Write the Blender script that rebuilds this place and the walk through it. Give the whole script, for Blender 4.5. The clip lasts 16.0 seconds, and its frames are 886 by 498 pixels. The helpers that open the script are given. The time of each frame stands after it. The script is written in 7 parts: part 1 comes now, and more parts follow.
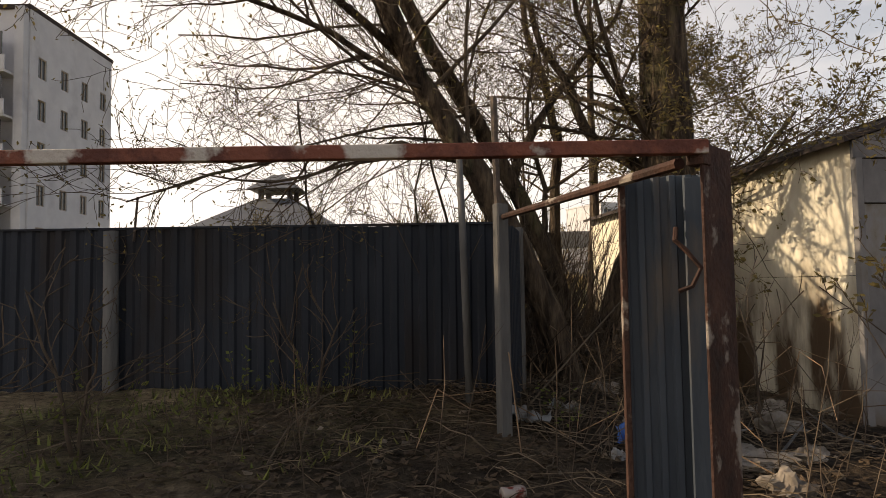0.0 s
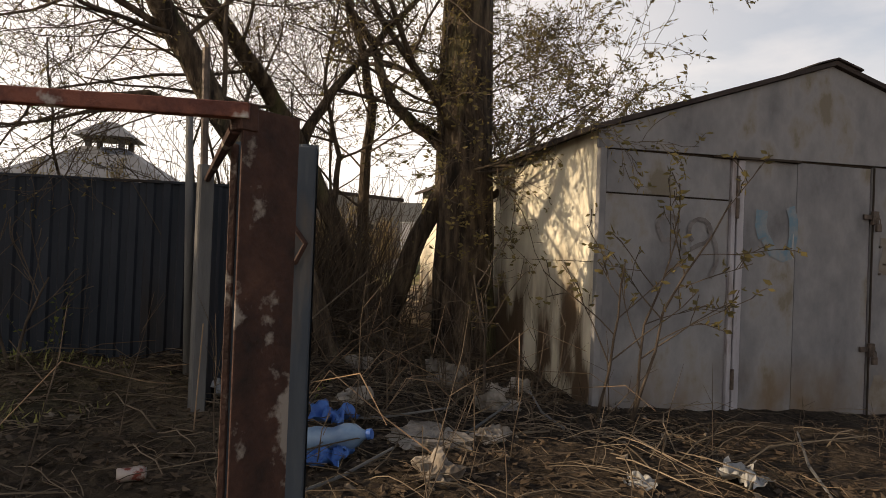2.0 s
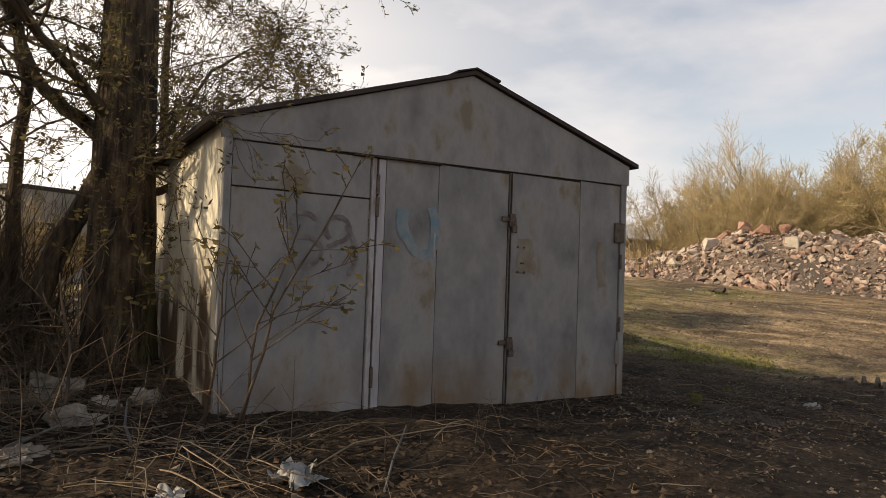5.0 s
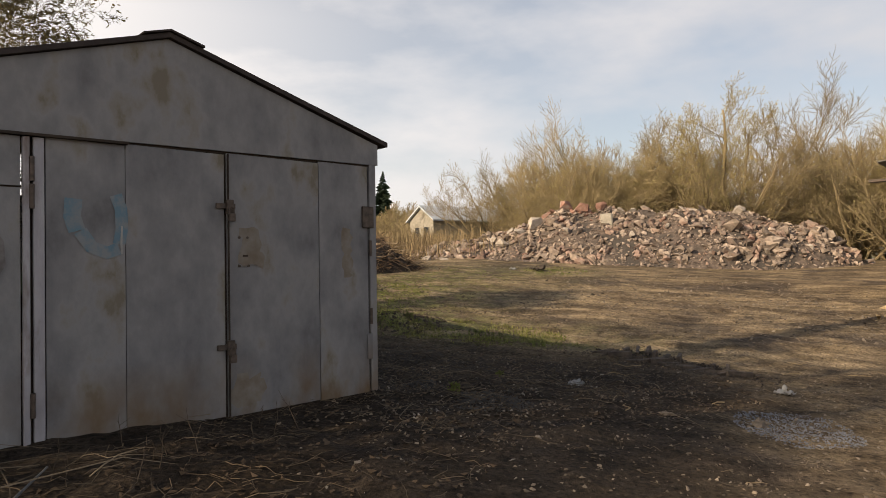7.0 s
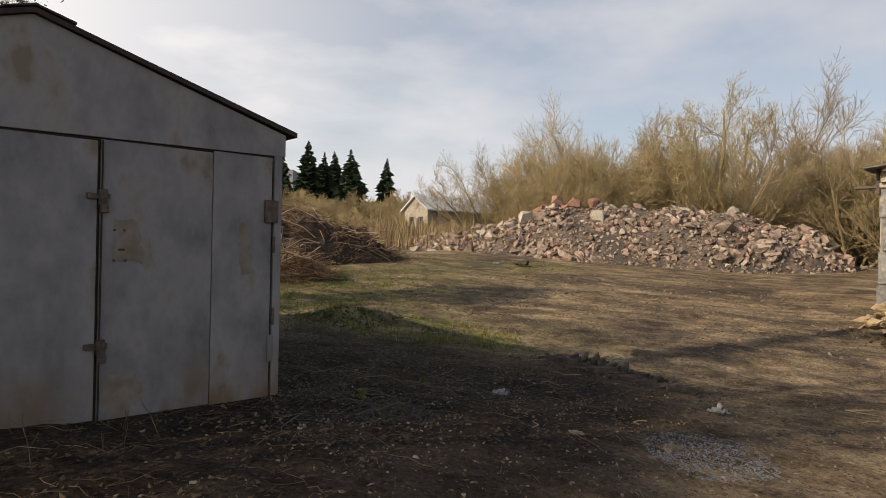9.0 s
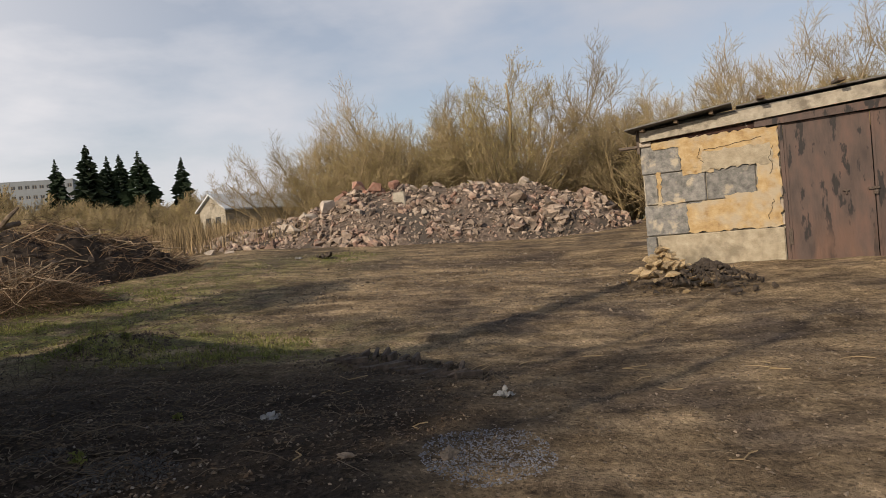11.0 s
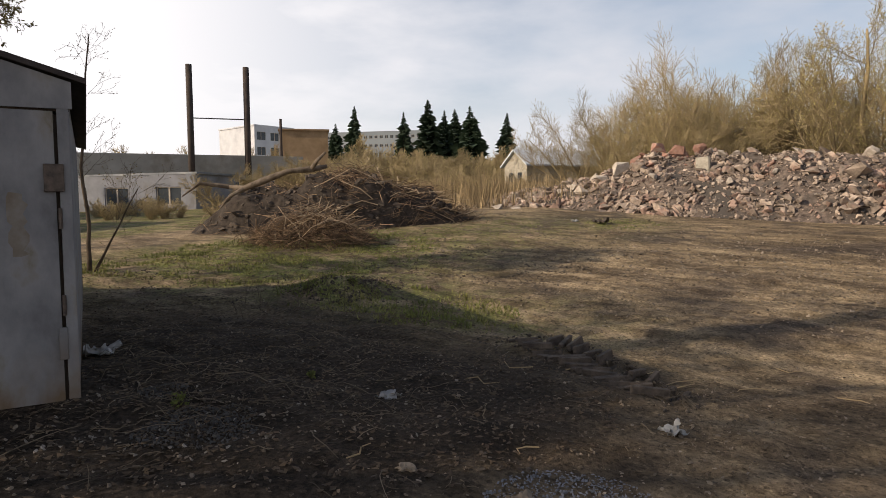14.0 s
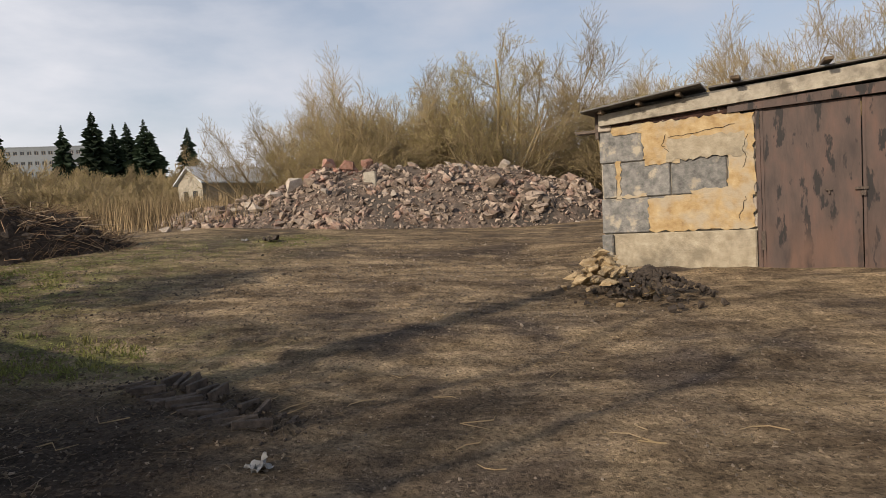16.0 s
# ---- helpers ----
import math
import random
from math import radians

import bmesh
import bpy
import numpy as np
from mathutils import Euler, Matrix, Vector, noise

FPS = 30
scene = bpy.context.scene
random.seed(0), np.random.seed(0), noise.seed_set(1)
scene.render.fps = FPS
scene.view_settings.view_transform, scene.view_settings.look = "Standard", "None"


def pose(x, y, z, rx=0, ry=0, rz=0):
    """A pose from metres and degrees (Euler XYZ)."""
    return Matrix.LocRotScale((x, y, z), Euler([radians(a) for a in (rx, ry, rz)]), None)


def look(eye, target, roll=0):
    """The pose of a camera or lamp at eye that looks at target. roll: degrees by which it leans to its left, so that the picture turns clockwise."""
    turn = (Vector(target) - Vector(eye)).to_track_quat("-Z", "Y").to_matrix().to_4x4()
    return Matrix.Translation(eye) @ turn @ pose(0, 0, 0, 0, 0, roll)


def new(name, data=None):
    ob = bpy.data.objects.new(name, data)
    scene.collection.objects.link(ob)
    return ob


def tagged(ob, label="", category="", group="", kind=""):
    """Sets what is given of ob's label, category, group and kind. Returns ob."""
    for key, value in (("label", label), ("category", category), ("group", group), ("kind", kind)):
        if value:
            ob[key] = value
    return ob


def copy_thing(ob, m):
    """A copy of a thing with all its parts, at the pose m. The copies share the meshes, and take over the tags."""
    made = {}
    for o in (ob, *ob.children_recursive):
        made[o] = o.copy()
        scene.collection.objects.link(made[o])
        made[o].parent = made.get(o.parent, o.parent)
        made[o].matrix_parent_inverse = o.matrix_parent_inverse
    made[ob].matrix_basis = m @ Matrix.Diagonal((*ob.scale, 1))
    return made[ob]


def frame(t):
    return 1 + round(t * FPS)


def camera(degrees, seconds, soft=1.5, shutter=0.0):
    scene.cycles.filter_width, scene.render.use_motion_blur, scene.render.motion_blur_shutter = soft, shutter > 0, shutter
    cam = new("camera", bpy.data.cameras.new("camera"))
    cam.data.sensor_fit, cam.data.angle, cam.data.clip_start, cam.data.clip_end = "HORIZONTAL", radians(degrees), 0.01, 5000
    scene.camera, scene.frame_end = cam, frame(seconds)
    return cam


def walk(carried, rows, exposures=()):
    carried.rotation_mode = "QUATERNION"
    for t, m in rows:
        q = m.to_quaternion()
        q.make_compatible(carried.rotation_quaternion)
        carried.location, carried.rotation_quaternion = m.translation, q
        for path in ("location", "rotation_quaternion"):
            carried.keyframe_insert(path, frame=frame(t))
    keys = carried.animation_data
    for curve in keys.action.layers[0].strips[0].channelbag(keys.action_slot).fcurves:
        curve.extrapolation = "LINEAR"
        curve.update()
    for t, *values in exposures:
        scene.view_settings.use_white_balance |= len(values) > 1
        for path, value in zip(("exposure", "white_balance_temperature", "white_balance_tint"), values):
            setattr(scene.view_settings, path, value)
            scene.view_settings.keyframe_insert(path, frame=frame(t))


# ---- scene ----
cam = camera(67.9, 16.0, soft=0.6)
# seconds, stops, kelvin, tint
EXPOSURES = ((0, 0.1, 7700, 13), (2, 0.18, 7650, 13), (5, 0.16, 7500, 12), (8, 0.0, 7100, 11), (11, -0.24, 6700, 11), (12.5, -0.12, 6700, 11), (14, -0.06, 6650, 11), (15, -0.16, 6600, 11), (16, -0.2, 6500, 11))
PATH = [
    (0, (-0.029, -0.157, 1.307), (0.999, 1.555, 1.418), -0.9),
    (0.5, (0.252, -0.411, 1.263), (1.51, 1.143, 1.251), 3.3),
    (1, (0.54, -0.562, 1.279), (1.925, 0.881, 1.295), 1.7),
    (1.5, (0.815, -0.552, 1.308), (2.181, 0.908, 1.377), 2.4),
    (2, (0.975, -0.656, 1.335), (2.261, 0.876, 1.355), 2.2),
    (2.5, (1.124, -0.918, 1.332), (2.557, 0.477, 1.349), 4.7),
    (3, (1.328, -1.029, 1.251), (2.748, 0.376, 1.347), 3.8),
    (3.5, (1.46, -0.987, 1.287), (2.719, 0.562, 1.412), 3.8),
    (4, (1.618, -1.179, 1.314), (2.755, 0.464, 1.407), 2.6),
    (4.5, (1.733, -1.317, 1.304), (3.111, 0.132, 1.304), 2.9),
    (5, (1.985, -1.431, 1.291), (3.669, -0.354, 1.363), 2.0),
    (5.2, (2.111, -1.418, 1.278), (3.93, -0.592, 1.381), 1.6),
    (7.3, (3.152, -2.249, 1.364), (5.034, -1.563, 1.398), -0.9),
    (7.5, (3.234, -2.326, 1.385), (5.088, -1.578, 1.421), 0.4),
    (8, (3.375, -2.564, 1.46), (5.247, -1.858, 1.465), 0.8),
    (8.2, (3.425, -2.63, 1.455), (5.299, -1.93, 1.466), 1.6),
    (10.3, (4.247, -3.101, 1.488), (6.139, -2.452, 1.447), -1.7),
    (10.5, (4.348, -3.149, 1.515), (6.272, -2.605, 1.452), -3.1),
    (11, (4.572, -3.232, 1.525), (6.563, -3.056, 1.465), -5.4),
    (11.5, (4.794, -3.41, 1.51), (6.786, -3.279, 1.381), -4.8),
    (12, (5.068, -3.648, 1.536), (7.028, -3.266, 1.419), -5.7),
    (12.5, (5.458, -3.765, 1.517), (7.398, -3.289, 1.421), -3.6),
    (13, (5.684, -3.975, 1.528), (7.552, -3.273, 1.391), -3.3),
    (13.1, (5.711, -4.053, 1.529), (7.528, -3.233, 1.36), -2.9),
    (13.5, (5.897, -4.215, 1.548), (7.631, -3.235, 1.377), -2.0),
    (14, (6.083, -4.266, 1.535), (7.769, -3.198, 1.403), -0.5),
    (14.5, (6.195, -4.325, 1.536), (7.782, -3.108, 1.475), -1.5),
    (15, (6.313, -4.541, 1.553), (7.971, -3.425, 1.485), -1.8),
    (15.5, (6.471, -4.838, 1.583), (8.322, -4.089, 1.472), -2.4),
    (15.8, (6.536, -4.984, 1.595), (8.485, -4.55, 1.483), -3.6),
    (16, (6.617, -5.085, 1.606), (8.6, -4.851, 1.486), -3.4),
]
walk(cam, [(t, look(eye, target, roll)) for t, eye, target, roll in PATH], EXPOSURES)

# ---- light ----
SUN_AZ, SUN_EL = 142.0, 27.0
sun_dir = Vector((math.cos(radians(SUN_AZ)) * math.cos(radians(SUN_EL)), math.sin(radians(SUN_AZ)) * math.cos(radians(SUN_EL)), math.sin(radians(SUN_EL))))
sun = new("sun", bpy.data.lights.new("sun", "SUN"))
sun.data.energy, sun.data.angle, sun.data.color = 5.0, radians(0.6), (1.0, 0.85, 0.66)
sun.matrix_world = look(sun_dir * 50, (0, 0, 0))

world = bpy.data.worlds.new("sky")
scene.world = world
world.use_nodes = True
wn, wl = world.node_tree.nodes, world.node_tree.links
wn.clear()
sky = wn.new("ShaderNodeTexSky")
sky.sky_type, sky.sun_disc = "NISHITA", False
sky.sun_elevation, sky.sun_rotation = radians(SUN_EL), radians(90 - SUN_AZ)
sky.air_density, sky.dust_density = 1.0, 1.5
wco = wn.new("ShaderNodeTexCoord")
wmap = wn.new("ShaderNodeMapping")
wmap.inputs["Scale"].default_value = (1.0, 2.2, 5.5)
wmap.inputs["Rotation"].default_value = (0.25, 0.1, 0.5)
wnoise = wn.new("ShaderNodeTexNoise")
wnoise.inputs["Scale"].default_value, wnoise.inputs["Detail"].default_value = 1.5, 7
wnoise.inputs["Roughness"].default_value = 0.52
wramp = wn.new("ShaderNodeValToRGB")
wramp.color_ramp.elements[0].position, wramp.color_ramp.elements[0].color = 0.36, (0.42, 0.42, 0.42, 1)
wramp.color_ramp.elements[1].position, wramp.color_ramp.elements[1].color = 0.62, (0.95, 0.95, 0.95, 1)
wsep = wn.new("ShaderNodeSeparateXYZ")
wfall = wn.new("ShaderNodeMapRange")
wfall.inputs[1].default_value, wfall.inputs[2].default_value, wfall.inputs[3].default_value, wfall.inputs[4].default_value = 0.34, 0.7, 0.94, 0.02
wcover = wn.new("ShaderNodeMath")
wcover.operation = "MULTIPLY"
wveil = wn.new("ShaderNodeMath")
wveil.operation = "MULTIPLY"
wmost = wn.new("ShaderNodeMath")
wmost.operation = "MAXIMUM"
wside = wn.new("ShaderNodeVectorMath")
wside.operation = "DOT_PRODUCT"
wside.inputs[1].default_value = (sun_dir.x, sun_dir.y, 0)
wtoward = wn.new("ShaderNodeMapRange")
wtoward.inputs[1].default_value, wtoward.inputs[2].default_value = -0.74, 0.06
wcloud = wn.new("ShaderNodeMixRGB")
wcloud.inputs[1].default_value, wcloud.inputs[2].default_value = (4.7, 4.95, 5.6, 1), (8.4, 8.25, 8.4, 1)
wmix = wn.new("ShaderNodeMixRGB")
wbg = wn.new("ShaderNodeBackground")
wbg.inputs["Strength"].default_value = 0.135
wout = wn.new("ShaderNodeOutputWorld")
for a, b in ((wco.outputs["Generated"], wmap.inputs["Vector"]), (wmap.outputs[0], wnoise.inputs["Vector"]), (wnoise.outputs["Fac"], wramp.inputs[0]),
             (wco.outputs["Generated"], wsep.inputs[0]), (wsep.outputs["Z"], wfall.inputs[0]), (wfall.outputs[0], wcover.inputs[0]), (wramp.outputs[0], wcover.inputs[1]),
             (wco.outputs["Generated"], wside.inputs[0]), (wside.outputs["Value"], wtoward.inputs[0]), (wtoward.outputs[0], wcloud.inputs[0]), (wcloud.outputs[0], wmix.inputs[2]),
             (wtoward.outputs[0], wveil.inputs[0]), (wfall.outputs[0], wveil.inputs[1]), (wveil.outputs[0], wmost.inputs[0]), (wcover.outputs[0], wmost.inputs[1]), (wmost.outputs[0], wmix.inputs[0]), (sky.outputs[0], wmix.inputs[1]), (wmix.outputs[0], wbg.inputs[0]), (wbg.outputs[0], wout.inputs[0])):
    wl.new(a, b)


# ---- materials ----
def surf(name, ramp, scale=6.0, rough=0.85, bump=0.3, fine=40.0, metal=0.0, stretch=(1, 1, 1), blot=None, blot_scale=1.2, blot_cut=(0.52, 0.66), rand=0.0, spec=0.3, detail=8, foot=None, island=0.0, deep=0.02):
    """A surface with a grain ramp, a second larger blotch colour and a fine relief."""
    m = bpy.data.materials.new(name)
    m.use_nodes = True
    n, l = m.node_tree.nodes, m.node_tree.links
    b = n["Principled BSDF"]
    b.inputs["Roughness"].default_value, b.inputs["Metallic"].default_value = rough, metal
    b.inputs["Specular IOR Level"].default_value = spec
    co, mp = n.new("ShaderNodeTexCoord"), n.new("ShaderNodeMapping")
    mp.inputs["Scale"].default_value = stretch
    l.new(co.outputs["Object"], mp.inputs["Vector"])
    if rand:
        oi, ad = n.new("ShaderNodeObjectInfo"), n.new("ShaderNodeVectorMath")
        ad.operation = "MULTIPLY_ADD"
        ad.inputs[1].default_value = (37, 53, 71)
        l.new(oi.outputs["Random"], ad.inputs[0])
        l.new(mp.outputs[0], ad.inputs[2])
        src = ad.outputs[0]
    else:
        src = mp.outputs[0]
    t1 = n.new("ShaderNodeTexNoise")
    t1.inputs["Scale"].default_value, t1.inputs["Detail"].default_value, t1.inputs["Roughness"].default_value = scale, detail, 0.62
    l.new(src, t1.inputs["Vector"])
    r1 = n.new("ShaderNodeValToRGB")
    els = r1.color_ramp.elements
    for k, (p, c) in enumerate(ramp):
        e = els[k] if k < 2 else els.new(p)
        e.position, e.color = p, (*c, 1)
    l.new(t1.outputs["Fac"], r1.inputs[0])
    col = r1.outputs[0]
    if blot:
        t2 = n.new("ShaderNodeTexNoise")
        t2.inputs["Scale"].default_value, t2.inputs["Detail"].default_value, t2.inputs["Roughness"].default_value = blot_scale, 6, 0.6
        l.new(src, t2.inputs["Vector"])
        r2 = n.new("ShaderNodeMapRange")
        r2.inputs[1].default_value, r2.inputs[2].default_value = blot_cut
        l.new(t2.outputs["Fac"], r2.inputs[0])
        mx = n.new("ShaderNodeMixRGB")
        mx.inputs[2].default_value = (*blot, 1)
        l.new(r2.outputs[0], mx.inputs[0])
        l.new(col, mx.inputs[1])
        col = mx.outputs[0]
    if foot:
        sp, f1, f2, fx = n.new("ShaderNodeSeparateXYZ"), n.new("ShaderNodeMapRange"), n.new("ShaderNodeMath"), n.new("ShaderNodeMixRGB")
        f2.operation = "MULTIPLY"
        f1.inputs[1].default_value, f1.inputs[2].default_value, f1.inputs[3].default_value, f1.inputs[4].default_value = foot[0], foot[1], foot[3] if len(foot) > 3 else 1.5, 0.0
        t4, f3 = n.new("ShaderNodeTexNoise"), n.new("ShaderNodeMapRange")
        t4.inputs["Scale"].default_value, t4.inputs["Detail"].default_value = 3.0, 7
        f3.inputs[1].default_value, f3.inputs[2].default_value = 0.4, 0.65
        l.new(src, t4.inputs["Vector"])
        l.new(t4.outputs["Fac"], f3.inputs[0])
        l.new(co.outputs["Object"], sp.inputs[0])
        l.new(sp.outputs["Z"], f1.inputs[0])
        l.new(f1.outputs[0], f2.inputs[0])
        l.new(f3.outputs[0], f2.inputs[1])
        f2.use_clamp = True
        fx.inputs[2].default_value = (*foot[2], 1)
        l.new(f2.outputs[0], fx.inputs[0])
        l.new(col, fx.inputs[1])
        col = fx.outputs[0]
    if rand:
        hs, mr = n.new("ShaderNodeHueSaturation"), n.new("ShaderNodeMapRange")
        mr.inputs[3].default_value, mr.inputs[4].default_value = 1 - rand, 1 + rand
        l.new(oi.outputs["Random"], mr.inputs[0])
        l.new(mr.outputs[0], hs.inputs["Value"])
        l.new(col, hs.inputs["Color"])
        col = hs.outputs[0]
    if island:
        ge, ir, ih = n.new("ShaderNodeNewGeometry"), n.new("ShaderNodeMapRange"), n.new("ShaderNodeHueSaturation")
        ir.inputs[3].default_value, ir.inputs[4].default_value = 1 - island, 1 + island
        l.new(ge.outputs["Random Per Island"], ir.inputs[0])
        l.new(ir.outputs[0], ih.inputs["Value"])
        l.new(col, ih.inputs["Color"])
        col = ih.outputs[0]
    l.new(col, b.inputs["Base Color"])
    if bump:
        t3, bp = n.new("ShaderNodeTexNoise"), n.new("ShaderNodeBump")
        t3.inputs["Scale"].default_value, t3.inputs["Detail"].default_value = fine, 5
        bp.inputs["Strength"].default_value, bp.inputs["Distance"].default_value = bump, deep
        l.new(src, t3.inputs["Vector"])
        l.new(t3.outputs["Fac"], bp.inputs["Height"])
        l.new(bp.outputs[0], b.inputs["Normal"])
    return m


def leaf_surf(name, c0, c1, through_share=0.45):
    """Thin leaves: half of the light goes through them."""
    m = surf(name, [(0.3, c0), (0.7, c1)], 3, 0.7, 0)
    n, l = m.node_tree.nodes, m.node_tree.links
    b, out = n["Principled BSDF"], n["Material Output"]
    tr, mx = n.new("ShaderNodeBsdfTranslucent"), n.new("ShaderNodeMixShader")
    l.new(b.inputs["Base Color"].links[0].from_socket, tr.inputs["Color"])
    mx.inputs[0].default_value = through_share
    l.new(b.outputs[0], mx.inputs[1])
    l.new(tr.outputs[0], mx.inputs[2])
    l.new(mx.outputs[0], out.inputs["Surface"])
    return m


M_BARK = surf("bark", [(0.36, (0.016, 0.012, 0.009)), (0.52, (0.07, 0.05, 0.034)), (0.68, (0.15, 0.115, 0.078))], 13, 0.95, 1.0, 22, stretch=(1, 1, 0.2), blot=(0.1, 0.1, 0.045), blot_scale=2.4, deep=0.07)
M_TWIG = surf("twig_bark", [(0.3, (0.035, 0.026, 0.019)), (0.7, (0.12, 0.09, 0.063))], 5, 0.9, 0)
M_LEAF = leaf_surf("young_leaves", (0.085, 0.068, 0.024), (0.23, 0.18, 0.065))
M_DEADLEAF = leaf_surf("dead_leaves", (0.03, 0.02, 0.013), (0.13, 0.09, 0.055), 0.15)
M_WILLOW = surf("willow_twig", [(0.3, (0.17, 0.13, 0.072)), (0.7, (0.38, 0.295, 0.17))], 2, 0.85, 0, rand=0.12)
M_WILLOWBUD = surf("willow_buds", [(0.3, (0.3, 0.25, 0.085)), (0.7, (0.5, 0.41, 0.17))], 1.5, 0.8, 0, rand=0.12)
M_SPRUCE = surf("spruce_needles", [(0.3, (0.014, 0.027, 0.016)), (0.7, (0.045, 0.07, 0.036))], 3, 0.9, 0, rand=0.2)
M_FENCE = surf("fence_sheet", [(0.3, (0.022, 0.026, 0.033)), (0.7, (0.04, 0.045, 0.055))], 3, 0.85, 0.15, 18, stretch=(1, 1, 0.3), blot=(0.036, 0.03, 0.027), blot_scale=0.9, rand=0.12, spec=0.12)
M_RUST = surf("rusty_steel", [(0.3, (0.018, 0.011, 0.009)), (0.5, (0.045, 0.021, 0.015)), (0.75, (0.085, 0.042, 0.028))], 7, 0.8, 0.5, 45, 0.0, blot=(0.24, 0.21, 0.18), blot_scale=3.0, blot_cut=(0.56, 0.6))
M_BEAM = surf("flaking_beam_paint", [(0.42, (0.09, 0.032, 0.024)), (0.55, (0.17, 0.06, 0.04))], 8, 0.75, 0.5, 50, blot=(0.42, 0.4, 0.37), blot_scale=2.3, blot_cut=(0.52, 0.56))
M_SHEETGREY = surf("grey_blue_sheet", [(0.3, (0.028, 0.038, 0.05)), (0.7, (0.062, 0.077, 0.094))], 3, 0.8, 0.2, 20, stretch=(1, 1, 0.25), blot=(0.13, 0.1, 0.07), blot_scale=2.0)
M_GREYPOST = surf("weathered_post", [(0.3, (0.075, 0.075, 0.075)), (0.7, (0.16, 0.155, 0.148))], 6, 0.9, 0.4, 40, stretch=(1, 1, 0.2), blot=(0.13, 0.12, 0.09))
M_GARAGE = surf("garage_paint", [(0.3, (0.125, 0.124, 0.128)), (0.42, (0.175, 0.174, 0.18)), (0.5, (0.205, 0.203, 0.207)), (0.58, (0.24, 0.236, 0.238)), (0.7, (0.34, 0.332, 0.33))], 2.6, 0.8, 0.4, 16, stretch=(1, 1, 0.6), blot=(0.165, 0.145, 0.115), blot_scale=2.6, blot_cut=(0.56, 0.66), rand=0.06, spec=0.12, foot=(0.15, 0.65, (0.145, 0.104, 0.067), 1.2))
# Garage paint paled and warmed for sunlight; foot mixes brown dirt with painted shade.
M_GARSUNSIDE = surf("garage_sunlit_side", [(0.3, (0.6, 0.55, 0.43)), (0.7, (0.8, 0.75, 0.61))], 4, 0.7, 0.4, 12, stretch=(1, 1, 0.3), blot=(0.36, 0.28, 0.18), blot_scale=2.2, blot_cut=(0.55, 0.75), foot=(0.45, 1.5, (0.1, 0.066, 0.039), 2.8))
M_RUSTSTAIN = surf("thin_rust_stain", [(0.35, (0.15, 0.122, 0.09)), (0.65, (0.205, 0.186, 0.165))], 7, 0.85, 0.3, 30)
M_SEAM = surf("dark_seam", [(0.3, (0.02, 0.016, 0.013)), (0.7, (0.05, 0.035, 0.025))], 9, 0.9, 0.2)
M_BAR = surf("hinge_bar_paint", [(0.3, (0.25, 0.24, 0.26)), (0.7, (0.4, 0.39, 0.41))], 6, 0.6, 0.3, 30, stretch=(1, 1, 0.3), blot=(0.12, 0.08, 0.06), blot_scale=4)
M_ROOFDARK = surf("dark_roofing", [(0.3, (0.022, 0.018, 0.017)), (0.7, (0.06, 0.047, 0.043))], 5, 0.9, 0.5, 30)
M_LOCK = surf("lock_metal", [(0.3, (0.05, 0.04, 0.035)), (0.7, (0.13, 0.1, 0.08))], 20, 0.55, 0.3, 60, 0.4)
M_BLUEPAINT = surf("blue_spray", [(0.4, (0.11, 0.185, 0.235)), (0.58, (0.2, 0.215, 0.225))], 9, 0.7, 0)
M_GREYSPRAY = surf("grey_spray", [(0.4, (0.1, 0.088, 0.085)), (0.66, (0.19, 0.18, 0.178))], 8, 0.7, 0)
M_PLASTER = surf("ochre_plaster", [(0.3, (0.27, 0.18, 0.09)), (0.45, (0.37, 0.26, 0.13)), (0.58, (0.43, 0.32, 0.175)), (0.72, (0.5, 0.4, 0.25))], 4.5, 0.97, 1.0, 14, blot=(0.38, 0.32, 0.23), blot_scale=1.6, blot_cut=(0.47, 0.6))
M_BLOCK = surf("concrete_block", [(0.3, (0.1, 0.1, 0.097)), (0.5, (0.19, 0.187, 0.178)), (0.7, (0.29, 0.28, 0.26))], 7, 0.97, 1.0, 22, blot=(0.37, 0.33, 0.26), blot_scale=3.0, blot_cut=(0.57, 0.66), rand=0.12)
M_BASEBLOCK = surf("pale_base_block", [(0.3, (0.26, 0.22, 0.155)), (0.7, (0.42, 0.37, 0.28))], 6, 0.97, 0.9, 22, blot=(0.22, 0.19, 0.14), blot_scale=1.6)
M_CONCRETE = surf("concrete", [(0.3, (0.25, 0.225, 0.18)), (0.7, (0.42, 0.38, 0.31))], 5, 0.95, 0.8, 20, blot=(0.17, 0.15, 0.12), blot_scale=2.0)
M_DOOR = surf("brown_door_steel", [(0.3, (0.05, 0.038, 0.035)), (0.5, (0.085, 0.06, 0.052)), (0.72, (0.13, 0.078, 0.062))], 2.8, 0.6, 0.4, 22, stretch=(1, 1, 0.28), blot=(0.022, 0.019, 0.019), blot_scale=4.6, blot_cut=(0.56, 0.6), foot=(-0.1, 1.1, (0.125, 0.075, 0.056)))
M_SLATE = surf("old_roof_slate", [(0.3, (0.09, 0.085, 0.08)), (0.7, (0.2, 0.19, 0.175))], 8, 0.95, 0.5, 40)
M_WOOD = surf("old_timber", [(0.3, (0.07, 0.05, 0.035)), (0.7, (0.2, 0.15, 0.1))], 6, 0.9, 0.4, 40, stretch=(1, 1, 1), rand=0.15)
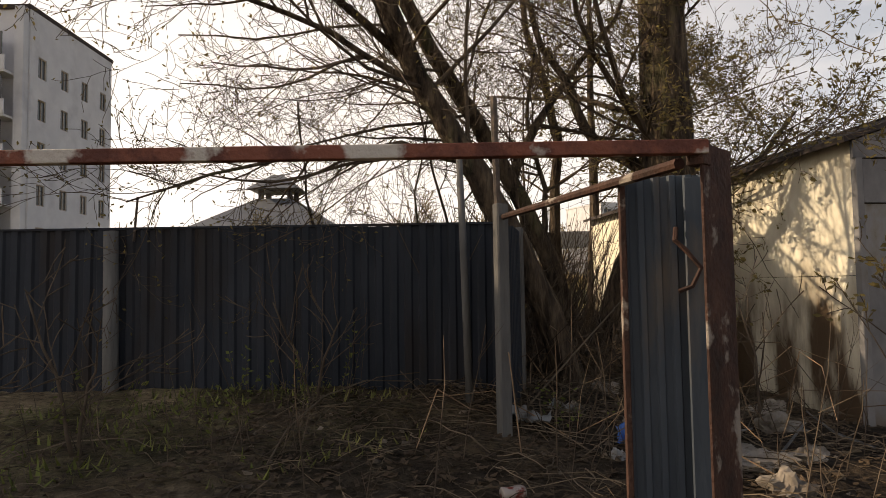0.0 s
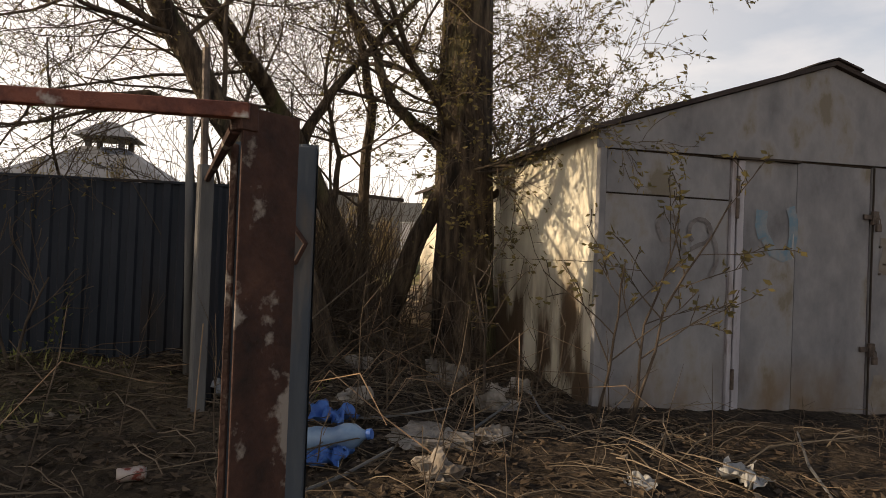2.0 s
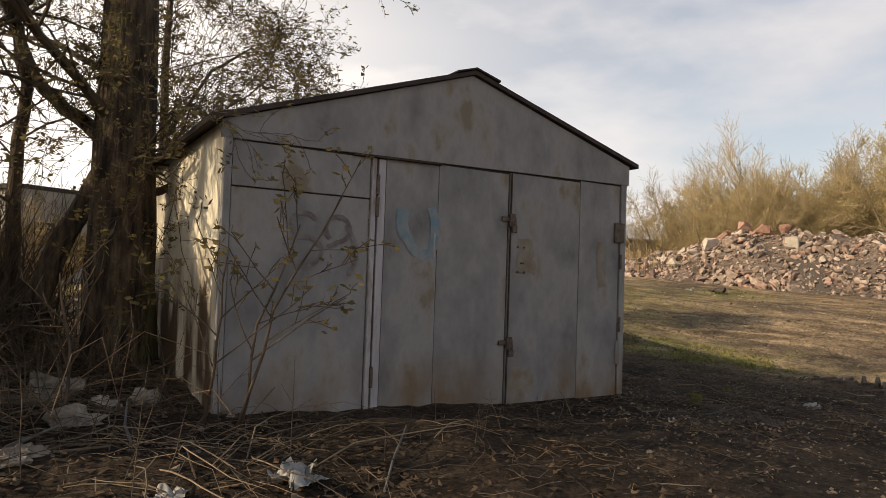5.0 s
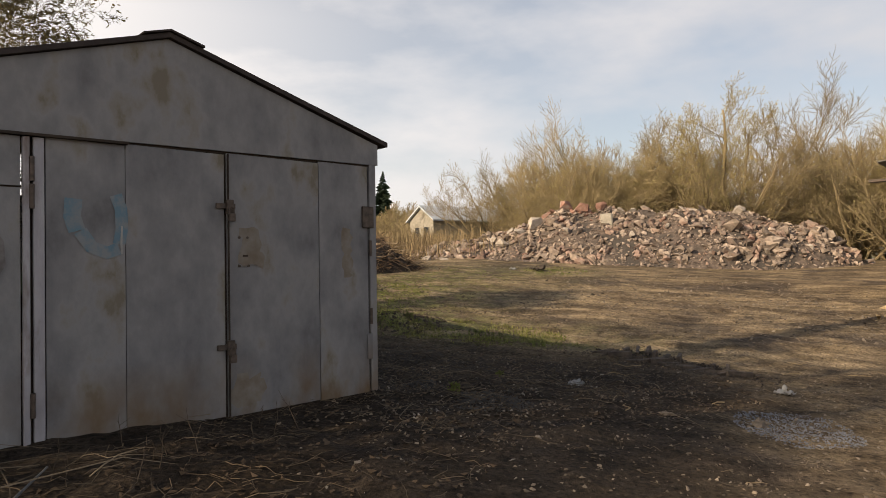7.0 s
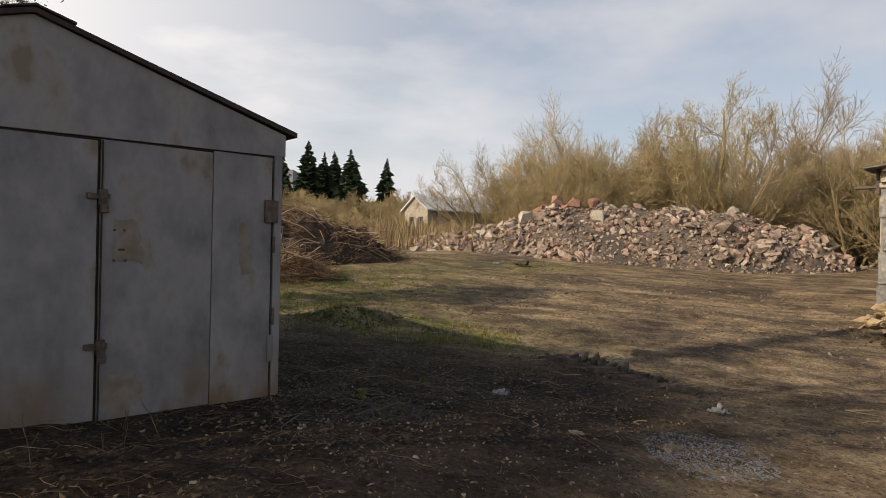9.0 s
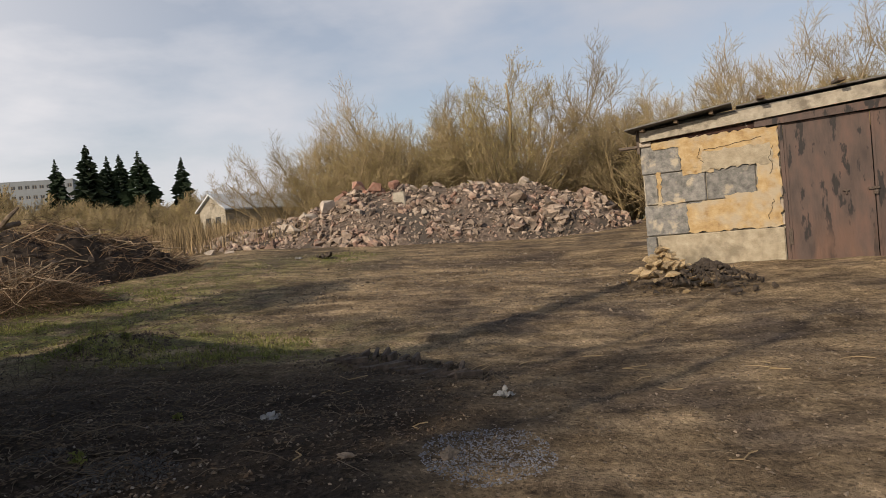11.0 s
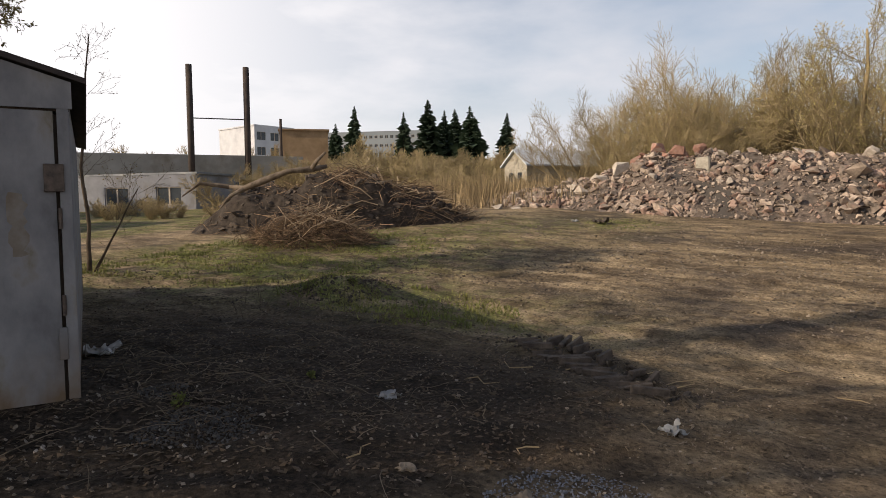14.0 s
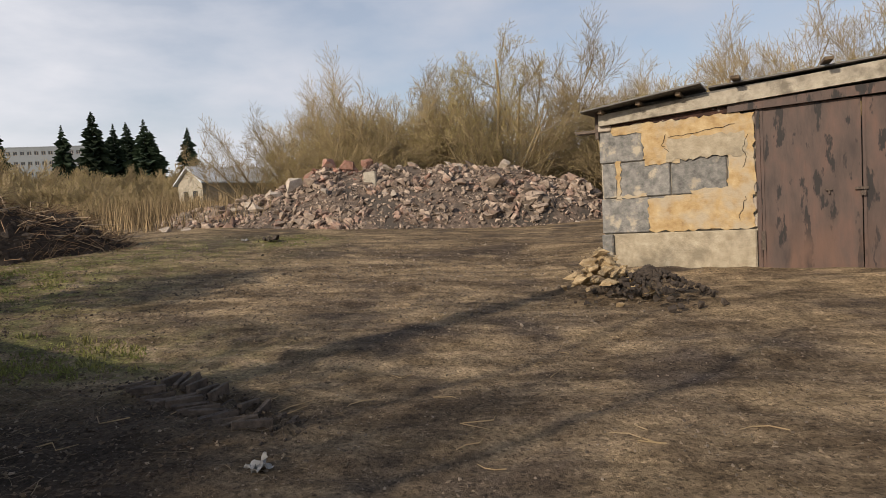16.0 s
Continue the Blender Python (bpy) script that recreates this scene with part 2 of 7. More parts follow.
M_RUBBLE = surf("rubble_stone", [(0.3, (0.1, 0.078, 0.062)), (0.7, (0.38, 0.305, 0.245))], 3, 0.95, 0.6, 20, blot=(0.24, 0.165, 0.13), blot_scale=1.3, blot_cut=(0.5, 0.6), rand=0.2, island=0.5)
M_DEBRIS = surf("crushed_debris", [(0.34, (0.045, 0.035, 0.029)), (0.66, (0.2, 0.155, 0.125))], 5, 1.0, 1.0, 12, blot=(0.07, 0.06, 0.052), blot_scale=0.6, blot_cut=(0.48, 0.58))
M_REDBRICK = surf("red_masonry", [(0.3, (0.2, 0.105, 0.078)), (0.7, (0.36, 0.2, 0.15))], 5, 0.95, 0.9, 14, blot=(0.34, 0.27, 0.22), blot_scale=3, rand=0.2)
M_PALESTONE = surf("pale_stone", [(0.3, (0.27, 0.225, 0.18)), (0.7, (0.47, 0.41, 0.345))], 4, 0.95, 0.6, 20, rand=0.15)
M_YSTONE = surf("yellow_rubble", [(0.3, (0.36, 0.25, 0.13)), (0.7, (0.56, 0.44, 0.27))], 6, 0.95, 0.6, 30, rand=0.2)
M_SOIL = surf("dark_soil", [(0.3, (0.04, 0.032, 0.027)), (0.7, (0.11, 0.088, 0.07))], 9, 1.0, 1.0, 40, rand=0.2)
M_DARKEARTH = surf("dark_dug_earth", [(0.3, (0.018, 0.014, 0.011)), (0.7, (0.07, 0.054, 0.042))], 7, 1.0, 1.0, 30)
M_STRAW = surf("dry_stalks", [(0.3, (0.045, 0.034, 0.023)), (0.7, (0.17, 0.13, 0.085))], 1.5, 0.9, 0, island=0.45)
M_REED = surf("dry_reed_straw", [(0.3, (0.16, 0.115, 0.062)), (0.7, (0.36, 0.27, 0.155))], 0.6, 0.9, 0, island=0.45)
M_PEBBLE = surf("dull_pebbles", [(0.3, (0.08, 0.064, 0.048)), (0.7, (0.24, 0.195, 0.15))], 5, 0.95, 0, island=0.5)
M_CRUMB = surf("earth_crumbs", [(0.3, (0.08, 0.062, 0.045)), (0.7, (0.21, 0.166, 0.12))], 3, 1.0, 0, island=0.5)
M_FARWALL = surf("hazy_far_wall", [(0.3, (0.2, 0.22, 0.24)), (0.7, (0.27, 0.29, 0.305))], 0.05, 0.95, 0)
M_BRUSH = surf("brushwood", [(0.3, (0.05, 0.03, 0.018)), (0.7, (0.28, 0.19, 0.115))], 1.2, 0.9, 0, island=0.8)
M_PALEBRUSH = surf("pale_cut_branches", [(0.3, (0.17, 0.125, 0.085)), (0.7, (0.36, 0.28, 0.19))], 1.2, 0.9, 0, rand=0.4)
M_LOG = surf("bleached_log", [(0.3, (0.06, 0.045, 0.032)), (0.7, (0.22, 0.17, 0.125))], 5, 0.9, 0.7, 30)
M_FRESHCAN = surf("green_can_paint", [(0.3, (0.01, 0.11, 0.045)), (0.7, (0.03, 0.2, 0.09))], 20, 0.35, 0.2, 60, 0.4)
M_REDCAN = surf("red_can_paint", [(0.42, (0.22, 0.05, 0.035)), (0.5, (0.42, 0.36, 0.32))], 22, 0.4, 0.2, 60, 0.3)
M_CANE = surf("dead_canes", [(0.3, (0.05, 0.038, 0.027)), (0.7, (0.185, 0.145, 0.1))], 1.5, 0.9, 0, island=0.65)
M_LUMP = surf("dirty_plaster_lump", [(0.3, (0.13, 0.11, 0.09)), (0.52, (0.24, 0.21, 0.175)), (0.7, (0.36, 0.32, 0.275))], 7, 0.95, 0.9, 18, blot=(0.085, 0.066, 0.05), blot_scale=3.0, rand=0.15)
M_ASH = surf("grey_ash", [(0.3, (0.035, 0.032, 0.031)), (0.7, (0.1, 0.094, 0.09))], 9, 1.0, 1.0, 30)
M_FRESH = leaf_surf("fresh_green_leaves", (0.07, 0.09, 0.02), (0.2, 0.21, 0.05))
M_GRASS = surf("spring_grass", [(0.3, (0.07, 0.09, 0.02)), (0.5, (0.14, 0.15, 0.04)), (0.7, (0.24, 0.21, 0.08))], 0.8, 0.85, 0, island=0.4)
M_WHITEPL = surf("white_plastic", [(0.3, (0.19, 0.188, 0.18)), (0.7, (0.36, 0.355, 0.34))], 6, 0.5, 0.5, 18)
M_BLUEPL = surf("blue_plastic", [(0.3, (0.03, 0.1, 0.34)), (0.7, (0.08, 0.2, 0.5))], 8, 0.45, 0.4, 25)
M_PALEBLUE = surf("pale_blue_plastic", [(0.3, (0.08, 0.15, 0.27)), (0.7, (0.2, 0.3, 0.42))], 6, 0.35, 0.3, 20)
M_PALEROOF = surf("pale_sheet_roof", [(0.3, (0.42, 0.46, 0.5)), (0.7, (0.58, 0.62, 0.66))], 0.8, 0.6, 0)
M_WALLWHITE = surf("panel_wall_white", [(0.3, (0.5, 0.5, 0.53)), (0.7, (0.62, 0.62, 0.64))], 0.6, 0.9, 0.1, 6, blot=(0.43, 0.43, 0.46), blot_scale=0.25)
M_WALLGREY = surf("far_wall_grey", [(0.3, (0.2, 0.19, 0.17)), (0.7, (0.34, 0.32, 0.29))], 0.5, 0.95, 0.2, 5, blot=(0.16, 0.13, 0.1), blot_scale=0.2)
M_BROWNBLD = surf("brown_brick_far", [(0.3, (0.2, 0.13, 0.07)), (0.7, (0.32, 0.22, 0.13))], 0.8, 0.95, 0.2, 6)
M_GLASS = surf("dark_glass", [(0.3, (0.02, 0.025, 0.03)), (0.7, (0.06, 0.065, 0.07))], 0.6, 0.12, 0, spec=0.5)
M_ZINC = surf("zinc_roof", [(0.3, (0.13, 0.137, 0.148)), (0.7, (0.2, 0.208, 0.22))], 1.5, 0.55, 0.1, 8, 0.3, blot=(0.3, 0.29, 0.27), blot_scale=0.6)
M_CHIMNEY = surf("sooty_pipe", [(0.3, (0.025, 0.02, 0.018)), (0.7, (0.07, 0.05, 0.04))], 1.5, 0.85, 0.2, 10)
M_SHEDWALL = surf("dull_limewash", [(0.3, (0.14, 0.143, 0.157)), (0.7, (0.23, 0.23, 0.245))], 0.8, 0.9, 0.2, 6, blot=(0.14, 0.13, 0.125), blot_scale=0.5)
M_HILL = surf("far_wooded_hill", [(0.3, (0.07, 0.075, 0.075)), (0.7, (0.12, 0.12, 0.11))], 0.03, 1.0, 0)


def ground_material():
    m = bpy.data.materials.new("trodden_earth")
    m.use_nodes = True
    n, l = m.node_tree.nodes, m.node_tree.links
    b = n["Principled BSDF"]
    b.inputs["Roughness"].default_value, b.inputs["Specular IOR Level"].default_value = 0.97, 0.15
    co = n.new("ShaderNodeTexCoord")

    def noise_at(scale, detail=8, rough=0.6, stretch=None):
        t = n.new("ShaderNodeTexNoise")
        t.inputs["Scale"].default_value, t.inputs["Detail"].default_value, t.inputs["Roughness"].default_value = scale, detail, rough
        if stretch:
            mp = n.new("ShaderNodeMapping")
            mp.inputs["Rotation"].default_value, mp.inputs["Scale"].default_value = (0, 0, stretch[0]), stretch[1]
            l.new(co.outputs["Object"], mp.inputs[0])
            l.new(mp.outputs[0], t.inputs["Vector"])
        else:
            l.new(co.outputs["Object"], t.inputs["Vector"])
        return t.outputs["Fac"]

    def ramp(fac, lo, hi, c0=(0, 0, 0), c1=(1, 1, 1)):
        r = n.new("ShaderNodeValToRGB")
        r.color_ramp.elements[0].position, r.color_ramp.elements[0].color = lo, (*c0, 1)
        r.color_ramp.elements[1].position, r.color_ramp.elements[1].color = hi, (*c1, 1)
        l.new(fac, r.inputs[0])
        return r.outputs[0]

    def mix(fac, a, c):
        x = n.new("ShaderNodeMixRGB")
        for v, i in ((fac, 0), (a, 1), (c, 2)):
            if isinstance(v, tuple):
                x.inputs[i].default_value = (*v, 1)
            else:
                l.new(v, x.inputs[i])
        return x.outputs[0]

    earth = ramp(noise_at(7.0, 10, 0.7), 0.34, 0.68, (0.085, 0.063, 0.042), (0.215, 0.164, 0.108))
    sand = ramp(noise_at(11.0, 10, 0.7), 0.32, 0.68, (0.185, 0.138, 0.086), (0.38, 0.292, 0.186))
    col = mix(ramp(noise_at(0.55, 6, 0.6, (-0.2, (1.6, 0.9, 1))), 0.44, 0.6), earth, sand)
    damp = ramp(noise_at(0.35, 5), 0.52, 0.62)
    col = mix(damp, col, (0.095, 0.075, 0.058))
    at = n.new("ShaderNodeAttribute")
    at.attribute_name = "turf"
    green = ramp(noise_at(16.0, 8, 0.7), 0.35, 0.68, (0.055, 0.07, 0.019), (0.195, 0.2, 0.06))
    patch = n.new("ShaderNodeMath")
    patch.operation = "MULTIPLY"
    l.new(at.outputs["Fac"], patch.inputs[0])
    l.new(ramp(noise_at(1.3, 10, 0.78), 0.42, 0.56), patch.inputs[1])
    col = mix(patch.outputs[0], col, green)
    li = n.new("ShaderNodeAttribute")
    li.attribute_name = "litter_shade"
    # Litter brown, kept dark enough to carry painted shade as well.
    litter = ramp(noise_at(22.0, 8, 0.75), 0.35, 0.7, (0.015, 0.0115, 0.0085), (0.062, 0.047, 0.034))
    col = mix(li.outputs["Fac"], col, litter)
    crumb = ramp(noise_at(26.0, 3, 0.6), 0.3, 0.44, (0.62, 0.61, 0.6), (1.06, 1.06, 1.06))
    clod = ramp(noise_at(13.0, 8, 0.75), 0.34, 0.5, (0.7, 0.7, 0.7), (1.08, 1.08, 1.08))
    streak = ramp(noise_at(3.6, 6, 0.62), 0.4, 0.5, (0.8, 0.79, 0.78), (1.06, 1.06, 1.06))
    rut = ramp(noise_at(1.1, 3, 0.5, (0.2, (2.6, 0.6, 1))), 0.43, 0.55, (0.76, 0.75, 0.73), (1.1, 1.1, 1.1))
    blotch = ramp(noise_at(1.6, 9, 0.7), 0.36, 0.5, (0.7, 0.68, 0.66), (1.1, 1.1, 1.1))
    cells = n.new("ShaderNodeTexVoronoi")
    cells.inputs["Scale"].default_value = 34.0
    l.new(co.outputs["Object"], cells.inputs["Vector"])
    pick = n.new("ShaderNodeSeparateColor")
    l.new(cells.outputs["Color"], pick.inputs[0])
    fleck = n.new("ShaderNodeValToRGB")
    for k, (p, c) in enumerate(((0.0, 0.55), (0.1, 0.66), (0.16, 0.96), (0.9, 1.02), (0.95, 1.4))):
        e = fleck.color_ramp.elements[k] if k < 2 else fleck.color_ramp.elements.new(p)
        e.position, e.color = p, (c, c * 0.985, c * 0.96, 1)
    l.new(pick.outputs[0], fleck.inputs[0])
    for shade in (crumb, clod, streak, rut, blotch, fleck.outputs[0]):
        mul = n.new("ShaderNodeMixRGB")
        mul.blend_type = "MULTIPLY"
        mul.inputs[0].default_value = 1.0
        l.new(col, mul.inputs[1])
        l.new(shade, mul.inputs[2])
        col = mul.outputs[0]
    l.new(col, b.inputs["Base Color"])
    bp = n.new("ShaderNodeBump")
    bp.inputs["Strength"].default_value, bp.inputs["Distance"].default_value = 1.0, 0.06
    l.new(noise_at(7.0, 10, 0.66), bp.inputs["Height"])
    l.new(bp.outputs[0], b.inputs["Normal"])
    return m


M_GROUND = ground_material()


# ---- geometry helpers ----
class Geo:
    """Vertices and faces gathered for one mesh."""

    def __init__(self):
        self.v, self.f = [], []

    def add(self, verts, faces):
        k = len(self.v)
        self.v.extend(verts)
        self.f.extend(tuple(i + k for i in f) for f in faces)

    def box(self, x0, y0, z0, x1, y1, z1, c=0.0, m=None):
        """A box; with c its upright edges and rims are chamfered."""
        if not c:
            vs = [(x, y, z) for z in (z0, z1) for x, y in ((x0, y0), (x1, y0), (x1, y1), (x0, y1))]
            fs = [(3, 2, 1, 0), (4, 5, 6, 7)] + [(i, (i + 1) % 4, 4 + (i + 1) % 4, 4 + i) for i in range(4)]
        else:
            def ring(d, z):
                return [(x0 + c + d, y0 + d, z), (x1 - c - d, y0 + d, z), (x1 - d, y0 + c + d, z), (x1 - d, y1 - c - d, z), (x1 - c - d, y1 - d, z), (x0 + c + d, y1 - d, z), (x0 + d, y1 - c - d, z), (x0 + d, y0 + c + d, z)]
            d = c * 0.6
            rs = [ring(d, z0), ring(0, z0 + d), ring(0, z1 - d), ring(d, z1)]
            vs = [p for r in rs for p in r]
            fs = [tuple(range(7, -1, -1)), tuple(range(24, 32))] + [(8 * k + i, 8 * k + (i + 1) % 8, 8 * k + 8 + (i + 1) % 8, 8 * k + 8 + i) for k in range(3) for i in range(8)]
        if m:
            vs = [tuple(m @ Vector(p)) for p in vs]
        self.add(vs, fs)
        return self

    def tube(self, pts, radii, sides=6, cap=True):
        pts = [Vector(p) for p in pts]
        n = len(pts)
        vs, prev = [], None
        for i, p in enumerate(pts):
            d = (pts[min(i + 1, n - 1)] - pts[max(i - 1, 0)])
            if d.length < 1e-7:
                d = Vector((0, 0, 1))
            d.normalize()
            if prev is None:
                a = d.orthogonal().normalized()
            else:
                a = prev - d * prev.dot(d)
                a = a.normalized() if a.length > 1e-5 else d.orthogonal().normalized()
            prev = a
            b = d.cross(a)
            for s in range(sides):
                t = 2 * math.pi * s / sides
                vs.append(tuple(p + (a * math.cos(t) + b * math.sin(t)) * radii[i]))
        fs = [(i * sides + s, i * sides + (s + 1) % sides, (i + 1) * sides + (s + 1) % sides, (i + 1) * sides + s) for i in range(n - 1) for s in range(sides)]
        if cap:
            fs += [tuple(range(sides - 1, -1, -1)), tuple(range((n - 1) * sides, n * sides))]
        self.add(vs, fs)
        return self

    def sheet(self, w, h, pitch, amp, th=0.0015, z0=0.0, ragged=0.0, rng=None, lap=0.35):
        """A ribbed metal sheet in the xz plane with trapezoid ribs, of width w and height h."""
        xs, x = [], 0.0
        while x < w - 1e-6:
            for fx, dy in ((0, 0), (lap, 0), (lap + 0.12, amp), (0.88, amp)):
                if x + fx * pitch <= w:
                    xs.append((x + fx * pitch, dy))
            x += pitch
        xs.append((w, 0))
        rows = [z0, z0 + h * 0.5, z0 + h]
        vs = []
        for side in (0, th):
            for r, z in enumerate(rows):
                for px, py in xs:
                    vs.append((px, py + side, z + (rng.uniform(-ragged, ragged) if rng and r != 1 else 0)))
        k, m = len(xs), len(xs) * 3
        fs = []
        for r in range(2):
            for i in range(k - 1):
                fs.append((r * k + i, r * k + i + 1, (r + 1) * k + i + 1, (r + 1) * k + i))
                fs.append((m + r * k + i, m + (r + 1) * k + i, m + (r + 1) * k + i + 1, m + r * k + i + 1))
        for i in range(k - 1):
            fs.append((2 * k + i, 2 * k + i + 1, m + 2 * k + i + 1, m + 2 * k + i))
        self.add(vs, fs)
        return self

    def weld(self):
        """Joins vertices that lie on one another and drops the faces inside."""
        seen, index = {}, []
        for p in self.v:
            index.append(seen.setdefault(tuple(round(c, 4) for c in p), len(seen)))
        count = {}
        faces = [tuple(index[i] for i in f) for f in self.f]
        for f in faces:
            count[frozenset(f)] = count.get(frozenset(f), 0) + 1
        self.v, self.f = list(seen), [f for f in faces if count[frozenset(f)] == 1]
        return self

    def mesh(self, name, material, smooth=False):
        me = bpy.data.meshes.new(name)
        me.from_pydata(self.v, [], self.f)
        me.materials.append(material)
        if smooth:
            me.polygons.foreach_set("use_smooth", [True] * len(me.polygons))
        me.update()
        return me


def part(name, geo, material, parent=None, label="", smooth=False, at=None):
    """One mesh object, under a thing or a part if a parent is given."""
    ob = new(name, geo.mesh(name, material, smooth) if isinstance(geo, Geo) else geo)
    if parent:
        ob.parent = parent
    if at is not None:
        ob.matrix_local = at
    if label:
        ob["label"] = label
    return ob


def thing(name, at, label, category, group="", kind=""):
    ob = new(name)
    ob.empty_display_size = 0.2
    ob.matrix_world = at
    return tagged(ob, label, category, group, kind)


def ground_z(x, y):
    """Height of the ground: falls gently along the garage, rises towards the rubble."""
    yc = max(-5.0, min(y, 7.0))
    z = 0.2 - 0.018 * min(x, 40) + 0.055 * yc
    z += 0.075 * max(0.0, min(x, 38.0) - 14.0)
    z += 0.1 * math.exp(-((x - 2.6) ** 2 + (y - 3.8) ** 2) / 3.0)
    return z


def rocks(seed, count=14):
    """Templates of broken stones, as vertices and faces."""
    r = random.Random(seed)
    out = []
    for _ in range(count):
        bm = bmesh.new()
        for _ in range(11):
            v = Vector((r.gauss(0, 1), r.gauss(0, 1), r.gauss(0, 1))).normalized()
            m = max(abs(v.x), abs(v.y), abs(v.z))
            bm.verts.new(v / m * r.uniform(0.6, 1.0) * 0.5)
        res = bmesh.ops.convex_hull(bm, input=bm.verts)
        bmesh.ops.delete(bm, geom=[g for g in res["geom_interior"] if isinstance(g, bmesh.types.BMVert)], context="VERTS")
        bm.verts.index_update()
        out.append(([tuple(v.co) for v in bm.verts], [tuple(v.index for v in f.verts) for f in bm.faces]))
        bm.free()
    return out


ROCKS = rocks(5)


def put_rock(geo, rng, x, y, z, sx, sy, sz):
    vs, fs = rng.choice(ROCKS)
    m = Matrix.LocRotScale((x, y, z), Euler((rng.uniform(-1.0, 1.0), rng.uniform(-1.0, 1.0), rng.uniform(0, 6.3))), (sx, sy, sz))
    geo.add([tuple(m @ Vector(v)) for v in vs], fs)


ROCK_MESHES = {}


def rock_mesh(k, material):
    key = (k, material.name)
    if key not in ROCK_MESHES:
        g = Geo()
        g.add(*ROCKS[k])
        ROCK_MESHES[key] = g.mesh("stone", material)
    return ROCK_MESHES[key]


def unit(rng):
    return Vector((rng.gauss(0, 1), rng.gauss(0, 1), rng.gauss(0, 1))).normalized()


def limb(geo, tips, rng, p, d, length, r, level, spec):
    """A branch that wanders, tapers and bears smaller branches."""
    n = spec["segs"][level]
    last = level == len(spec["kids"])
    pts, rad = [p.copy()], [r]
    for i in range(n):
        d = (d + unit(rng) * spec["wander"][level] + Vector((0, 0, spec["lift"][level]))).normalized()
        p = p + d * (length / n)
        pts.append(p.copy())
        rad.append(max(r * (1 - (i + 1) / n * (0.85 if last else 0.65)), spec["thin"]))
    geo.tube(pts, rad, spec["sides"][level], cap=level == 0)
    bear(geo, tips, rng, pts, rad, length, level, spec)


def bear(geo, tips, rng, pts, rad, length, level, spec, start=None):
    if level == len(spec["kids"]):
        tips.append((pts[-1], (pts[-1] - pts[-2]).normalized()))
        if len(pts) > 2:
            tips.append((pts[len(pts) // 2], (pts[-1] - pts[0]).normalized()))
        return
    count = spec["kids"][level]
    n = len(pts) - 1
    for k in range(count):
        t = (start if start is not None else spec["bare"][level]) + (1 - (start if start is not None else spec["bare"][level])) * (k + rng.random()) / count
        i = min(int(t * n), n - 1)
        q = pts[i].lerp(pts[i + 1], t * n - i)
        ax = (pts[i + 1] - pts[i]).normalized()
        side = ax.cross(unit(rng)).normalized()
        ang = radians(rng.uniform(*spec["angle"][level]))
        d = (ax * math.cos(ang) + side * math.sin(ang)).normalized()
        ll = spec["length"][level] * rng.uniform(0.6, 1.15) * (1.1 - 0.5 * t)
        limb(geo, tips, rng, q, d, ll, max(rad[i] * spec["ratio"][level], spec["thin"]), level + 1, spec)


def leaf_mesh(geo, tips, rng, per_tip, size, spread=0.04):
    for p, d in tips:
        for _ in range(per_tip):
            c = p + unit(rng) * spread * rng.random()
            a = (unit(rng) + d * 0.6).normalized()
            b = a.orthogonal().normalized()
            s = size * rng.uniform(0.6, 1.3)
            geo.add([tuple(c), tuple(c + a * s * 0.5 + b * s * 0.28), tuple(c + a * s), tuple(c + a * s * 0.5 - b * s * 0.28)], [(0, 1, 2, 3)])


# ---- the ground, one sheet to the horizon ----
def axis(lo, hi, step, far):
    xs = list(np.arange(lo, hi + step / 2, step))
    d, a = step, hi
    while a < far:
        d *= 1.22
        a += d
        xs.append(a)
    d, a = step, lo
    while a > -far:
        d *= 1.22
        a -= d
        xs.insert(0, a)
    return xs


def turf_at(x, y):
    a = 1.0 * math.exp(-(((x - 16.5) / 5.5) ** 2 + ((y - 7.0) / 4.5) ** 2) ** 2)
    a += 0.6 * math.exp(-(((x - 24) / 5) ** 2 + ((y - 6) / 4.0) ** 2))
    a += 0.85 * math.exp(-(((x - 27.6) / 1.6) ** 2 + ((y - 2.4) / 1.4) ** 2))
    a += 0.9 * math.exp(-(((x - 14.0) / 1.6) ** 2 + ((y - 1.2) / 2.6) ** 2))
    a += 0.6 * math.exp(-(((x - 1.0) / 2.2) ** 2 + ((y - 4.5) / 1.4) ** 2))
    a += 0.9 if x > 46 or y > 16 or x < -25 or y < -40 else 0
    return min(a, 1.0)


# Dark ground mask: leaf litter and churned earth, with the garage's shade painted in.
def litter_shade_at(x, y):
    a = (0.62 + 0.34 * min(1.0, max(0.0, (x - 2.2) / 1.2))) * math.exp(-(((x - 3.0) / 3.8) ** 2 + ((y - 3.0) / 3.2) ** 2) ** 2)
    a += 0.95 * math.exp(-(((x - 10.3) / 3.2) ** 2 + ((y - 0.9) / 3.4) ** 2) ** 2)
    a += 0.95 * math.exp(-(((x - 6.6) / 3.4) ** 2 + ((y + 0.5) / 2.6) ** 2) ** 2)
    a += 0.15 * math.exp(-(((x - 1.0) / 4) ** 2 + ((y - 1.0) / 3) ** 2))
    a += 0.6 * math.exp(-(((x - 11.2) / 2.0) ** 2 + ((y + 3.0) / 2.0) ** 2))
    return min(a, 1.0)


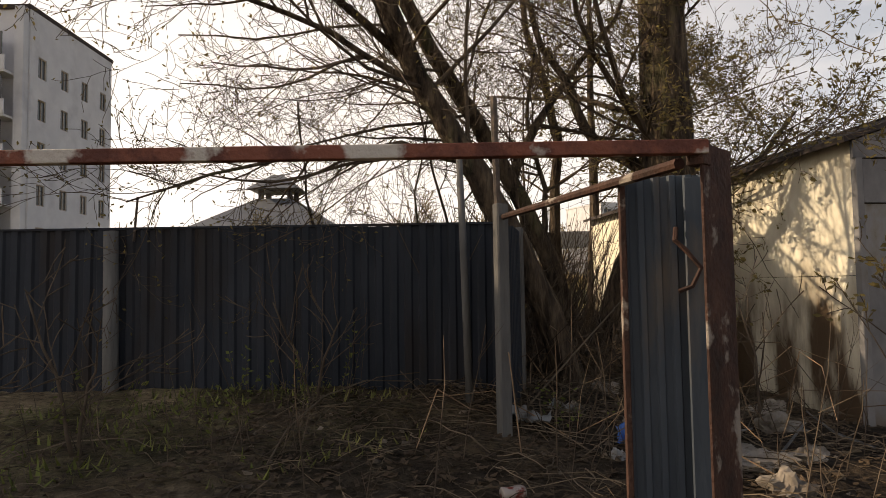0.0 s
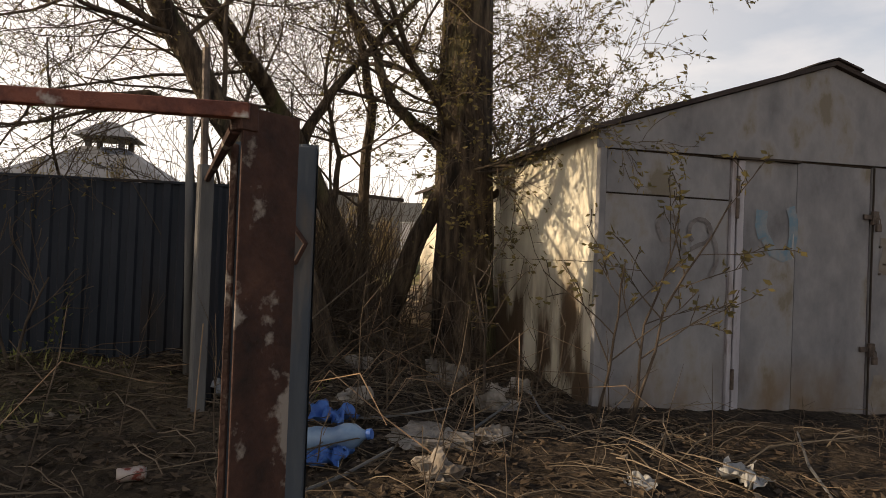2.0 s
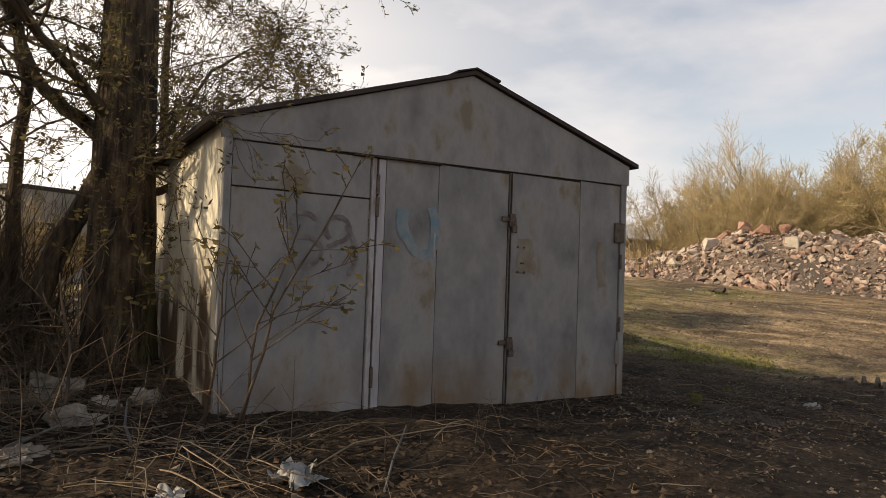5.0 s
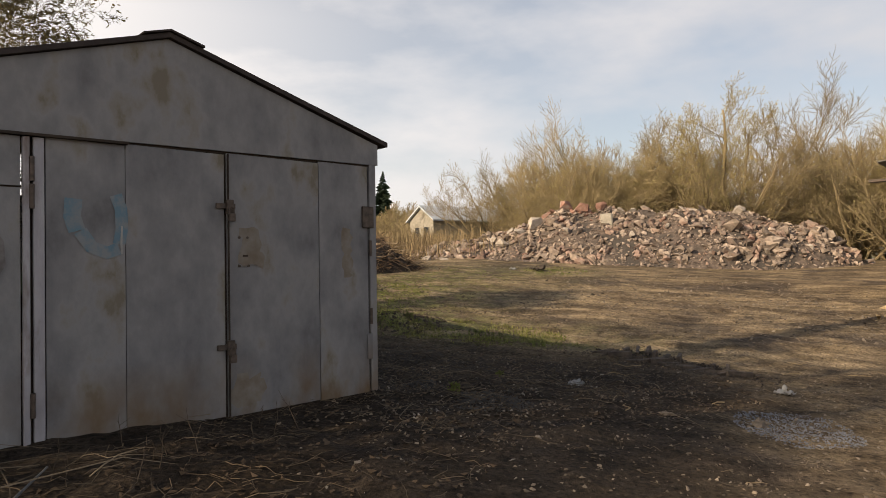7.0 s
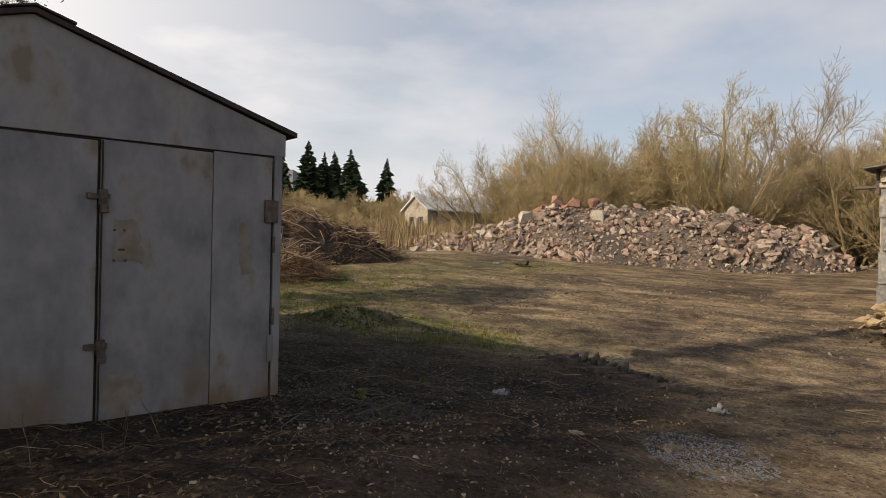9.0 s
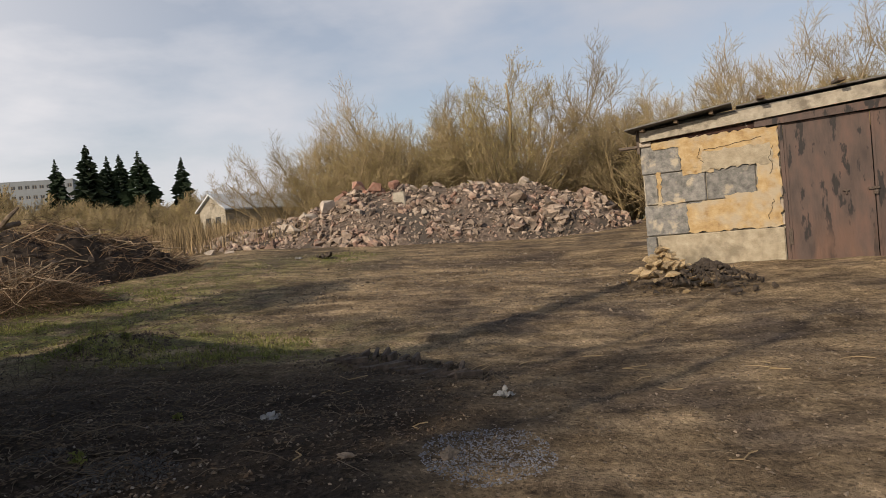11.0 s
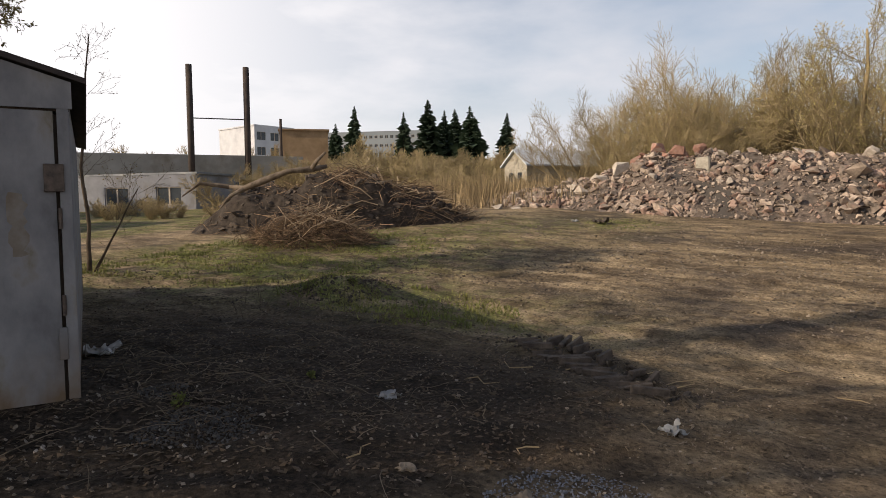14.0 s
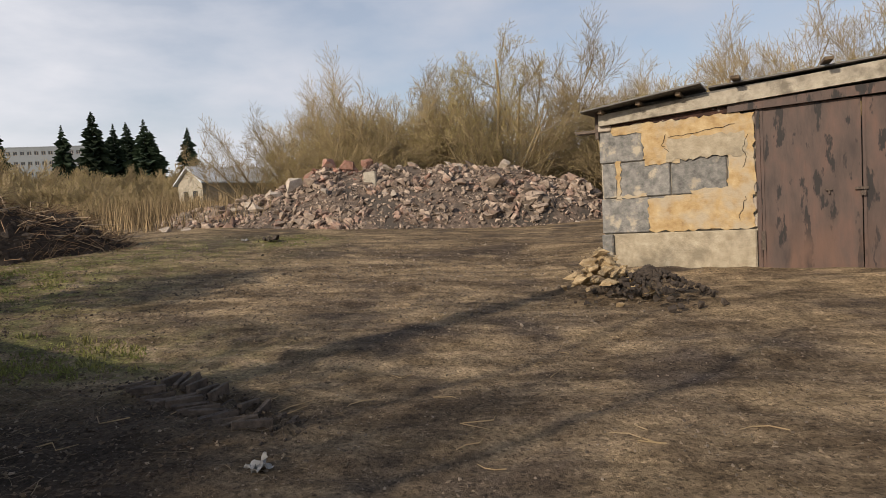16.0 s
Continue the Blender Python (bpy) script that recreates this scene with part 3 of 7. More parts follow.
def relief(x, y):
    """Small unevenness of the trodden earth, ruts and a churned tyre track."""
    near = math.exp(-((x - 10) / 22) ** 4 - ((y - 1) / 16) ** 4)
    z = 0.06 * noise.noise(Vector((x * 0.55, y * 0.55, 0.3))) + 0.038 * noise.noise(Vector((x * 1.9, y * 1.9, 4.0))) + 0.018 * noise.noise(Vector((x * 5.2, y * 5.2, 9.0))) + (0.006 * noise.noise(Vector((x * 11, y * 11, 3.0))) if near > 0.3 else 0)
    z += 0.035 * abs(noise.noise(Vector((x * 2.6, y * 2.6, 2.0)))) * litter_shade_at(x, y)
    s = (x - 12.6) * -0.62 + (y + 2.2) * -0.78
    w = (x - 12.6) * 0.78 + (y + 2.2) * -0.62
    if -3 < s < 2.4 and abs(w) < 0.5:
        z += math.exp(-(w / 0.24) ** 4) * (0.05 * (1 if math.sin(s * 26 + w * 9) > 0 else -1) + 0.02) * math.exp(-((s + 0.3) / 1.6) ** 4)
    v = x * 0.94 + y * 0.34
    for c, a in ((9.6, 0.04), (11.0, 0.05), (12.4, 0.055), (13.9, 0.05), (14.6, 0.04), (16.2, 0.06), (17.0, 0.05), (19.0, 0.06), (20.2, 0.05), (22.5, 0.06)):
        z -= 0.55 * a * math.exp(-((v - c + 0.5 * math.sin(y * 0.45 + c)) / 0.17) ** 2) * (1 if y < 3.5 else 0.3)
    z += 0.22 * math.exp(-(((x - 14.2) / 0.7) ** 2 + ((y - 3.0) / 0.45) ** 2))
    return z * near


def build_ground():
    xs, ys = axis(-3, 25, 0.11, 900), axis(-9.5, 11, 0.11, 900)
    vs = [(x, y, ground_z(x, y) + relief(x, y)) for y in ys for x in xs]
    k = len(xs)
    fs = [(j * k + i, j * k + i + 1, (j + 1) * k + i + 1, (j + 1) * k + i) for j in range(len(ys) - 1) for i in range(k - 1)]
    g = Geo()
    g.v, g.f = vs, fs
    ob = part("ground", g, M_GROUND, smooth=True)
    for key, fn in (("turf", turf_at), ("litter_shade", litter_shade_at)):
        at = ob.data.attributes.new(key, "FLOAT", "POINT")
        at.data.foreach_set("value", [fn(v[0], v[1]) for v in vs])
    return tagged(ob, "brown trodden earth with ruts, dry litter and thin grass", "ground", kind="structure")


build_ground()


def gz(x, y):
    return ground_z(x, y) + relief(x, y)


# ---- the metal garage ----
def prism(geo, outline, y0, y1):
    """An outline in the xz plane made thick along y."""
    n = len(outline)
    geo.add([(x, y0, z) for x, z in outline] + [(x, y1, z) for x, z in outline],
            [tuple(range(n)), tuple(range(2 * n - 1, n - 1, -1))] + [((i + 1) % n, i, n + i, n + (i + 1) % n) for i in range(n)])
    return geo


def dented(geo, x0, z0, x1, z1, y, th, rng, amp=0.006, nx=10, nz=14):
    """A thin steel sheet in the xz plane with soft dents, its outside at y."""
    k = rng.uniform(0, 50)
    vs = []
    for s in (0, 1):
        for j in range(nz + 1):
            for i in range(nx + 1):
                fx, fz = i / nx, j / nz
                edge = min(1, 6 * min(fx, 1 - fx, fz, 1 - fz))
                x, z = x0 + (x1 - x0) * fx, z0 + (z1 - z0) * fz
                vs.append((x, y + s * th + edge * amp * noise.noise(Vector((x * 2.2 + k, z * 1.4, k))), z))
    m, w = (nx + 1) * (nz + 1), nx + 1
    fs = []
    for j in range(nz):
        for i in range(nx):
            a = j * w + i
            fs.append((a, a + 1, a + w + 1, a + w))
            fs.append((m + a, m + a + w, m + a + w + 1, m + a + 1))
    for i in range(nx):
        fs.append((i + 1, i, m + i, m + i + 1))
        fs.append((nz * w + i, nz * w + i + 1, m + nz * w + i + 1, m + nz * w + i))
    for j in range(nz):
        fs.append((j * w, (j + 1) * w, m + (j + 1) * w, m + j * w))
        fs.append(((j + 1) * w + nx, j * w + nx, m + j * w + nx, m + (j + 1) * w + nx))
    geo.add(vs, fs)
    return geo


def ribbon(geo, pts, width, y, th=0.002):
    """A flat painted stroke in the xz plane along a run of points."""
    n = len(pts)
    vs = []
    for i, (x, z) in enumerate(pts):
        a, b = pts[max(i - 1, 0)], pts[min(i + 1, n - 1)]
        dx, dz = b[0] - a[0], b[1] - a[1]
        q = math.hypot(dx, dz) or 1
        w = width * 0.5
        vs += [(x - dz / q * w, y, z + dx / q * w), (x + dz / q * w, y, z - dx / q * w)]
    geo.add(vs, [(2 * i, 2 * i + 2, 2 * i + 3, 2 * i + 1) for i in range(n - 1)])
    return geo


def ragged(rng, u0, z0, u1, z1, step=0.09, j=0.035):
    pts = []
    for (ax, az), (bx, bz) in (((u0, z0), (u1, z0)), ((u1, z0), (u1, z1)), ((u1, z1), (u0, z1)), ((u0, z1), (u0, z0))):
        n = max(2, int(math.hypot(bx - ax, bz - az) / step))
        for i in range(n):
            pts.append((ax + (bx - ax) * i / n + rng.uniform(-j, j), az + (bz - az) * i / n + rng.uniform(-j, j)))
    return pts


def arc(cx, cz, rx, rz, a0, a1, n=12):
    return [(cx + rx * math.cos(radians(a0 + (a1 - a0) * i / n)), cz + rz * math.sin(radians(a0 + (a1 - a0) * i / n))) for i in range(n + 1)]


SKEW = 0.07


def build_garage():
    rng = random.Random(11)
    g = thing("metal_garage", pose(5.05, 2.39, 0, 0, 0, -25.25), "grey sheet-steel garage with gabled roof, locked doors and faded graffiti", "garage")
    low, top = -0.1, 2.2
    part("back_wall", Geo().box(0, 5.965, low, 4.07 + SKEW * 6, 6.0, 2.36), M_GARSUNSIDE, g)
    side = part("side_wall", dented(Geo(), 0, low, 5.96, 1.33, 0, 0.03, rng, 0.016, 60, 8), M_GARSUNSIDE, g, "sunlit pale side wall of welded sheets", at=pose(0.0, 5.96, 0, 0, 0, -90))
    part("sheet", dented(Geo(), 0, 1.336, 5.96, 2.34, 0, 0.03, rng, 0.016, 60, 8), M_GARSUNSIDE, side, at=pose(0, 0.006, 0))
    slab = Geo()
    slab.add([(x + SKEW * y, y, z) for z in (low, 2.4) for x, y in ((4.04, 0.05), (4.07, 0.05), (4.07, 5.96), (4.04, 5.96))], [(3, 2, 1, 0), (4, 5, 6, 7), (0, 1, 5, 4), (1, 2, 6, 5), (2, 3, 7, 6), (3, 0, 4, 7)])
    part("side_wall", slab, M_GARAGE, g)
    part("corner_post", Geo().box(-0.006, -0.008, low, 0.05, 0.05, 2.32, 0.004), M_GARAGE, g)
    part("corner_post", Geo().box(4.0, -0.008, low, 4.076, 0.05, 2.36, 0.004), M_GARAGE, g)
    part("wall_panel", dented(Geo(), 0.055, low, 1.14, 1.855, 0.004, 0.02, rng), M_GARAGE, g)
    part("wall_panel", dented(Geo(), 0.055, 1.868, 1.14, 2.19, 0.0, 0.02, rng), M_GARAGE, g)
    part("seam", Geo().box(0.05, 0.02, 1.85, 1.15, 0.03, 1.874), M_SEAM, g)
    part("gable_panel", prism(Geo(), [(-0.03, 2.198), (4.1, 2.262), (4.1, 2.455), (2.1, 3.035), (-0.03, 2.325)], -0.012, 0.012), M_GARAGE, g)
    part("seam", prism(Geo(), [(0.0, 2.18), (4.08, 2.245), (4.08, 2.28), (0.0, 2.215)], 0.014, 0.03), M_SEAM, g)
    part("lintel_lip", prism(Geo(), [(0.98, 2.21), (1.8, 2.222), (1.8, 2.204), (0.98, 2.192)], -0.04, -0.008), M_SEAM, g, "dark drip edge above the door")
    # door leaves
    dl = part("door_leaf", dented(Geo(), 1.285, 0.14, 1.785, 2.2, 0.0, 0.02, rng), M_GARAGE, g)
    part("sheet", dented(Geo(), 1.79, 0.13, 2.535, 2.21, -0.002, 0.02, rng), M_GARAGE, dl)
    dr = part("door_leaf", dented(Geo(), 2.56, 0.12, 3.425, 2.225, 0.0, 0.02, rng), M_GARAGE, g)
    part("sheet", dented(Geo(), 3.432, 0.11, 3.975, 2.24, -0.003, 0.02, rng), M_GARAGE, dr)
    part("overlap_strip", Geo().box(2.562, -0.016, 0.12, 2.572, -0.003, 2.22), M_SEAM, dr, "dark rusty edge between the leaves")
    part("seam", Geo().box(1.2, 0.026, low, 4.0, 0.034, 2.22), M_SEAM, g)
    # hinge bar with its three barrels
    bar = part("hinge_bar", Geo().box(1.15, -0.022, low, 1.19, 0.02, 2.19, 0.004).box(1.21, -0.014, 0.12, 1.275, 0.02, 2.19, 0.004), M_BAR, g, "mauve-grey hinge bar with rust")
    for z in (0.36, 1.9, 1.72):
        part("hinge", Geo().tube([(1.2, -0.026, z), (1.2, -0.026, z + 0.16)], [0.016, 0.016], 8), M_LOCK, bar)
    for z in (0.35, 0.99):
        part("hinge", Geo().tube([(3.995, -0.02, z + 0.4), (3.995, -0.02, z + 0.55)], [0.014, 0.014], 8), M_LOCK, g)
    part("hinge_plate", Geo().box(3.9, -0.034, 1.66, 4.03, -0.006, 1.86, 0.005), M_LOCK, g)
    part("hinge_plate", Geo().box(3.95, -0.02, 0.42, 4.01, -0.006, 0.66, 0.005), M_GARAGE, g)
    for z in (1.79, 0.67):
        lt = part("latch", Geo().box(2.46, -0.03, z - 0.012, 2.62, -0.006, z + 0.03, 0.004).box(2.54, -0.045, z - 0.055, 2.6, -0.006, z + 0.06, 0.006), M_LOCK, g, "rusty latch plate")
        part("padlock", Geo().box(2.545, -0.075, z - 0.115, 2.6, -0.046, z - 0.05, 0.006).tube([(2.553, -0.06, z - 0.05), (2.553, -0.06, z - 0.01), (2.572, -0.06, z + 0.01), (2.591, -0.06, z - 0.01), (2.591, -0.06, z - 0.05)], [0.005] * 5, 6), M_LOCK, lt)
    for u, z in ((2.66, 1.55), (2.73, 1.55), (2.66, 1.32), (2.74, 1.32)):
        part("bolt", Geo().tube([(u, -0.012, z), (u, 0.0, z)], [0.011, 0.011], 6), M_LOCK, dr)
    part("handle_slot", Geo().box(2.69, -0.01, 1.395, 2.735, -0.002, 1.41), M_SEAM, dr)
    # faded graffiti strokes
    part("graffiti", ribbon(ribbon(ribbon(Geo(), [(1.45, 1.8), (1.44, 1.68), (1.47, 1.58)], 0.11, -0.009), [(1.49, 1.58), (1.56, 1.47), (1.66, 1.43), (1.74, 1.46)], 0.09, -0.0093), [(1.72, 1.84), (1.755, 1.74), (1.76, 1.6), (1.74, 1.49)], 0.085, -0.0096), M_BLUEPAINT, dl, "faded blue spray strokes")
    part("stain", prism(Geo(), ragged(rng, 2.66, 1.32, 2.86, 1.62, 0.05, 0.03), -0.0062, -0.006), M_RUSTSTAIN, dr, "brown rust stain")
    part("stain", prism(Geo(), ragged(rng, 3.68, 1.2, 3.78, 1.66, 0.05, 0.02), -0.0092, -0.009), M_RUSTSTAIN, dr, "narrow rust streak")
    part("stain", prism(Geo(), ragged(rng, 2.6, 0.2, 2.86, 0.42, 0.05, 0.04), -0.0062, -0.006), M_RUSTSTAIN, dr, "rust at the foot of the door")
    part("graffiti", ribbon(Geo(), [(1.76, 1.62), (1.755, 1.5), (1.76, 1.42)], 0.014, -0.0105), M_WHITEPL, dl, "white paint run")
    part("graffiti", ribbon(ribbon(ribbon(Geo(), arc(0.6, 1.63, 0.1, 0.08, 20, 200) + arc(0.62, 1.42, 0.13, 0.11, 120, -100), 0.034, -0.007), arc(0.88, 1.6, 0.1, 0.1, 230, -90) + [(0.8, 1.46)], 0.034, -0.0074), [(0.95, 1.64), (1.03, 1.5), (1.04, 1.36), (0.98, 1.24)], 0.036, -0.0078), M_GREYSPRAY, g, "faint grey spray strokes")
    # roof
    rl = prism(Geo(), [(-0.12, 2.305), (2.1, 3.04), (2.1, 3.078), (-0.12, 2.345)], -0.05, 6.06)
    rr = prism(Geo(), [(2.1, 3.04), (4.2, 2.445), (4.2, 2.487), (2.1, 3.078)], -0.05, 6.06)
    rr.v = [(x + (SKEW * y if x > 3 else 0.0), y, z) for x, y, z in rr.v]
    roof = part("roof", rl, M_ROOFDARK, g, "dark roofing with thin overhang")
    part("roof_slope", rr, M_ROOFDARK, roof)
    part("ridge_cap", prism(Geo(), [(1.9, 3.022), (2.1, 3.084), (2.36, 3.012), (2.36, 3.028), (2.1, 3.098), (1.9, 3.034)], -0.07, 6.08), M_ROOFDARK, roof)
    return g


build_garage()


# ---- gate and fence ----
def build_gate():
    g = thing("gate_frame", pose(1.75, 1.2, 0), "rusty steel gate post with flaking top beam and grey sheet cladding", "gate")
    rng = random.Random(4)
    # channel post
    a = pose(0, 0, 0, 0, 0, 13)
    z = 1.75
    pg = Geo().box(0.0, -0.006, -0.2, 0.212, 0.006, z, 0.003).box(0.2, 0.006, -0.2, 0.212, 0.035, z)
    post = part("post", pg, M_RUST, g, "rusty channel post with pale flaked patches", at=a)
    part("weld_plate", Geo().box(-0.012, -0.012, z - 0.07, 0.05, 0.045, z + 0.012, 0.004), M_RUST, post)
    beam = part("top_beam", Geo().box(-5.2, -0.022, 0, 0.02, 0.022, 0.045, 0.004), M_BEAM, g, "top beam with flaking red and white paint", at=pose(0.0, 0.0, 1.712, 0, 0, -31))
    q = pose(0.2, 0.533, 0, 0, 0, -39)
    part("cladding_sheet", Geo().sheet(0.31, 1.88, 0.062, 0.014, 0.002, -0.15, 0.004, rng), M_SHEETGREY, g, "grey-blue ribbed sheet", at=q)
    part("edge_angle", Geo().box(0.235, -0.028, -0.2, 0.305, -0.004, 1.72, 0.004), M_SHEETGREY, g, at=q)
    part("edge_angle", Geo().box(-0.012, -0.02, -0.2, 0.012, 0.03, 1.72, 0.003), M_RUST, g, at=q)
    part("wire_hook", Geo().tube([(0.2, -0.03, 1.52), (0.19, -0.05, 1.47), (0.23, -0.05, 1.43), (0.285, -0.05, 1.36), (0.25, -0.05, 1.29), (0.2, -0.045, 1.27)], [0.01] * 6, 6), M_RUST, g, at=q)
    part("side_rail", Geo().tube([(0.02, 0.1, 1.7), (0.6, 1.9, 1.72)], [0.021, 0.019], 8), M_RUST, g, "rusty side rail")
    return g


build_gate()


def build_fence():
    rng = random.Random(8)
    f = thing("sheet_fence", pose(3.12, 4.12, 0, 0, 0, 149), "dark grey-blue ribbed sheet-metal fence on pipe posts", "fence")
    w = 0.82
    mesh = Geo().sheet(w + 0.03, 1.78, 0.118, 0.02, 0.002, 0.0, 0.0).mesh("sheet", M_FENCE)
    for i in range(10):
        ob = part("sheet", mesh, None, f, at=pose(i * w, rng.uniform(-0.006, 0.006), 0.02 + rng.uniform(-0.012, 0.012), 0, rng.uniform(-0.4, 0.4), 0))
    for z in (0.75, 1.5):
        part("rail", Geo().box(0, -0.05, z, 8.2, -0.022, z + 0.04), M_WOOD, f)
    for u in (3.12, 6.3):
        part("post", Geo().tube([(u, 0.08, 0), (u + 0.01, 0.085, 1.78)], [0.062, 0.055], 12), M_GREYPOST, f, "weathered grey pipe post", True)
    part("cap_strip", Geo().box(0, -0.02, 1.795, 8.2, 0.03, 1.812), M_FENCE, f)
    part("stub", Geo().tube([(2.98, 0.02, 1.7), (2.95, 0.02, 2.06)], [0.011, 0.009], 6), M_LOCK, f)
    s = thing("sheet_fence", pose(3.2, 4.05, 0, 0, 0, 228), "short return of dark ribbed sheet fence with grey posts", "fence")
    for i in range(2):
        part("sheet", Geo().sheet(0.62, 1.7, 0.118, 0.02, 0.002, 0.0).mesh("sheet", M_FENCE), None, s, at=pose(0.08 + i * 0.6, 0, 0.02 - 0.03 * i))
    part("post", Geo().box(-0.07, -0.04, 0.1, 0.06, 0.04, 1.76, 0.01), M_GREYPOST, s, "broad weathered board post")
    post = thing("fence_post", pose(2.34, 3.1, gz(2.34, 3.1) - 0.05), "slim grey post with dark pipe extension", "post")
    part("shaft", Geo().box(-0.042, -0.03, 0, 0.042, 0.03, 1.45, 0.008), M_GREYPOST, post)
    part("pipe", Geo().tube([(0, 0.02, 1.2), (-0.02, 0.02, 2.12)], [0.022, 0.022], 8), M_LOCK, post)
    post = thing("fence_post", pose(2.5, 3.72, gz(2.5, 3.72) - 0.05), "thin leaning grey pipe post in front of fence", "post")
    part("shaft", Geo().tube([(0, 0, 0), (-0.03, 0, 1.0), (-0.06, 0.0, 1.85)], [0.03, 0.027, 0.022], 10), M_GREYPOST, post, "", True)


build_fence()


# ---- the ochre block garage ----
def build_ochre():
    rng = random.Random(21)
    b = thing("block_garage", pose(21.7, -6.93, 0, 0, 0, -110), "old block garage with peeling ochre plaster and slate roof", "garage")
    wall = part("wall", Geo().box(0.03, 0.06, -0.2, 3.16, 0.4, 3.2), M_CONCRETE, b)
    part("wall", Geo().box(0.03, 0.4, -0.2, 0.4, 6.0, 3.3), M_BLOCK, b)
    part("wall", Geo().box(6.75, 0.04, -0.2, 11.0, 0.4, 3.9), M_PLASTER, b)
    part("wall", Geo().box(0.4, 5.6, -0.2, 11.0, 6.0, 3.4), M_BLOCK, b)
    part("wall", Geo().box(10.6, 0.4, -0.2, 11.0, 5.6, 3.9), M_BLOCK, b)
    zs = (0.84, 1.62, 2.4, 3.16)
    for r, cuts in enumerate(((0, 1.05, 2.3, 3.1), (0.05, 0.38, 1.5, 2.62, 3.1), (0, 0.98, 2.1, 3.1))):
        for a, c in zip(cuts, cuts[1:]):
            part("block", Geo().box(a + 0.012, 0.0 + rng.uniform(-0.012, 0.01), zs[r] + 0.012, c - 0.012, 0.1, zs[r + 1] - 0.012, 0.025), M_BLOCK, wall)
    part("block", Geo().box(0.28, -0.05, -0.1, 3.13, 0.1, zs[0] - 0.01, 0.03), M_BASEBLOCK, wall, "long pale base block")
    part("block", Geo().box(-0.01, -0.03, 0.0, 0.24, 0.1, zs[0] - 0.02, 0.03), M_BLOCK, wall)
    for u0, z0, u1, z1 in ((0.95, 2.42, 3.12, 3.2), (1.02, 0.86, 3.1, 1.6), (2.62, 1.55, 3.12, 2.5), (0.36, 1.6, 0.46, 2.42), (0.4, 1.6, 1.0, 1.68), (1.0, 2.3, 1.7, 2.5), (0.3, 3.0, 1.1, 3.2), (1.9, 1.55, 2.7, 1.72)):
        y = rng.uniform(-0.034, -0.022)
        part("plaster_patch", prism(Geo(), ragged(rng, u0, z0, u1, z1), y, 0.02), M_PLASTER, wall)
    part("plaster_patch", prism(Geo(), ragged(rng, 1.45, 2.36, 3.0, 2.82, j=0.05), -0.04, 0.02), M_BASEBLOCK, wall, "pale skim patch")
    for z in (0.85, 1.2, 1.55, 1.9, 2.25, 2.6, 2.9):
        part("broken_edge", Geo().box(3.06, 0.0, z + 0.02, 3.15 + rng.uniform(-0.02, 0.01), 0.1, z + 0.26 + rng.uniform(-0.05, 0.03), 0.02), M_REDBRICK if rng.random() < 0.3 else M_PALESTONE, wall)
    # crack lines
    for pts in ([(3.0, 2.75), (2.92, 2.5), (2.98, 2.3), (2.9, 2.05)], [(2.95, 1.5), (2.85, 1.2), (2.8, 1.0)], [(1.45, 2.9), (1.35, 2.7), (1.5, 2.5)], [(1.5, 2.84), (2.2, 2.92), (2.9, 3.0)]):
        line = []
        for (ax, az), (bx, bz) in zip(pts, pts[1:]):
            for q in range(6):
                line.append((ax + (bx - ax) * q / 6 + rng.uniform(-0.025, 0.025), az + (bz - az) * q / 6 + rng.uniform(-0.02, 0.02)))
        part("crack", ribbon(Geo(), line, 0.011, -0.043), M_SEAM, wall)
    # beam, lintel, roof
    beam = part("fascia_beam", prism(Geo(), [(0.05, 3.22), (5.4, 3.56), (11, 3.8), (11, 4.1), (5.4, 3.88), (0.05, 3.46)], -0.16, 0.3), M_CONCRETE, b, "pale cracked concrete fascia beam")
    part("lintel", prism(Geo(), [(2.65, 3.22), (6.9, 3.34), (6.9, 3.56), (2.65, 3.38)], -0.08, 0.1), M_DOOR, b, "dark rusty steel lintel")
    part("eave_gap", prism(Geo(), [(0.1, 3.17), (2.7, 3.22), (2.7, 3.36), (0.1, 3.24)], -0.02, 0.1), M_RUST, b)
    roof = part("roof", prism(Geo(), [(-0.1, 3.52), (11, 4.12), (11, 4.2), (-0.1, 3.58)], 0.1, 6.2), M_SLATE, b, "dark weathered corrugated slate roof")
    sl = Geo()
    n = 40
    vs = []
    for th in (0, 0.014):
        for u in (-0.25, 1.0, 2.2):
            for i in range(n + 1):
                v = -0.55 + 1.5 * i / n
                vs.append((u, v, 3.56 + 0.12 * u + 0.035 * v + 0.022 * math.sin(i * math.pi * 2 / 4.0) + th))
    k = n + 1
    fs = []
    for r in range(2):
        for i in range(n):
            fs.append((r * k + i, r * k + i + 1, (r + 1) * k + i + 1, (r + 1) * k + i))
            fs.append((3 * k + r * k + i, 3 * k + (r + 1) * k + i, 3 * k + (r + 1) * k + i + 1, 3 * k + r * k + i + 1))
    for i in range(n):
        fs.append((2 * k + i, 2 * k + i + 1, 5 * k + i + 1, 5 * k + i))
    for r in range(2):
        fs.append((r * k, (r + 1) * k, 3 * k + (r + 1) * k, 3 * k + r * k))
    sl.add(vs, fs)
    part("slate_sheet", sl, M_SLATE, roof, "overhanging wavy slate sheet")
    for u in (0.1, 0.9, 1.7):
        part("rafter", Geo().box(u, -0.42, 3.44 + 0.12 * u, u + 0.09, 0.6, 3.52 + 0.12 * u, 0.005), M_WOOD, roof)
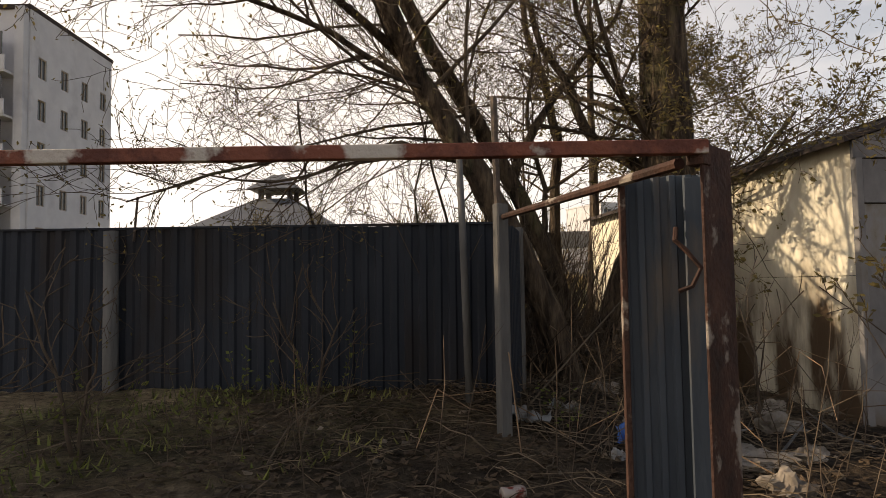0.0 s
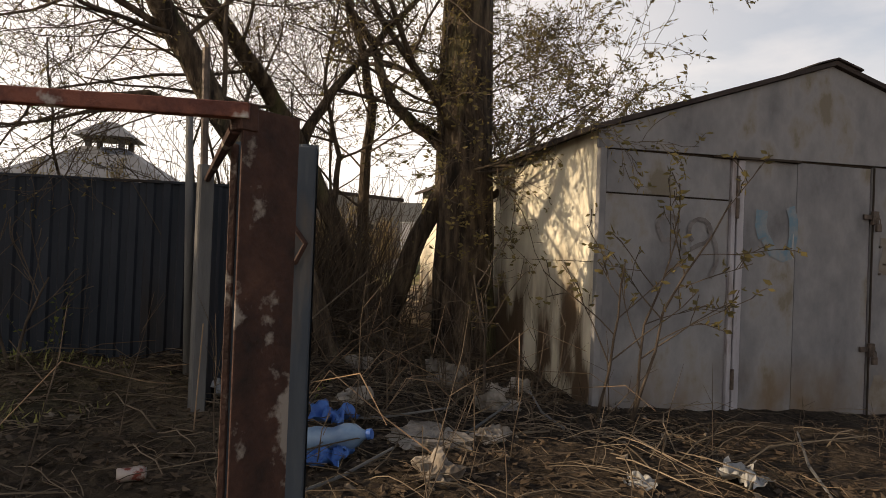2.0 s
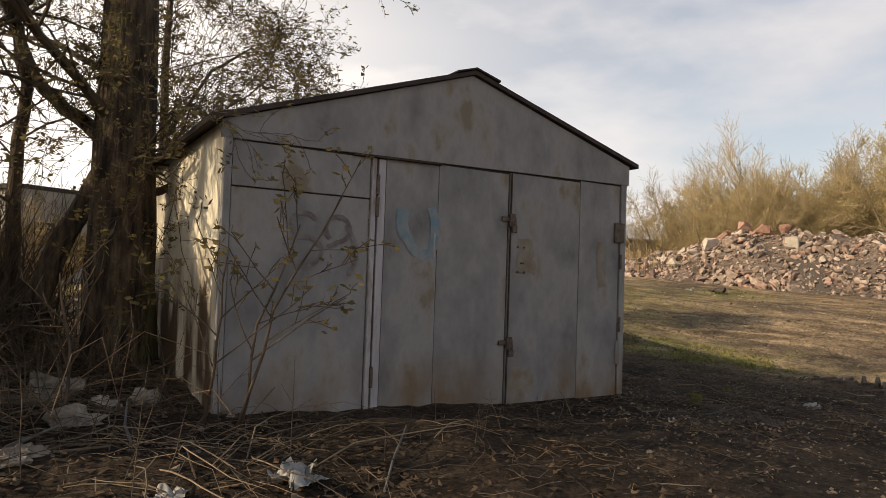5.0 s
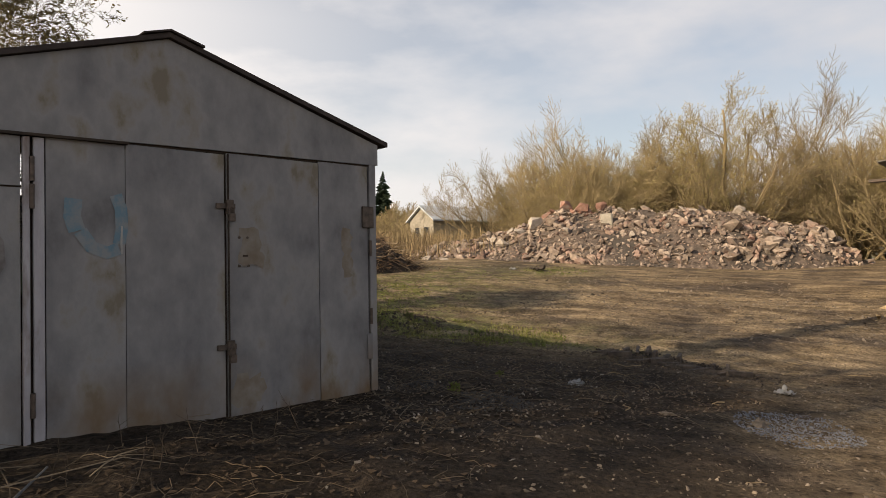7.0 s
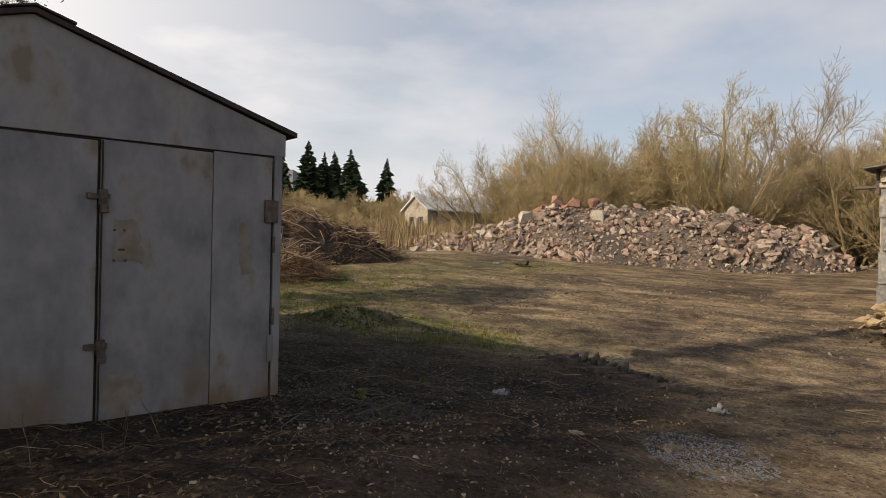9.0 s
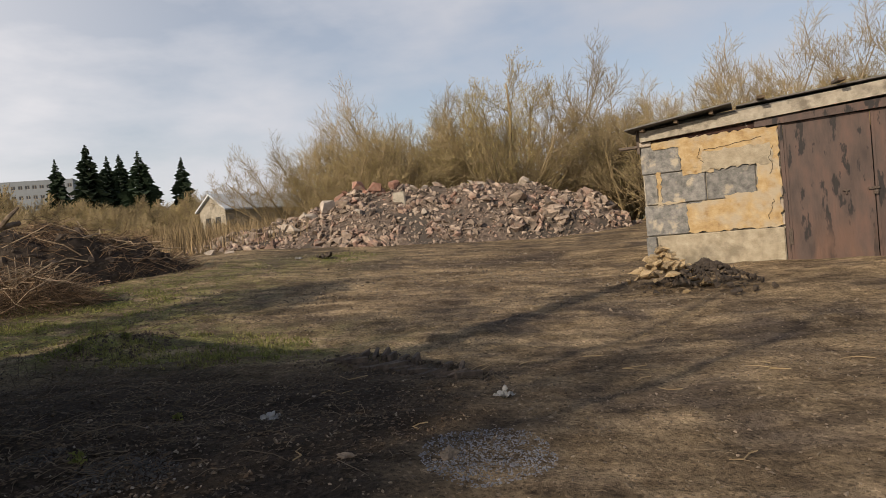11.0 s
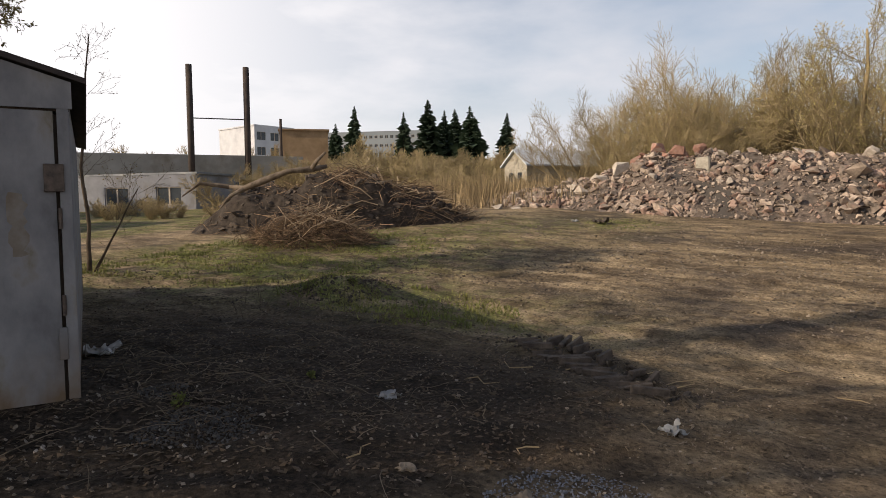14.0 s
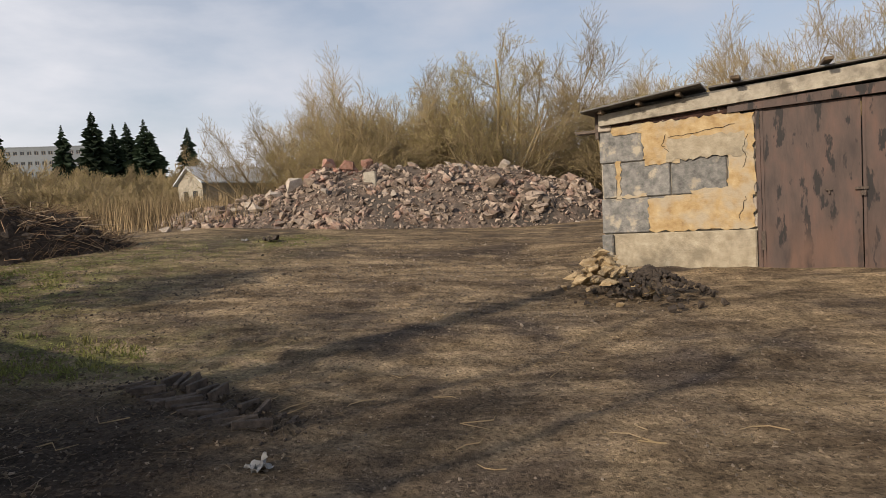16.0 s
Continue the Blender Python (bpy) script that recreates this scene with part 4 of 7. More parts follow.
    for u in (2.75, 4.35, 5.45, 6.6):
        part("rafter", Geo().box(u, -0.55, 0, u + 0.16, 0.7, 0.06, 0.006), M_WOOD, roof, at=pose(0, 0, 3.66 + 0.075 * u, 5, 0, 0))
    part("slate_sheet", prism(Geo(), [(2.3, 3.78), (11, 4.3), (11, 4.33), (2.3, 3.81)], 0.0, 1.2), M_SLATE, roof)
    part("bracket", Geo().box(-0.05, -0.06, 2.95, 0.02, 0.0, 3.55, 0.004).box(-0.5, -0.06, 3.1, 0.0, 0.3, 3.16), M_LOCK, b, "steel bracket under the eave")
    part("corner_pad", Geo().box(-0.02, -0.06, 3.1, 0.3, 0.1, 3.22, 0.03), M_PALESTONE, b)
    # doors
    for k in (0, 1):
        u0 = 3.24 + k * 1.74
        leaf = part("door_leaf", dented(Geo(), u0, -0.06, u0 + 1.72, 3.26, 0.02, 0.03, rng, 0.012, 10, 16), M_DOOR, b, "brown steel door leaf with black streaks")
        part("edge_strip", Geo().box(u0, 0.0, -0.06, u0 + 0.05, 0.019, 3.26), M_DOOR, leaf)
        part("hinge", Geo().box(u0 - 0.03 if not k else u0 + 1.66, -0.02, 0.4, u0 + 0.05 if not k else u0 + 1.76, 0.0, 0.78, 0.006), M_LOCK, leaf)
    part("door_frame", Geo().box(3.15, -0.015, -0.1, 3.235, 0.1, 3.3, 0.006), M_DOOR, b)
    lock = part("hasp", Geo().box(4.84, -0.03, 1.52, 5.06, 0.0, 1.57, 0.004), M_LOCK, b)
    part("padlock", Geo().box(4.93, -0.07, 1.4, 5.02, -0.032, 1.5, 0.008), M_LOCK, lock, "padlock")
    part("handle", Geo().box(4.35, -0.03, 1.53, 4.47, 0.0, 1.56, 0.003).box(4.4, -0.03, 1.46, 4.43, 0.0, 1.53), M_LOCK, b)


build_ochre()


# ---- heaps ----
def mound(name, cx, cy, rot, rx, ry, h, material, label, category, power=1.5, seed=1, rough=0.25, crest=None, n=60):
    """A heap of loose material that meets the ground all round."""
    ob = thing(name, pose(cx, cy, 0, 0, 0, rot), label, category)
    m = Matrix.Rotation(radians(rot), 4, "Z")
    vs, k = [], n + 1
    for j in range(k):
        for i in range(k):
            u, v = -1.1 + 2.2 * i / n, -1.1 + 2.2 * j / n
            w = m @ Vector((u * rx, v * ry, 0))
            vs.append((u * rx, v * ry, heap_z(cx + w.x, cy + w.y, u, v, h, power, rough, seed, crest)))
    g = Geo()
    g.add(vs, [(j * k + i, j * k + i + 1, (j + 1) * k + i + 1, (j + 1) * k + i) for j in range(n) for i in range(n)])
    part("body", g, material, ob, smooth=False)
    return ob, m


def heap_z(x, y, u, v, h, power, rough, seed, crest):
    r = math.hypot(u, v)
    f = max(0.0, 1 - r ** power)
    c = crest(u) if crest else 1.0
    return ground_z(x, y) - 0.12 + h * c * f * (1 + rough * noise.noise(Vector((x * 0.7, y * 0.7, seed)))) + (0.22 * rough * noise.noise(Vector((x * 2.4, y * 2.4, seed + 5))) if f > 0 else -0.15)


def build_rubble():
    rng = random.Random(33)
    cx, cy, rot, rx, ry, h = 36.2, 1.2, 90, 11.0, 4.3, 2.75

    def crest(u):
        run = ((-1.1, 0.1), (-0.97, 0.35), (-0.87, 1.1), (-0.75, 1.75), (-0.64, 2.15), (-0.56, 2.4), (-0.47, 2.5), (-0.36, 2.45), (-0.15, 2.5), (0.01, 2.65), (0.15, 2.45), (0.36, 1.65), (0.45, 1.3), (0.57, 0.95), (0.75, 0.7), (0.9, 0.45), (1.1, 0.15))
        for (a, p), (b, q) in zip(run, run[1:]):
            if a <= u <= b:
                return (p + (q - p) * (u - a) / (b - a)) / h / max(0.1, 1 - abs(u) ** 1.25)
        return 0.0
    ob, m = mound("rubble_heap", cx, cy, rot, rx, ry, h, M_DEBRIS, "long heap of broken concrete, brick and earth", "rubble", 1.25, 3, 0.3, crest, 80)

    def place(u, v):
        w = m @ Vector((u * rx, v * ry, 0))
        return u * rx, v * ry, heap_z(cx + w.x, cy + w.y, u, v, h, 1.25, 0.3, 3, crest)
    small = Geo()
    for _ in range(15000):
        u, v = rng.uniform(-1.05, 1.05), rng.uniform(-0.2, 1.05)
        if math.hypot(u, v) > 1.06:
            continue
        if noise.noise(Vector((u * 5, v * 5, 4))) + (0.5 if v > 0.62 else 0.0) + 0.25 * (u > 0) < rng.uniform(-0.8, 0.15):
            continue
        x, y, z = place(u, v)
        s = (0.035 + 0.34 * rng.random() ** 4.5) * (0.55 + 1.3 * max(0.0, 0.35 + noise.noise(Vector((u * 7, v * 4, 8)))))
        put_rock(small, rng, x, y, z + s * 0.15, s * rng.uniform(0.8, 1.7), s, s * rng.uniform(0.5, 0.9))
    sm = part("stone_scree", small, M_RUBBLE, ob)
    sm["kind"] = "stuff"
    for i in range(290):
        u, v = rng.uniform(-1.0, 1.0), rng.uniform(-0.1, 1.0)
        if math.hypot(u, v) > 1.02:
            continue
        x, y, z = place(u, v)
        s = 0.13 + 0.3 * rng.random() ** 2.5
        q = rng.random()
        # the reddest masonry lies on the crest towards the south of the left shoulder
        mat = M_REDBRICK if q < (0.5 if 0.05 < u < 0.35 and v < 0.45 else 0.1) else M_PALESTONE if q > 0.85 else M_RUBBLE
        st = part("stone", rock_mesh(rng.randrange(14), mat), None, ob)
        st.matrix_local = Matrix.LocRotScale((x, y, z + s * 0.12), Euler((rng.uniform(-0.7, 0.7), rng.uniform(-0.7, 0.7), rng.uniform(0, 6.3))), (s * rng.uniform(0.9, 1.8), s, s * rng.uniform(0.5, 0.9)))
    # larger pieces along the crest and the foot
    for u, v, sx, sy, sz, mat in ((0.47, 0.3, 1.2, 0.8, 0.8, M_PALESTONE), (0.36, 0.2, 1.6, 1.1, 0.8, M_RUBBLE), (0.21, 0.12, 1.5, 0.9, 0.8, M_REDBRICK), (0.14, 0.1, 1.0, 0.7, 0.7, M_REDBRICK), (0.05, 0.05, 0.8, 0.6, 0.8, M_REDBRICK), (-0.03, 0.05, 1.4, 0.8, 0.6, M_PALESTONE),
                                  (-0.2, 0.02, 1.9, 1.0, 0.6, M_RUBBLE), (-0.33, 0.1, 1.6, 0.9, 0.5, M_PALESTONE), (-0.42, 0.42, 1.7, 1.0, 0.9, M_RUBBLE), (0.8, 0.42, 1.4, 1.0, 0.95, M_PALESTONE), (0.71, 0.44, 1.0, 0.8, 0.8, M_PALESTONE), (0.55, 0.52, 1.1, 0.8, 0.9, M_PALESTONE), (0.5, 0.45, 1.2, 0.7, 0.8, M_RUBBLE)):
        for q in (0.62, 0.5, 0.4, 0.34):
            x, y, z = place(u + rng.gauss(0, 0.045), v + rng.gauss(0, 0.05))
            st = part("stone", rock_mesh(rng.randrange(14), mat), None, ob)
            st.matrix_local = Matrix.LocRotScale((x, y, z + sz * q * 0.16), Euler((rng.uniform(-0.7, 0.7), rng.uniform(-0.7, 0.7), rng.uniform(0, 6.3))), (sx * q, sy * q, sz * q))
    # boulders that stand out on the low end and the shoulders
    for wx, wy, q, mat in ((32.3, 9.3, 1.1, M_PALESTONE), (32.2, 8.5, 0.8, M_PALESTONE), (32.8, 7.9, 0.75, M_RUBBLE), (33.6, 6.0, 0.95, M_PALESTONE), (34.2, 5.3, 1.1, M_PALESTONE), (34.6, 4.6, 1.25, M_PALESTONE), (34.4, 3.8, 0.9, M_RUBBLE), (35.8, 3.2, 1.2, M_REDBRICK), (36.0, 2.4, 1.25, M_REDBRICK), (36.1, 1.6, 0.95, M_REDBRICK), (35.9, 0.2, 0.8, M_PALESTONE), (36.2, -1.6, 0.95, M_PALESTONE), (36.2, -3.0, 1.0, M_RUBBLE),
                            (34.2, -4.2, 1.5, M_RUBBLE), (36.0, -4.6, 0.9, M_PALESTONE), (33.6, 3.0, 0.7, M_PALESTONE), (33.2, 4.4, 0.6, M_RUBBLE), (35.0, -6.3, 0.9, M_RUBBLE), (33.5, 0.0, 0.6, M_PALESTONE), (33.0, -2.4, 0.6, M_RUBBLE), (33.4, -5.4, 0.7, M_PALESTONE)):
        u, v = (wy - cy) / rx, (cx - wx) / ry
        x, y, z = place(u, v)
        st = part("stone", rock_mesh(rng.randrange(14), mat), None, ob)
        st.matrix_local = Matrix.LocRotScale((x, y, z + q * 0.2), Euler((rng.uniform(-0.5, 0.5), rng.uniform(-0.5, 0.5), rng.uniform(0, 6.3))), (q * rng.uniform(0.7, 0.9), q * 0.62, q * 0.55))
    x, y, z = place(0.0, 0.36)
    part("slab", Geo().box(-0.28, -0.12, -0.3, 0.28, 0.12, 0.8, 0.05), M_CONCRETE, ob, "upright pale concrete slab", at=pose(x, y, z - 0.22, 14, 4, 0))


build_rubble()


def build_stone_pile():
    rng = random.Random(12)
    x0, y0 = 18.2, -6.75
    ob = thing("stone_pile", pose(x0, y0, gz(x0, y0)), "small pile of yellow stones and dark soil lumps", "rubble")
    soil = Geo()
    for i in range(420):
        a, r = rng.uniform(0, 6.3), abs(rng.gauss(0, 0.5))
        x, y = r * math.cos(a) * 1.0 - 0.25, r * math.sin(a) * 1.1 - 0.45
        s = rng.uniform(0.05, 0.16)
        put_rock(soil, rng, x, y, max(0.0, 0.5 * (1 - (r / 1.05))) + 0.03, s, s, s * 0.8)
    sg = part("soil", soil, M_SOIL, ob, "dark soil lumps")
    sg["kind"] = "stuff"
    for i in range(120):
        a, r = rng.uniform(0, 6.3), abs(rng.gauss(0, 0.42))
        x, y = r * math.cos(a) * 0.9 + 0.1, r * math.sin(a) + 0.3
        s = rng.uniform(0.1, 0.3)
        st = part("stone", rock_mesh(rng.randrange(14), M_YSTONE), None, ob)
        st.matrix_local = Matrix.LocRotScale((x, y, max(0.02, 0.85 * (1 - r / 0.95)) * rng.uniform(0.75, 1.0)), Euler((rng.uniform(-0.5, 0.5), rng.uniform(-0.5, 0.5), rng.uniform(0, 6.3))), (s * 1.3, s, s * 0.55))


build_stone_pile()


def sticks(geo, rng, n, place, length, radius, flat=0.35, bend=0.12):
    for _ in range(n):
        x, y, z = place()
        a = rng.uniform(0, 6.3)
        d = Vector((math.cos(a), math.sin(a), rng.gauss(0, flat))).normalized()
        l = length * rng.uniform(0.4, 1.2)
        p = Vector((x, y, z))
        q = Vector((rng.gauss(0, bend), rng.gauss(0, bend), rng.gauss(0, bend))) * l
        r = radius * rng.uniform(0.5, 1.3)
        w = Vector((rng.gauss(0, bend), rng.gauss(0, bend), rng.gauss(0, bend))) * l
        geo.tube([p - d * l / 2, p - d * l / 6 + q * 0.6, p + d * l / 5 + w * 0.6, p + d * l / 2], [r, r * 0.85, r * 0.65, r * 0.3], 3, False)


def build_brush():
    rng = random.Random(17)
    # brushwood heap on the grass
    x0, y0 = 18.6, 7.7
    ob = thing("brush_heap", pose(x0, y0, ground_z(x0, y0)), "heap of cut brown brushwood and dry stalks on grass", "brushwood")
    g = Geo()

    def at():
        a, r = rng.uniform(0, 6.3), math.sqrt(rng.random())
        return 1.3 * r * math.cos(a), 1.75 * r * math.sin(a), 0.06 + 0.95 * max(0, 1 - r ** 1.3) * rng.uniform(0.4, 1.0)
    sticks(g, rng, 1300, at, 1.1, 0.007, 0.45, 0.16)
    sticks(g, rng, 150, at, 1.5, 0.011, 0.4, 0.16)
    b = part("brushwood", g, M_BRUSH, ob)
    b["kind"] = "stuff"
    # paler cut branches fanned over the front of the heap
    for _ in range(46):
        a, r = rng.uniform(2.6, 5.2), rng.uniform(0.2, 0.8)
        p = Vector((1.3 * r * math.cos(a), 1.75 * r * math.sin(a), 0.25 + 0.8 * (1 - r)))
        d = Vector((rng.gauss(-0.6, 0.4), rng.gauss(-0.2, 0.7), rng.gauss(-0.2, 0.35))).normalized() * rng.uniform(0.4, 0.85)
        k = unit(rng) * 0.1
        part("branch", Geo().tube([p - d * 0.8, p + k, p + d * 0.6 - k, p + d], [0.01, 0.009, 0.007, 0.003], 5), M_PALEBRUSH, ob)
    # earth mound with log
    ob, m = mound("earth_mound", 23.6, 11.2, 132, 5.0, 2.6, 1.6, M_DARKEARTH, "dark earth mound with roots, rubbish and branches", "earth heap", 3.4, 9, 0.8, lambda u: 1.0 - 0.25 * abs(u), 110)
    g = Geo()

    def on(u0, u1):
        def f():
            u, v = rng.uniform(u0, u1), rng.uniform(-0.9, 0.9)
            w = m @ Vector((u * 4.9, v * 2.6, 0))
            return u * 4.9, v * 2.6, heap_z(23.6 + w.x, 11.2 + w.y, u, v, 1.6, 3.4, 0.8, 9, lambda u: 1.0 - 0.25 * abs(u)) + rng.uniform(0, 0.22)
        return f
    sticks(g, rng, 1300, on(-1.0, 0.1), 1.3, 0.009, 0.35, 0.16)
    sticks(g, rng, 260, on(0.1, 1.0), 0.8, 0.009, 0.4, 0.18)
    sticks(g, rng, 60, on(-1.0, 0.9), 1.6, 0.017, 0.25, 0.14)
    b = part("brushwood", g, M_BRUSH, ob)
    b["kind"] = "stuff"
    g = Geo()
    for _ in range(1500):
        x, y, z = on(-1, 1)()
        s = 0.05 + 0.3 * rng.random() ** 2.5
        put_rock(g, rng, x, y, z - 0.12, s * 1.3, s, s * 0.7)
    for _ in range(60):
        x, y, z = on(-0.95, 0.1)()
        p, a = Vector((x, y, z + 0.08)), rng.uniform(0, 6.3)
        d = Vector((math.cos(a), math.sin(a), rng.gauss(0, 0.3))) * rng.uniform(0.5, 1.0)
        k = unit(rng) * 0.2
        part("branch", Geo().tube([p - d, p - d * 0.4 + k, p + d * 0.3 - k * 0.6, p + d + k * 0.5], [0.02, 0.018, 0.014, 0.006], 5), M_PALEBRUSH, ob)
    b = part("scree", g, M_SOIL, ob)
    b["kind"] = "stuff"
    log = thing("fallen_log", pose(0, 0, 0), "bleached fallen tree trunk lying over earth mound", "log")
    far = [at_view(az, d, el) for az, d, el in ((50.6, 21.5, 1.7), (49.4, 21.0, 1.55), (47.8, 20.8, 2.2), (45.8, 20.6, 3.0), (43.9, 20.6, 3.15), (42.6, 20.8, 3.4))]
    part("trunk", Geo().tube(far, [0.05, 0.085, 0.11, 0.08, 0.1, 0.06], 10), M_LOG, log, "", True)
    part("snag", Geo().tube([far[4], far[4] + Vector((-0.1, -0.35, 0.25)), far[4] + Vector((0.1, -0.5, 0.5))], [0.07, 0.06, 0.035], 7), M_LOG, log)
    part("root", Geo().tube([far[1], far[1] + Vector((-0.4, 0.2, -0.25)), far[1] + Vector((-0.6, 0.4, -0.6))], [0.08, 0.05, 0.02], 7), M_LOG, log)
    part("root", Geo().tube([far[0], far[0] + Vector((-0.7, 0.5, 0.1)), far[0] + Vector((-1.1, 0.8, -0.3))], [0.08, 0.06, 0.02], 7), M_LOG, log)


def at_view(az, d, el):
    """A far place seen from the lane by bearing, distance and height angle, in degrees."""
    return Vector((6.2 + d * math.cos(radians(az)), -4.33 + d * math.sin(radians(az)), 1.54 + d * math.tan(radians(el))))


build_brush()


# ---- trees ----
BIG = dict(segs=(9, 7, 6, 5, 4), wander=(0.05, 0.2, 0.25, 0.3, 0.3), lift=(0.02, 0.03, 0.02, 0.02, 0.01), sides=(12, 6, 4, 3, 3), kids=(13, 6, 5, 3), bare=(0.3, 0.15, 0.1, 0.1),
           angle=((45, 80), (35, 65), (35, 65), (30, 60)), length=(3.0, 1.5, 0.75, 0.35), ratio=(0.16, 0.45, 0.5, 0.6), thin=0.0023)


def build_tree(name, label, trunks, seed, spec, bark, leaf=None, per_tip=2, size=0.05, shoots=0):
    """A bare or budding tree: given trunk lines, the rest grown from them."""
    rng = random.Random(seed)
    base = Vector(trunks[0][0][0])
    ob = thing(name, Matrix.Translation(base), label, "tree")
    tips = []
    crown = Geo()
    for k, (pts, r0, r1, start, *own) in enumerate(trunks):
        pts = [Vector(p) - base for p in pts]
        fine = []
        for a, b in zip(pts, pts[1:]):
            for q in range(3):
                fine.append(a.lerp(b, q / 3) + unit(rng) * 0.015)
        fine.append(pts[-1])
        n = len(fine) - 1
        rad = [r0 + (r1 - r0) * i / n for i in range(n + 1)]
        rad[0] *= 1.25
        g = Geo().tube(fine, rad, 12)
        part("trunk", g, bark, ob, "", True)
        bear(crown, tips, rng, fine, rad, 1.0, 0, own[0] if own else spec, start)
    if shoots:
        # water shoots that hug the main trunk
        p0 = [Vector(p) - base for p in trunks[0][0]]
        short = dict(BIG, kids=(shoots, 5, 2), length=(0.7, 0.3, 0.15), segs=(4, 5, 4, 3), angle=((35, 80), (30, 60), (30, 60)), ratio=(0.03, 0.6, 0.6), thin=0.003, lift=(0, 0.05, 0.03, 0))
        bear(crown, tips, rng, p0[1:5], [0.3] * 4, 1.0, 0, short, 0.3)
    part("crown", crown, M_WILLOW if bark == M_WILLOW else M_TWIG, ob, "bare twigs")
    if leaf:
        lg = Geo()
        leaf_mesh(lg, tips, rng, per_tip, size, 0.05)
        part("leaves", lg, leaf, ob, "small young leaves and buds")
    return ob


zb = gz(5.63, 4.5)
build_tree("tree", "big dark-barked tree with young leaves beside garage", [([(5.63, 4.5, zb - 0.3), (5.6, 4.52, zb + 0.8), (5.62, 4.55, 2.4), (5.64, 4.6, 4.2), (5.6, 4.65, 6.5), (5.7, 4.8, 9.0)], 0.36, 0.16, 0.3),
           ([(4.95, 5.2, zb - 0.2), (5.15, 4.98, 1.1), (5.35, 4.82, 1.75), (5.55, 4.62, 2.3)], 0.12, 0.09, 0.95),
           ([(5.6, 4.58, 2.2), (5.46, 4.76, 2.5), (5.28, 5.0, 2.72), (5.08, 5.24, 3.02), (4.95, 5.32, 3.49), (4.69, 5.46, 3.94), (4.5, 5.55, 4.6)], 0.085, 0.03, 0.45, dict(BIG, kids=(10, 5, 4), length=(1.2, 0.6, 0.3), segs=(6, 6, 5, 4), angle=((30, 65), (30, 60), (30, 60)))),
           ([(5.64, 4.6, 4.2), (6.1, 3.8, 4.7), (6.7, 2.8, 4.6), (7.1, 2.2, 4.2)], 0.04, 0.008, 0.6, dict(BIG, kids=(7, 4, 2), length=(0.7, 0.35, 0.2), segs=(6, 5, 4, 3), angle=((30, 60), (30, 60), (30, 60))))], 3, BIG, M_BARK, M_LEAF, 5, 0.052, 60)
SLIM = dict(BIG, kids=(18, 7, 5, 3), length=(3.0, 1.5, 0.75, 0.36), ratio=(0.2, 0.45, 0.5, 0.6))
SIDE = dict(BIG, kids=(12, 6, 4), length=(1.3, 0.65, 0.32), segs=(6, 6, 5, 4), angle=((30, 65), (30, 60), (30, 60)), ratio=(0.5, 0.5, 0.6))
for k, (x, y, dx, dy, h, r) in enumerate(((4.3, 5.6, -0.5, 0.2, 3.6, 0.022), (4.0, 4.7, -0.3, 0.1, 2.8, 0.018), (3.5, 5.0, -0.6, 0.3, 3.4, 0.02), (4.7, 5.8, 0.3, 0.4, 3.8, 0.024), (3.0, 5.6, 0.3, 0.0, 3.2, 0.018), (2.2, 5.4, -0.3, 0.2, 3.0, 0.018))):
    build_tree("sapling", "thin dark sapling stem among leaning maples", [([(x, y, 0.2), (x + dx * 0.3 + 0.06, y + dy * 0.3, h * 0.35), (x + dx * 0.6 - 0.06, y + dy * 0.6, h * 0.7), (x + dx, y + dy, h)], r, 0.007, 0.3)], 90 + k, dict(SIDE, kids=(7, 5, 3)), M_BARK, M_LEAF, 1, 0.03)
# Dense limbs added above the view to shade the gravel and lane.
SHADE = dict(SIDE, kids=(22, 7, 5), length=(1.5, 0.8, 0.4))
# Both maple trunks are carried on unseen, so their crowns shadow the lane.
build_tree("tree", "leaning dark maple with bare budding twigs behind fence", [([(3.8, 4.0, 0.2), (3.48, 4.08, 1.14), (3.14, 4.2, 1.88), (2.95, 4.24, 2.2), (2.72, 4.36, 2.63), (2.49, 4.42, 2.98), (2.1, 4.3, 3.6), (1.6, 4.0, 4.6), (1.1, 3.7, 5.8), (0.7, 3.4, 7.6), (0.5, 3.2, 9.6)], 0.13, 0.05, 0.2),
           ([(2.9, 4.28, 2.3), (2.4, 4.5, 2.45), (1.7, 4.7, 2.35), (1.0, 4.9, 2.15), (0.45, 5.1, 1.95)], 0.028, 0.006, 0.15, SIDE), ([(2.6, 4.4, 2.85), (1.8, 4.5, 3.25), (0.8, 4.7, 3.55), (-0.2, 5.0, 3.7)], 0.03, 0.006, 0.15, SIDE),
           ([(2.4, 4.4, 3.1), (1.3, 4.4, 3.8), (0.2, 4.6, 4.4), (-1.0, 5.0, 4.6)], 0.035, 0.006, 0.15, SIDE), ([(2.8, 4.3, 2.5), (2.6, 4.6, 2.9), (2.3, 4.9, 3.1), (1.7, 5.3, 3.2)], 0.025, 0.006, 0.1, SIDE),
           ([(1.7, 4.1, 4.4), (0.9, 4.5, 5.2), (0.0, 4.9, 5.9), (-0.9, 5.2, 6.3)], 0.06, 0.012, 0.05, SHADE)], 7, SLIM, M_BARK, M_LEAF, 1, 0.035)
